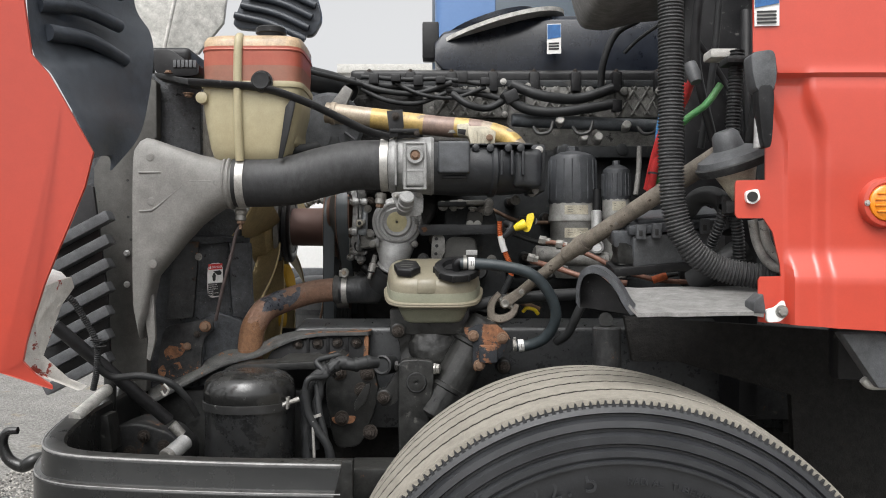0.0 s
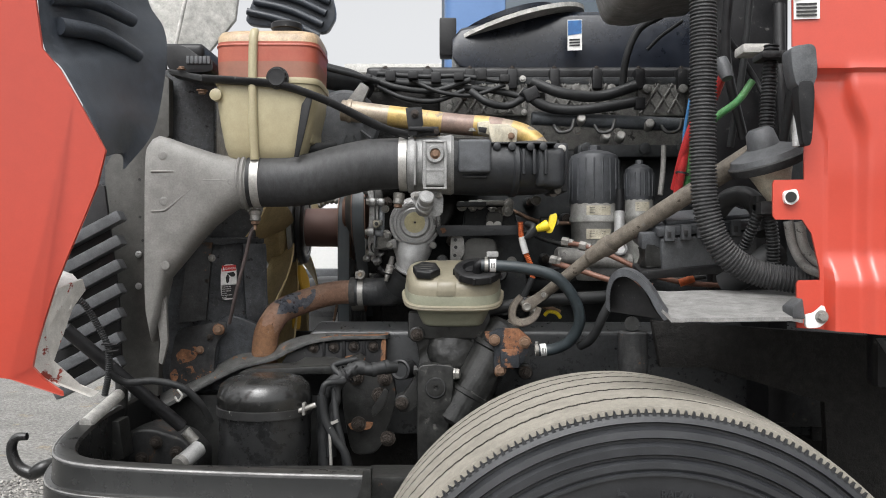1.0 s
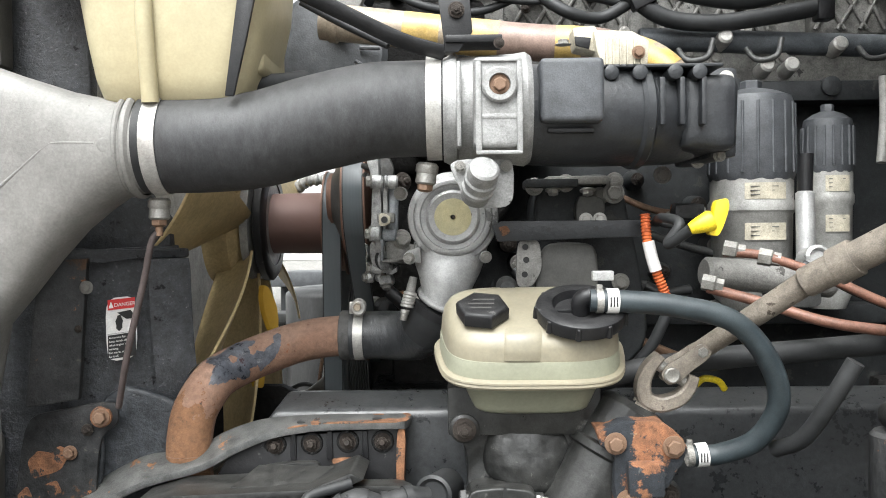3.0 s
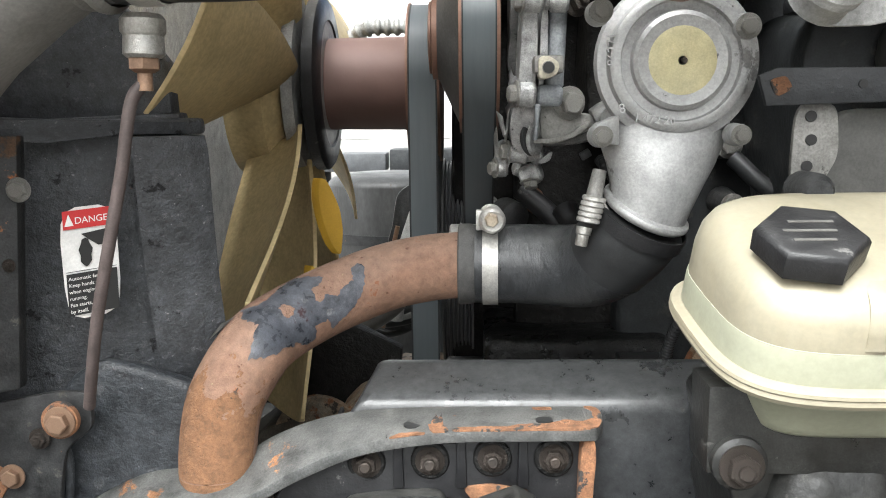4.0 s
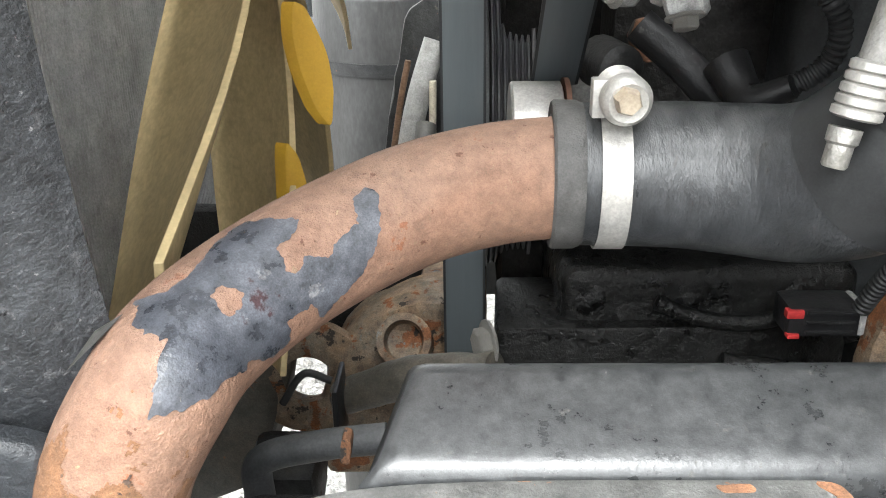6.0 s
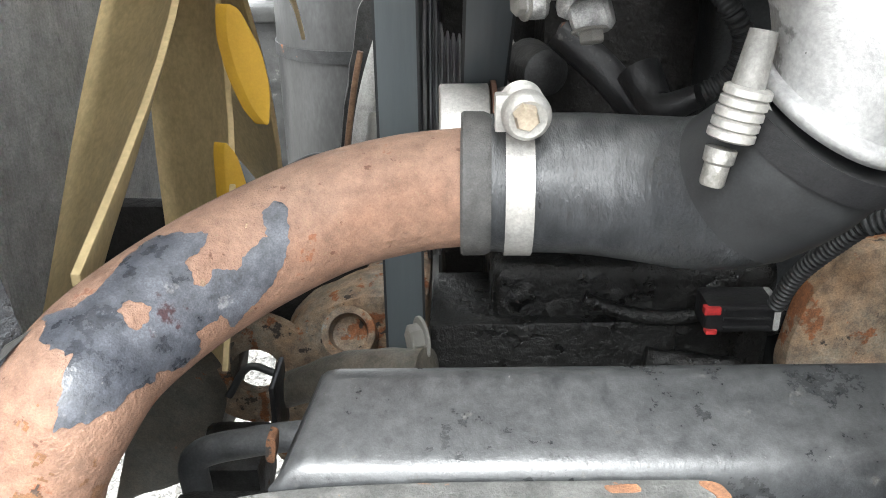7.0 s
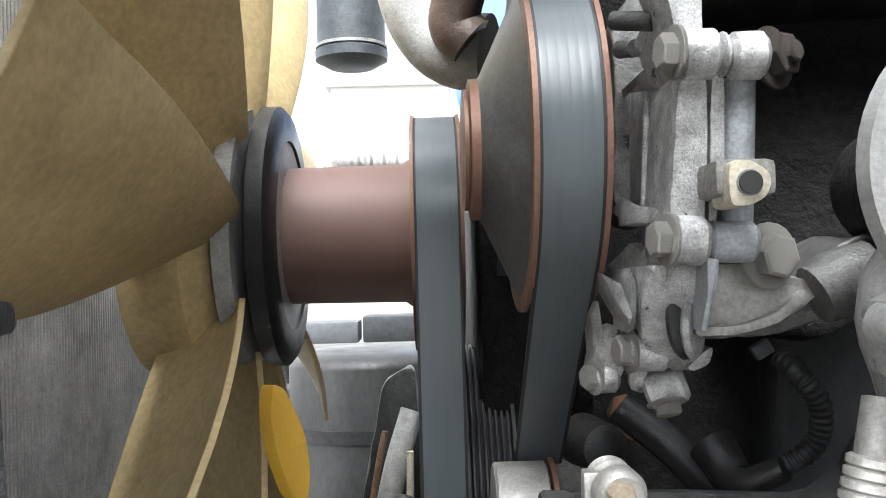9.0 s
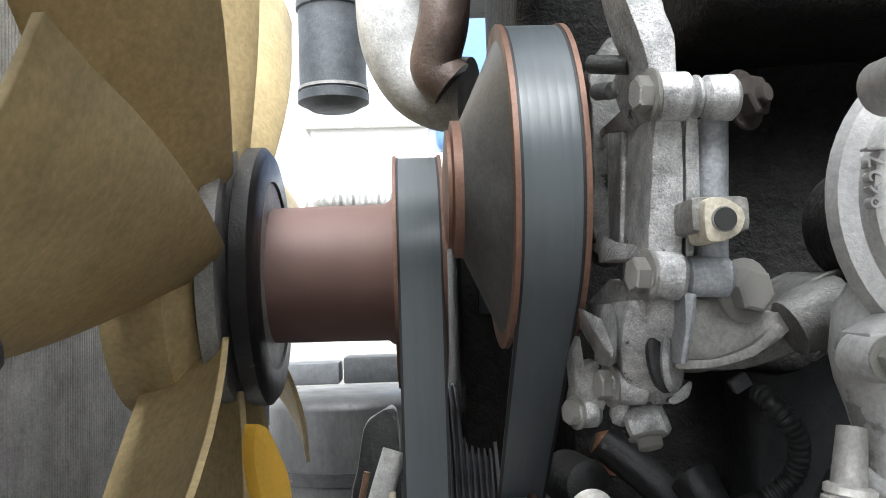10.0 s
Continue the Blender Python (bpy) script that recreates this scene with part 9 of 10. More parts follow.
def reservoir():
    r = thing("power_steering_reservoir", (-0.034, 1.750, 1.066), "cream plastic power steering reservoir with black caps", "fluid reservoir")
    tilt, depth = 0.28, 0.126
    xl, xr = -0.1207, 0.0796
    base = V((0, 1.7365, 1.0869))
    back, upward = V((0, math.cos(tilt), math.sin(tilt))), V((0, -math.sin(tilt), math.cos(tilt)))
    at = lambda x, v, w: V((x, 0, 0)) + base + back * v + upward * w
    # the top slopes a little more than the seam
    slope = 0.15
    top_at = lambda x, v, lift=0.0: at(x, v, 0.060 + slope * (v - depth / 2)) + (upward - back * slope).normalized() * lift

    def shell(rows, n=64, power=4.2):
        rings = []
        for w, inset, lean in rows:
            ring = []
            for k in range(n):
                a = k * math.tau / n
                c, s = math.cos(a), math.sin(a)
                e = 2 / power
                v = depth / 2 + (depth / 2 - inset) * math.copysign(abs(s) ** e, s)
                narrow = 0.014 * max(0.0, 1 - v / (depth * 0.75)) ** 1.3
                x = (xl + xr) / 2 + ((xr - xl) / 2 - inset - narrow) * math.copysign(abs(c) ** e, c)
                ring.append(at(x, v, w + lean * slope * (v - depth / 2)))
            rings.append(ring)
        return skin(rings)
    part("upper_shell", shell([(0.0, 0.0, 0), (0.020, 0.0010, 0), (0.038, 0.0025, 0.3), (0.047, 0.0050, 0.7), (0.053, 0.0090, 0.9), (0.057, 0.0145, 1), (0.0592, 0.0210, 1), (0.060, 0.030, 1)]), M_reserv, r)
    part("fluid_band", shell([(0.001, -0.0008, 0), (0.004, -0.0009, 0), (0.019, 0.0002, 0), (0.022, 0.0008, 0)]), M_reslow, r, "pale green fluid showing through the plastic")
    part("seam_rim", shell([(-0.0075, -0.0030, 0), (-0.0060, -0.0062, 0), (-0.0035, -0.0072, 0), (-0.0012, -0.0062, 0), (0.0, -0.0070, 0), (0.0018, -0.0064, 0), (0.0032, -0.0030, 0)]), M_reserv, r)
    part("lower_shell", shell([(-0.0548, 0.040, 0), (-0.0538, 0.034, 0), (-0.050, 0.0300, 0), (-0.044, 0.0280, 0), (-0.024, 0.0210, 0), (-0.017, 0.0150, 0), (-0.012, 0.0080, 0), (-0.0065, 0.0010, 0)]), M_reslow, r, "pale lower half with fluid")
    step = [top_at(-0.052, 0.030, -0.001), at(-0.053, 0.010, 0.0485), at(-0.054, 0.0020, 0.036), at(-0.0545, 0.0006, 0.024)]
    rings = []
    for p in smooth_path(step, 5):
        rings.append([p + V((0, 0.012, -0.004)), p + V((0.001, 0.001, 0)), p + V((0.004, -0.0010, 0.0004)), p + V((0.035, -0.0010, 0.0004)), p + V((0.039, 0.001, 0)), p + V((0.040, 0.012, -0.004))])
    part("moulded_step", skin(rings), M_reserv, r)
    axis = (upward - back * slope).normalized()
    side = axis.cross(V((1, 0, 0))).normalized()
    cap = part("small_cap", lathe(top_at(-0.074, 0.040, -0.001), axis, [(0.0, 0.0200), (0.0015, 0.0215), (0.003, 0.0280), (0.0145, 0.0285), (0.0172, 0.0268), (0.0180, 0.0250), (0.0178, 0.012)], 6), M_plastic, r, "black hexagonal cap with worn lettering")
    for i, (u0, u1) in enumerate(((-0.012, 0.009), (-0.015, 0.012), (-0.010, 0.013))):
        o = top_at(-0.074, 0.040, 0.0172) + side * (0.0085 * (i - 1))
        part("text_bar", slab([o + V((u0, 0, 0)) - side * 0.0011, o + V((u1, 0, 0)) - side * 0.0011, o + V((u1, 0, 0)) + side * 0.0011, o + V((u0, 0, 0)) + side * 0.0011], -axis * 0.0004, 0.0), M_panel, cap)
    hub = top_at(0.029, 0.038, -0.002)
    big = part("large_cap", lathe(hub, axis, [(0.0, 0.036), (0.002, 0.0460), (0.014, 0.0475), (0.0165, 0.0465), (0.0185, 0.043), (0.019, 0.036), (0.0185, 0.0305), (0.010, 0.0275), (0.008, 0.008)], 48), M_plastic, r, "large black threaded cap")
    for k in range(9):
        a = (k + 0.5) * math.tau / 9
        q = hub + V((math.cos(a) * 0.0468, 0, 0)) + side * (math.sin(a) * 0.0468) + axis * 0.002
        part("grip_lug", rod(q, q + axis * 0.0135, 0.0034, 0.0026, 10, 0.0008), M_plastic, big)
    part("spigot", tube([hub + axis * 0.008, hub + axis * 0.022, hub + axis * 0.028 + V((0.010, 0, 0)), hub + axis * 0.027 + V((0.022, 0, 0)), V((0.055, 1.733, 1.171))], 0.010), M_plastic, big)
    part("cap_web", slab([hub + axis * 0.012 + V((-0.028, 0, 0)) - side * 0.002, hub + axis * 0.012 - side * 0.002, hub + axis * 0.012 + side * 0.002, hub + axis * 0.012 + V((-0.028, 0, 0)) + side * 0.002], -axis * 0.006, 0.0008), M_plastic, big)
    part("rear_bolt_ear", lathe((-0.043, 1.830, 1.179), (0, -1, 0), [(-0.02, 0.012), (0.0, 0.012), (0.008, 0.008)], 16), M_rustbl, r)
    part("bracket", box((-0.112, 1.790, 1.073), (0.056, 1.830, 1.019), 0.004), M_chassis, r)
    h = thing("return_hose", (0.234, 1.750, 1.061), "black rubber return hose with white clips", "hose")
    part("hose", tube([(0.036, 1.735, 1.171), (0.070, 1.732, 1.170), (0.122, 1.730, 1.165), (0.180, 1.730, 1.149), (0.217, 1.735, 1.109), (0.232, 1.745, 1.062), (0.216, 1.765, 1.019), (0.185, 1.785, 0.999), (0.156, 1.790, 0.995)], 0.0115, 18, 10), M_teal, h)
    part("hose", tube([(0.034, 1.800, 1.072), (0.104, 1.810, 1.087), (0.201, 1.820, 1.098), (0.300, 1.830, 1.104), (0.387, 1.840, 1.109)], 0.013, 16, 8), M_rubber, h)
    part("hose", tube([(0.290, 1.700, 1.111), (0.274, 1.710, 1.076), (0.256, 1.740, 1.027), (0.237, 1.770, 1.007)], 0.009, 14, 8), M_rubber, h)
    for p, d in (((0.058, 1.7335, 1.1706), (1, 0, 0)), ((0.164, 1.788, 0.997), (1, 0, 0.1))):
        c = part("clip", band(p, d, 0.0119, 0.012, 0.0010), M_label, h, "white printed band")
        for i in range(3):
            part("text_bar", slab([V(p) + V((-0.004 + 0.0032 * i, -0.0132, -0.005)), V(p) + V((-0.0025 + 0.0032 * i, -0.0132, -0.005)), V(p) + V((-0.0025 + 0.0032 * i, -0.0132, 0.005)), V(p) + V((-0.004 + 0.0032 * i, -0.0132, 0.005))], 0.0006, 0.0), M_ink, c)
        ear = part("spring_clip", band(V(p) + V((-0.013, 0.001, 0)), d, 0.0116, 0.007, 0.0010), M_bolt, h)
        part("clip_ear", box(V(p) + V((-0.016, -0.003, 0.011)), V(p) + V((-0.010, 0.003, 0.017)), 0.001), M_bolt, ear)


reservoir()


# ---- conduit, fuse box, wiring near the cab ----
def cab_side_parts():
    c = thing("conduit", (0.392, 1.450, 1.336), "thick black corrugated conduit", "conduit")
    part("sleeve", tube([(0.391, 1.460, 1.658), (0.392, 1.460, 1.570), (0.392, 1.460, 1.454), (0.392, 1.460, 1.337), (0.400, 1.460, 1.259), (0.426, 1.460, 1.201), (0.472, 1.460, 1.168), (0.527, 1.450, 1.155), (0.583, 1.440, 1.151)], 0.0222, 24, 10, 0.0028, 0.0060), M_conduit, c)
    f = thing("fuse_box", (0.429, 1.650, 1.218), "dark grey plastic fuse box", "fuse box")
    tip = Euler((radians(12), radians(-5), 0))
    part("body", box((0.360, 1.610, 1.240), (0.536, 1.700, 1.172), 0.005, 2, tip), M_greyplas, f)
    part("lid", box((0.349, 1.600, 1.263), (0.552, 1.715, 1.245), 0.006, 2, tip), M_boxlid, f, "weathered grey lid")
    part("lid_step", box((0.369, 1.610, 1.272), (0.527, 1.700, 1.262), 0.005, 2, tip), M_boxlid, f)
    part("side_tray", box((0.325, 1.615, 1.242), (0.380, 1.690, 1.212), 0.004, 2, tip), M_boxlid, f)
    part("tray_clutter", lumpy(box((0.332, 1.620, 1.212), (0.376, 1.680, 1.168), 0.006), 3, 0.006, 0.02), M_chassis, f)
    for i in range(5):
        x = 0.03 * i
        part("latch", box(V((0.363, 1.592, 1.246)) + V((x, 0, 0.0026 * i)), V((0.381, 1.605, 1.218)) + V((x, 0, 0.0026 * i)), 0.002), M_greyplas, f)
        part("latch_slot", box(V((0.367, 1.590, 1.235)) + V((x, 0, 0.0026 * i)), V((0.374, 1.593, 1.224)) + V((x, 0, 0.0026 * i)), 0.0005), M_ink, f)
    part("foot", box((0.322, 1.610, 1.178), (0.515, 1.680, 1.161), 0.004, 2, tip), M_plastic, f)
    w = thing("battery_cables", (0.425, 1.700, 1.326), "red and green cables beside the conduit", "cable", "cables")
    part("red_cable", tube([(0.470, 1.600, 1.520), (0.459, 1.640, 1.474), (0.432, 1.680, 1.425), (0.423, 1.700, 1.359), (0.419, 1.720, 1.310)], 0.0080), M_cablered, w, "red cable")
    part("red_cable", tube([(0.465, 1.620, 1.514), (0.437, 1.660, 1.450), (0.423, 1.690, 1.392), (0.416, 1.730, 1.322)], 0.0078), M_cablered, w, "red cable")
    part("green_cable", tube([(0.523, 1.600, 1.510), (0.496, 1.600, 1.473), (0.461, 1.620, 1.444), (0.440, 1.680, 1.402), (0.437, 1.720, 1.327)], 0.0068), M_cablegreen, w, "green cable")
    part("blue_line", tube([(0.444, 1.720, 1.499), (0.438, 1.740, 1.433), (0.438, 1.750, 1.364)], 0.003), M_cableblue, w, "thin blue line")
    part("grey_line", tube([(0.458, 1.980, 1.438), (0.454, 1.970, 1.385), (0.445, 1.960, 1.325)], 0.006), M_aludull, w)
    part("cable_tie", band((0.422, 1.695, 1.350), (0.2, 0, 1), 0.012, 0.004), M_plastic, w)
    l = thing("fuel_lines", (0.327, 1.850, 1.177), "copper-coloured fuel lines with brass unions", "pipe", "pipes")
    part("line", tube([(0.212, 1.860, 1.216), (0.252, 1.840, 1.211), (0.310, 1.820, 1.189), (0.378, 1.800, 1.156), (0.445, 1.780, 1.136), (0.516, 1.760, 1.131)], 0.0055), M_line, l)
    part("line", tube([(0.193, 1.860, 1.174), (0.245, 1.830, 1.159), (0.307, 1.800, 1.139), (0.386, 1.780, 1.128)], 0.0062), M_line, l)
    part("line", tube([(0.304, 1.860, 1.201), (0.358, 1.820, 1.165), (0.426, 1.800, 1.141), (0.493, 1.780, 1.148)], 0.005), M_rubber, l)
    for p in ((0.212, 1.860, 1.220), (0.187, 1.860, 1.181), (0.247, 1.845, 1.211)):
        part("union", lathe(p, (1, -0.4, -0.2), [(0, 0.010), (0.014, 0.010), (0.016, 0.008), (0.024, 0.008)], 6), M_bolt, l)
    part("manifold", rod((0.206, 1.920, 1.189), (0.378, 1.950, 1.173), 0.020, None, 20, 0.004), M_aludull, l)
    part("manifold_port", lathe((0.348, 1.920, 1.206), (0, -1, 0.2), [(-0.03, 0.017), (0, 0.016), (0.002, 0.012), (-0.004, 0.010)], 20), M_alu, l)
    part("valve_post", rod((0.361, 1.990, 1.340), (0.360, 1.990, 1.291), 0.010), M_plastic, l)
    part("valve_post", rod((0.360, 1.990, 1.291), (0.357, 1.980, 1.201), 0.012, None, 16, 0.003), M_alu, l)
    part("bracket", slab(round_outline([(0.277, 1.930, 1.182), (0.354, 1.930, 1.173), (0.357, 1.930, 1.142), (0.290, 1.930, 1.145)]), 0.01, 0.002), M_greased, l)
    part("orange_plug", rod((0.437, 1.770, 1.135), (0.465, 1.765, 1.145), 0.008), M_orange, l)
    part("yellow_tag", tube([(0.173, 1.840, 1.064), (0.181, 1.835, 1.072), (0.197, 1.835, 1.069), (0.206, 1.840, 1.059)], 0.004), M_yellow, l)
    b = thing("column_bearing", (0.498, 1.450, 1.346), "grey steering column seal with rusty plate", "bearing plate")
    ax = V((-0.35, -0.15, 1))
    o = V((0.495, 1.450, 1.348))
    part("plate", lathe(o, ax, [(-0.010, 0.060), (0.0, 0.064), (0.003, 0.064), (0.006, 0.058)], 40), M_rustbl, b)
    part("boot", lathe(o, ax, [(0.004, 0.060), (0.014, 0.056), (0.020, 0.040), (0.026, 0.026), (0.050, 0.022), (0.056, 0.016)], 40), M_greyplas, b)
    part("skirt", lathe(o, -ax, [(0.006, 0.040), (0.03, 0.030), (0.06, 0.020), (0.075, 0.018)], 28), M_beige, b)
    part("clevis", box((0.480, 1.440, 1.282), (0.520, 1.480, 1.260), 0.004), M_rustbl, b)
    n = thing("cab_wiring", (0.505, 1.500, 1.490), "black looms and hoses at the cab wall", "wiring")
    part("corrugated_loom", tube([(0.520, 1.500, 1.550), (0.517, 1.500, 1.500), (0.513, 1.500, 1.441), (0.511, 1.500, 1.386)], 0.013, 16, 8, 0.002, 0.006), M_rubber, n)
    part("corrugated_loom", tube([(0.501, 1.460, 1.264), (0.511, 1.470, 1.221), (0.516, 1.480, 1.171)], 0.011, 16, 8, 0.002, 0.006), M_rubber, n)
    part("corrugated_loom", tube([(0.487, 1.470, 1.267), (0.481, 1.480, 1.240), (0.473, 1.500, 1.206)], 0.010, 16, 8, 0.002, 0.006), M_rubber, n)
    part("rusty_clamp", box((0.493, 1.470, 1.536), (0.550, 1.520, 1.523), 0.005), M_rustbl, n)
    part("clamp_plate", box((0.480, 1.460, 1.293), (0.508, 1.490, 1.256), 0.003), M_rustbl, n)
    for i, (a, m, z, r) in enumerate((((0.492, 1.630, 1.700), (0.492, 1.650, 1.563), (0.528, 1.660, 1.411), 0.009), ((0.542, 1.660, 1.709), (0.534, 1.680, 1.559), (0.516, 1.700, 1.402), 0.007), ((0.571, 1.600, 1.648), (0.566, 1.580, 1.527), (0.567, 1.560, 1.388), 0.011),
                                      ((0.557, 1.500, 1.490), (0.552, 1.520, 1.413), (0.547, 1.540, 1.344), 0.008), ((0.505, 1.720, 1.636), (0.574, 1.740, 1.548), (0.602, 1.720, 1.476), 0.006))):
        part("hose", tube([a, m, z], r), M_rubber if i % 2 else M_plastic, n)
    part("thick_hose", tube([(0.459, 1.600, 1.270), (0.474, 1.580, 1.294), (0.496, 1.560, 1.297), (0.513, 1.540, 1.275), (0.517, 1.520, 1.231)], 0.018, 18, 8), M_rubber, n)
    part("thick_hose", tube([(0.535, 1.500, 1.201), (0.515, 1.500, 1.191), (0.475, 1.500, 1.161), (0.446, 1.520, 1.140)], 0.022, 18, 8), M_rubber, n)
    part("pipe", tube([(0.521, 1.430, 1.249), (0.529, 1.430, 1.210), (0.544, 1.420, 1.177), (0.565, 1.400, 1.164)], 0.008), M_aludull, n)
    part("pipe", tube([(0.535, 1.420, 1.248), (0.542, 1.420, 1.210), (0.555, 1.410, 1.187), (0.574, 1.400, 1.173)], 0.008), M_aludull, n)
    part("connector", box((0.489, 1.550, 1.567), (0.539, 1.600, 1.550), 0.005), M_fibre, n)
    part("connector", lathe((0.465, 1.580, 1.527), (0.2, -0.4, -1), [(-0.02, 0.012), (0.0, 0.014), (0.02, 0.010)], 16), M_greyplas, n)
    wall = thing("firewall", (0.8, 1.85, 0.9), "black painted firewall behind the engine bay", "firewall")
    part("panel", box((0.62, 1.78, 0.85), (0.66, 3.1, 2.1), 0.006), M_plastic, wall)
    part("side_panel", box((0.50, 1.76, 1.12), (0.64, 1.80, 2.1), 0.006), M_plastic, wall)


cab_side_parts()


# ---- lower front of the engine, seen past the hoses ----
def lower_engine():
    e = thing("lower_engine_front", (-0.15, 2.2, 0.9), "oily dark lower engine castings with a sensor plug", "engine")
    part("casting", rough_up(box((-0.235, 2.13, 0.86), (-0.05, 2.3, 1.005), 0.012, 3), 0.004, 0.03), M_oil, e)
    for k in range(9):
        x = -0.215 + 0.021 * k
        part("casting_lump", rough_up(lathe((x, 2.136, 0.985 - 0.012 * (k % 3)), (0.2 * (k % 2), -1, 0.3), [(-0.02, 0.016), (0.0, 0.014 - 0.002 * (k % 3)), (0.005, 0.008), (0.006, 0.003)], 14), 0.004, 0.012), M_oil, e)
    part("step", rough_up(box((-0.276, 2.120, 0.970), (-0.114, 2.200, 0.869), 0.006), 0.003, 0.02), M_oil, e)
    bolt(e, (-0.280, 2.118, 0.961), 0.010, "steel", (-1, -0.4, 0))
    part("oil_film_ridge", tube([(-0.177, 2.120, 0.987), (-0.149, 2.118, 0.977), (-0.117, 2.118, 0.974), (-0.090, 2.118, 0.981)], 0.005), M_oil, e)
    q = V((-0.088, 2.095, 0.991))
    plug = part("sensor_plug", box(q + V((-0.022, -0.012, -0.009)), q + V((0.020, 0.014, 0.010)), 0.003), M_plastic, e, "black sensor plug with red lock")
    part("red_lock", box(q + V((-0.024, -0.014, 0.004)), q + V((-0.014, -0.008, 0.009)), 0.001), M_cablered, plug)
    part("red_lock", box(q + V((-0.022, -0.014, -0.009)), q + V((-0.015, -0.008, -0.006)), 0.001), M_cablered, plug)
    part("white_seal", box(q + V((0.018, -0.0125, -0.008)), q + V((0.0225, 0.012, 0.0105)), 0.002), M_pipegrey, plug)
    for k in range(3):
        part("plug_rib", box(q + V((-0.012, -0.014, -0.006 + 0.006 * k)), q + V((0.016, -0.011, -0.004 + 0.006 * k)), 0.0006), M_plastic, plug)
    part("loom", tube([(-0.069, 2.085, 1.000), (-0.066, 2.070, 1.027), (-0.059, 2.050, 1.053), (-0.051, 2.030, 1.076), (-0.031, 2.010, 1.100), (0.000, 2.000, 1.113)], 0.0055, 14, 8, 0.001, 0.0035), M_rubber, e)
    part("loom", tube([(-0.054, 2.030, 1.074), (-0.030, 2.010, 1.092), (0.002, 2.000, 1.100)], 0.0065, 14, 8, 0.001, 0.0035), M_rubber, e)
    part("rusty_plate", rough_up(slab(round_outline([(-0.044, 2.105, 0.919), (-0.050, 2.105, 0.948), (-0.041, 2.105, 0.993), (-0.019, 2.105, 1.023), (0.027, 2.105, 1.034), (0.115, 2.105, 1.031), (0.155, 2.105, 0.862), (-0.038, 2.105, 0.869)], 3), 0.02, 0.004), 0.0015, 0.02), M_cross, e, "rusty mounting plate")
    part("plate_hole", lathe((-0.035, 2.103, 0.930), (0, -1, 0), [(-0.002, 0.009), (0.0005, 0.009), (0.0005, 0.006)], 18), M_ink, e)
    part("corrugated_loom", tube([(-0.141, 2.060, 1.130), (-0.123, 2.055, 1.144), (-0.121, 2.050, 1.163), (-0.131, 2.050, 1.179), (-0.135, 2.060, 1.186)], 0.0055, 16, 8, 0.0008, 0.0034), M_rubber, e)
    part("loom_boot", tube([(-0.163, 2.080, 1.141), (-0.158, 2.070, 1.130), (-0.154, 2.060, 1.126), (-0.139, 2.050, 1.135)], (0.012, 0.006)), M_plastic, e)
    part("loom_tag", box((-0.155, 2.040, 1.195), (-0.146, 2.045, 1.188), 0.001, 2, Euler((0, radians(-30), 0))), M_greyplas, e)
    # wall closes the deep cavity, its shade put into the black colour
    part("cavity_wall", rough_up(box((-0.20, 2.20, 1.0), (0.10, 2.26, 1.36), 0.01), 0.003, 0.03), M_nearblack, e)
    part("black_pipe", tube([(-0.200, 2.120, 1.155), (-0.173, 2.110, 1.132), (-0.149, 2.100, 1.105)], 0.010), M_plastic, e)
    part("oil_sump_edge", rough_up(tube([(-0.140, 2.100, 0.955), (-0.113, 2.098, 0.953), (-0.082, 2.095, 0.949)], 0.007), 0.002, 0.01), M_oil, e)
    part("rust_boss", lathe((-0.204, 2.140, 1.127), (0.3, -1, 0), [(-0.03, 0.016), (0, 0.014), (0.004, 0.008)], 18), M_rustbl, e)
    m = thing("front_crossmember", (-0.35, 2.35, 0.8), "rusty greenish front crossmember with an access hole", "crossmember")
    part("beam", lumpy(slab([(-0.402, 2.250, 0.879), (-0.380, 2.250, 0.906), (-0.333, 2.250, 0.926), (-0.278, 2.250, 0.926), (-0.279, 2.250, 0.757), (-0.415, 2.250, 0.758), (-0.422, 2.250, 0.813)], 0.12, 0.008), 3, 0.003, 0.03), M_cross, m)
    part("left_beam", lumpy(slab([(-0.536, 2.250, 0.831), (-0.482, 2.250, 0.870), (-0.432, 2.250, 0.893), (-0.439, 2.250, 0.858), (-0.454, 2.250, 0.819), (-0.474, 2.250, 0.747), (-0.571, 2.250, 0.709)], 0.10, 0.008), 3, 0.003, 0.03), M_cross2, m)
    # added black sheet covers a bright gap, standing in for dark space
    part("gap_cover", lumpy(slab([(-0.620, 2.300, 0.880), (-0.620, 2.300, 0.985), (-0.400, 2.300, 0.985), (-0.330, 2.300, 0.950), (-0.335, 2.300, 0.870), (-0.405, 2.300, 0.868), (-0.440, 2.300, 0.872), (-0.480, 2.300, 0.880)], 0.02, 0.004), 2, 0.002, 0.03), M_nearblack, m)
    part("lower_tube", lumpy(box((-0.468, 2.170, 0.815), (-0.411, 2.240, 0.760), 0.01), 3, 0.002, 0.02), M_rustbl, m)
    part("hole_plate", lathe((-0.426, 2.262, 0.853), (0, -1, 0), [(0.0, 0.0215), (0.0, 0.052), (0.010, 0.052), (0.012, 0.026), (0.011, 0.0215), (0.0, 0.0215)], 40, False), M_cross, m, "rusty plate with a round hole")
    part("gap_cable", tube([(-0.436, 2.200, 0.863), (-0.418, 2.200, 0.889), (-0.397, 2.200, 0.883)], 0.003), M_rubber, m)
    part("hole_boss", lathe((-0.344, 2.235, 0.899), (0, -0.8, 0.6), [(-0.03, 0.024), (0, 0.022), (0.001, 0.016), (-0.012, 0.014), (-0.014, 0.004)], 24), M_cross, m)
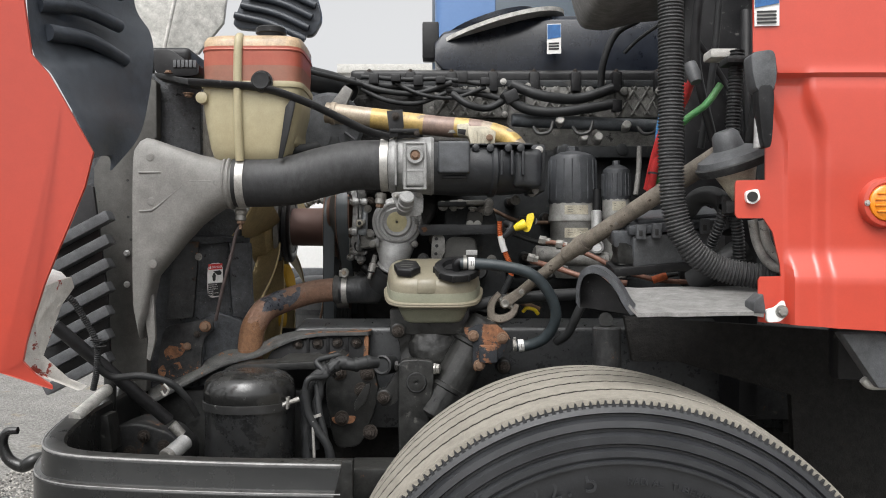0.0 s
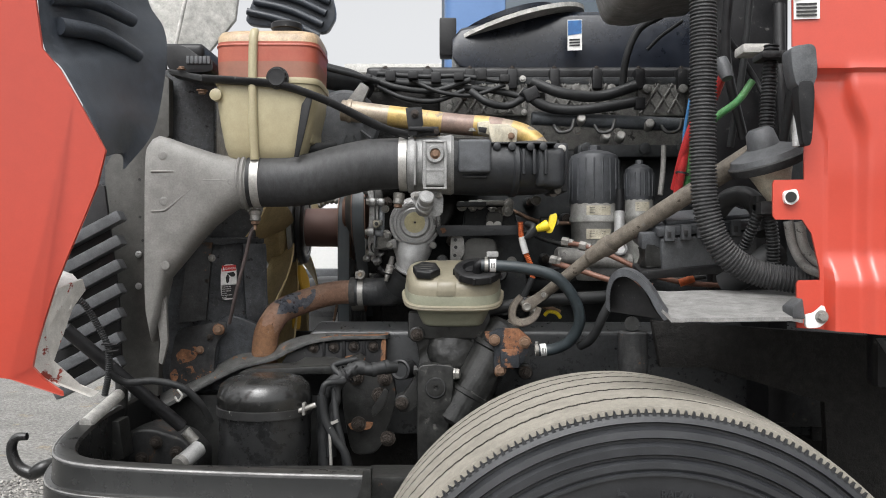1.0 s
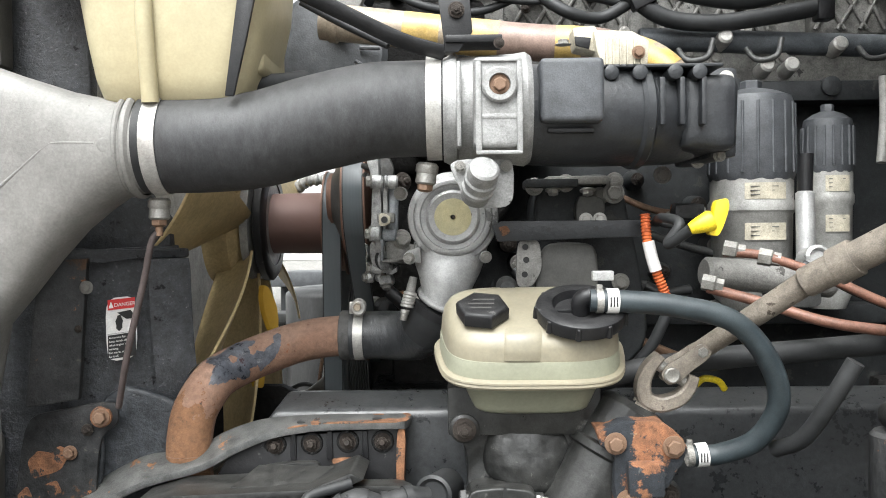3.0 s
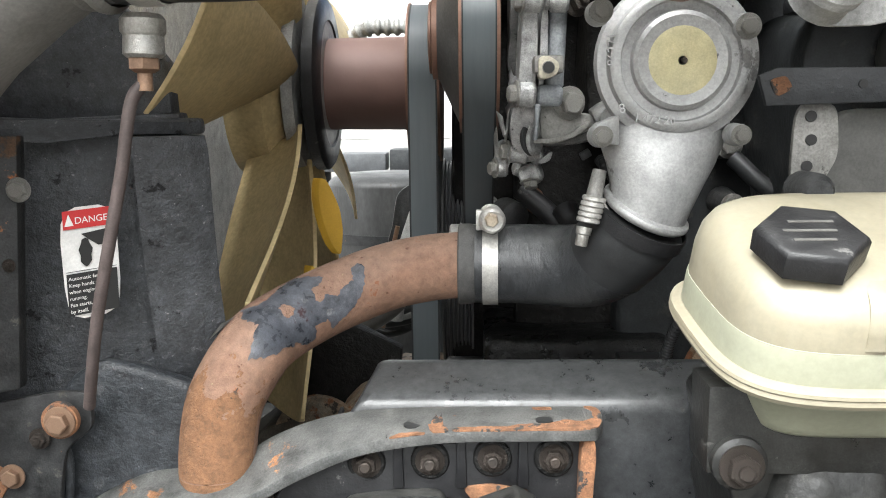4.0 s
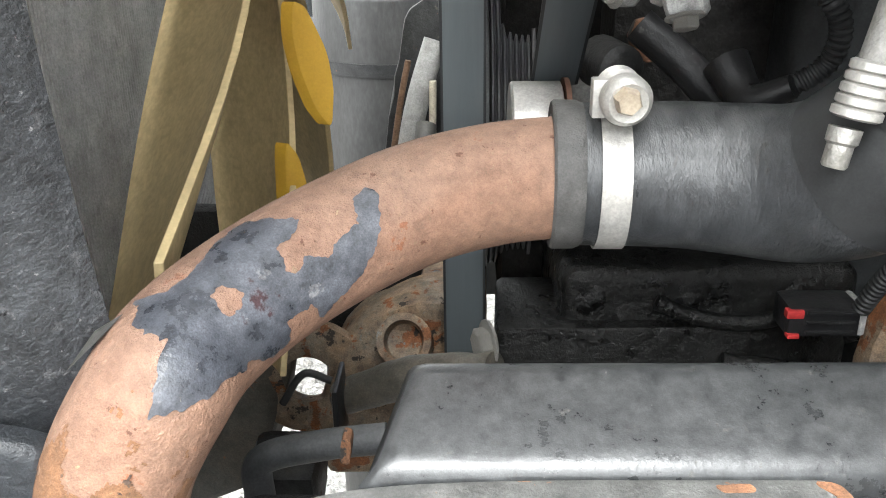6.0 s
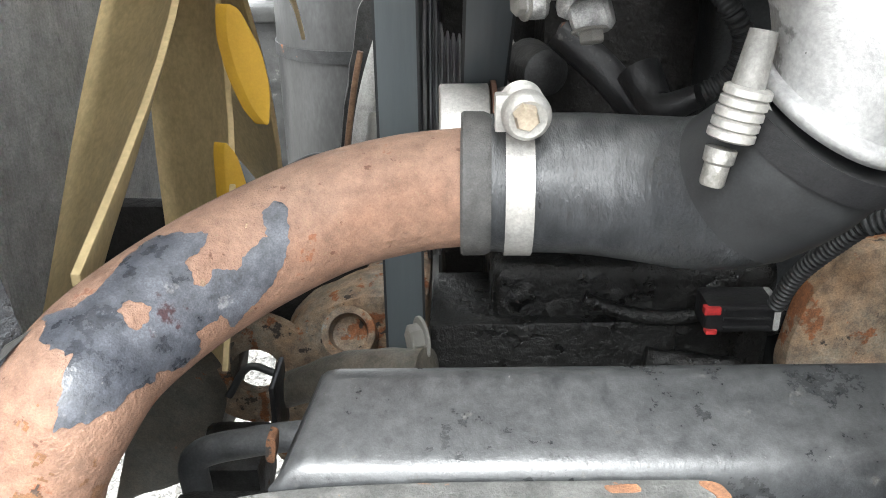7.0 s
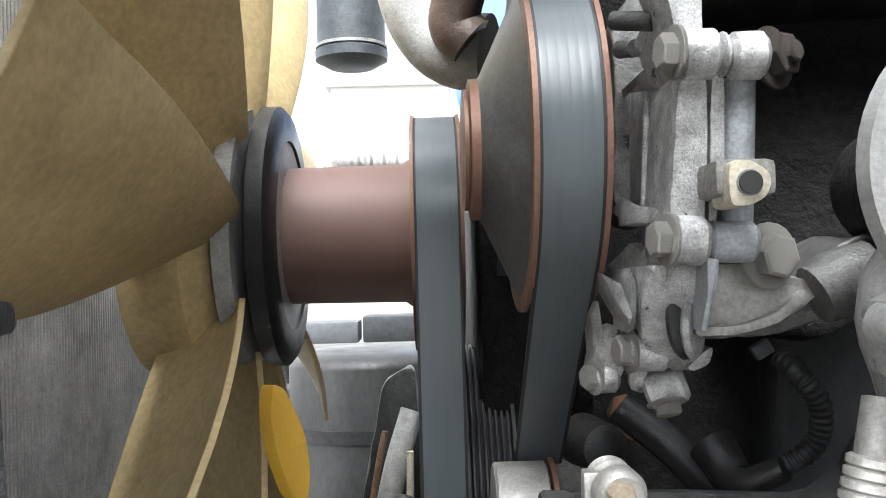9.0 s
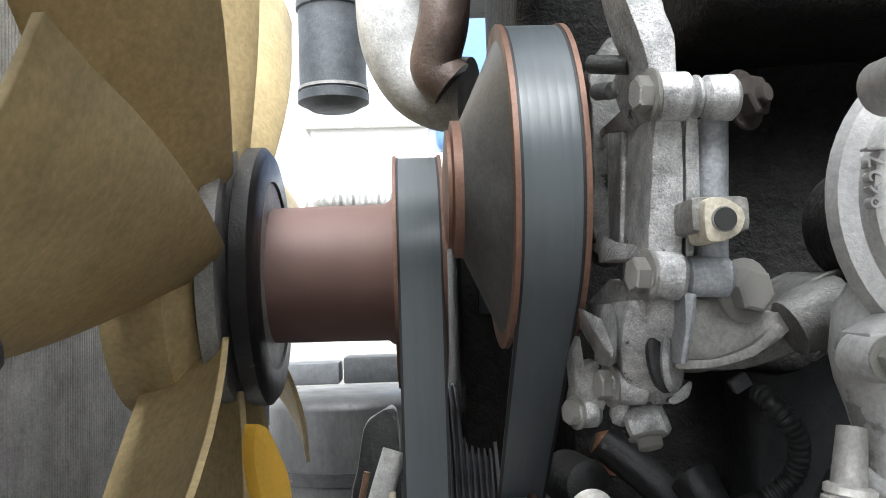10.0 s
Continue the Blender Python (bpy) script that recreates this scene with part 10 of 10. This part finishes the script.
    part("grey_pipe", rough_up(tube([(-0.381, 2.140, 0.906), (-0.348, 2.130, 0.923), (-0.322, 2.120, 0.934), (-0.277, 2.100, 0.946)], (0.012, 0.016), 18, 10), 0.0015, 0.015), M_cross2, m)
    part("clamp", box((-0.380, 2.100, 0.935), (-0.376, 2.140, 0.885), 0.004), M_plastic, m)
    part("pipe", tube([(-0.417, 2.050, 0.891), (-0.414, 2.050, 0.920), (-0.378, 2.050, 0.931), (-0.340, 2.050, 0.936)], 0.009), M_greyplas, m)
    part("rust_tab", slab(round_outline([(-0.356, 1.990, 0.978), (-0.351, 1.990, 0.976), (-0.353, 1.990, 0.961), (-0.358, 1.990, 0.963)]), 0.01, 0.001), M_rust, m)


lower_engine()


def far_side():
    p = thing("far_side_tank", (-0.43, 2.95, 0.5), "pale grey cylindrical tank with dirt streaks beyond the fan", "tank")
    mid = V((-0.409, 2.950, 1.091))
    part("shell", lathe((mid.x, 3.06, 0), (0, 0, 1), [(0.06, 0.125), (0.07, 0.13), (mid.z - 0.010, 0.13), (mid.z - 0.003, 0.128), (mid.z + 0.006, 0.118), (mid.z + 0.012, 0.09), (mid.z + 0.014, 0.01)], 48), M_streak, p)
    part("strap", lathe((mid.x, 3.06, 0), (0, 0, 1), [(mid.z - 0.12, 0.1305), (mid.z - 0.12, 0.133), (mid.z - 0.10, 0.133), (mid.z - 0.10, 0.1305)], 48, False), M_rustbl, p)
    k = thing("far_bracket", (-0.33, 2.6, 0.8), "rusty bracket with thin lines on the far chassis side", "bracket")
    part("bar", rough_up(slab(round_outline([(-0.359, 2.620, 1.106), (-0.344, 2.620, 1.114), (-0.320, 2.620, 1.124), (-0.321, 2.620, 0.886), (-0.400, 2.620, 0.886), (-0.376, 2.620, 1.027)], 3), 0.03, 0.004), 0.003, 0.02), M_rustbl, k)
    part("grey_line", tube([(-0.326, 2.580, 1.079), (-0.344, 2.570, 1.024), (-0.356, 2.570, 0.972), (-0.363, 2.570, 0.917)], 0.013), M_pipegrey, k)
    part("thin_line", tube([(-0.355, 2.560, 1.061), (-0.364, 2.560, 1.020), (-0.375, 2.560, 0.955), (-0.380, 2.560, 0.907)], 0.0035), M_copper, k)
    part("upright", rod((-0.329, 2.560, 1.039), (-0.332, 2.560, 0.907), 0.004), M_beige, k)
    for a in (0, 1, 2, 3):
        q = V((-0.452, 2.600, 0.916)) + V((0.012 * a, 0.01 * a, -0.008 * a))
        part("cable", tube([q, q + V((0.04, -0.01, 0.018 - 0.01 * a)), q + V((0.09, 0.0, 0.004)), q + V((0.15, 0.0, 0.03))], 0.005), M_rubber if a != 1 else M_pipegrey, k)
    part("hose", tube([(-0.478, 2.500, 0.906), (-0.427, 2.500, 0.911), (-0.375, 2.500, 0.937), (-0.342, 2.500, 0.969), (-0.335, 2.520, 1.001)], 0.011), M_panel, k)
    # added panel on added posts stands in for the dim space beyond the fan
    s = thing("far_dark_panel", (-0.35, 3.25, 0.3), "dark panel added beyond the tank to cover bright ground", "panel")
    part("panel", box((-0.95, 3.24, 0.46), (0.4, 3.26, mid.z - 0.10), 0.004), M_chassis, s)
    for x in (-0.93, 0.30):
        part("post", box((x - 0.02, 3.26, 0.05), (x + 0.02, 3.30, 0.9), 0.004), M_chassis, s)
    part("ledge", box((-0.95, 3.20, mid.z - 0.10), (0.4, 3.28, mid.z - 0.07), 0.006), M_chassis, s)
    v = thing("far_step_bar", (-0.4, 3.0, 1.0), "dark grey bar with a seam beyond the tank", "bar")
    part("bar", box((-0.679, 3.500, 1.121), (-0.464, 3.600, 1.074), 0.006), M_greyplas, v)
    part("post", rod((-0.634, 3.550, 1.099), (-0.634, 3.550, 0.05), 0.02), M_block, v)
    part("bar_end", box((-0.455, 3.500, 1.131), (-0.276, 3.600, 1.074), 0.006), M_block, v)
    c = thing("far_canister", (-0.42, 2.75, 1.45), "dark canister hanging beyond the fan", "canister")
    part("body", lathe((-0.397, 2.750, 1.500), (0, 0, 1), [(-0.006, 0.030), (0, 0.040), (0.003, 0.0465), (0.014, 0.047), (0.016, 0.044), (0.125, 0.044), (0.127, 0.047), (0.137, 0.047), (0.139, 0.0445), (0.25, 0.0445)], 36), M_railpipe, c)
    part("strap", lathe(V((-0.397, 2.750, 1.500)) + V((0, 0, 0.018)), (0, 0, 1), [(0, 0.0442), (0, 0.0462), (0.004, 0.0462), (0.004, 0.0442)], 36, False), M_pipegrey, c)
    w = thing("far_corrugated_hose", (-0.36, 2.6, 1.34), "pale corrugated hose beyond the fan hub", "hose")
    part("sleeve", tube([(-0.430, 2.62, 1.330), (-0.400, 2.60, 1.348), (-0.360, 2.60, 1.350), (-0.321, 2.60, 1.350), (-0.270, 2.60, 1.345)], 0.013, 18, 8, 0.0035, 0.014), M_pipegrey, w)
    o = thing("outlet_elbow", (-0.30, 2.45, 1.42), "dark brown cast coolant outlet elbow", "pipe")
    part("elbow", tube([(-0.313, 2.420, 1.551), (-0.310, 2.420, 1.486), (-0.295, 2.420, 1.448), (-0.273, 2.410, 1.427), (-0.245, 2.400, 1.421)], 0.034, 24, 8), M_pipegrey, o)
    part("inner", tube([(-0.264, 2.360, 1.525), (-0.268, 2.360, 1.475), (-0.276, 2.370, 1.439), (-0.262, 2.370, 1.424)], 0.022, 20, 8), M_brownpipe, o)


far_side()
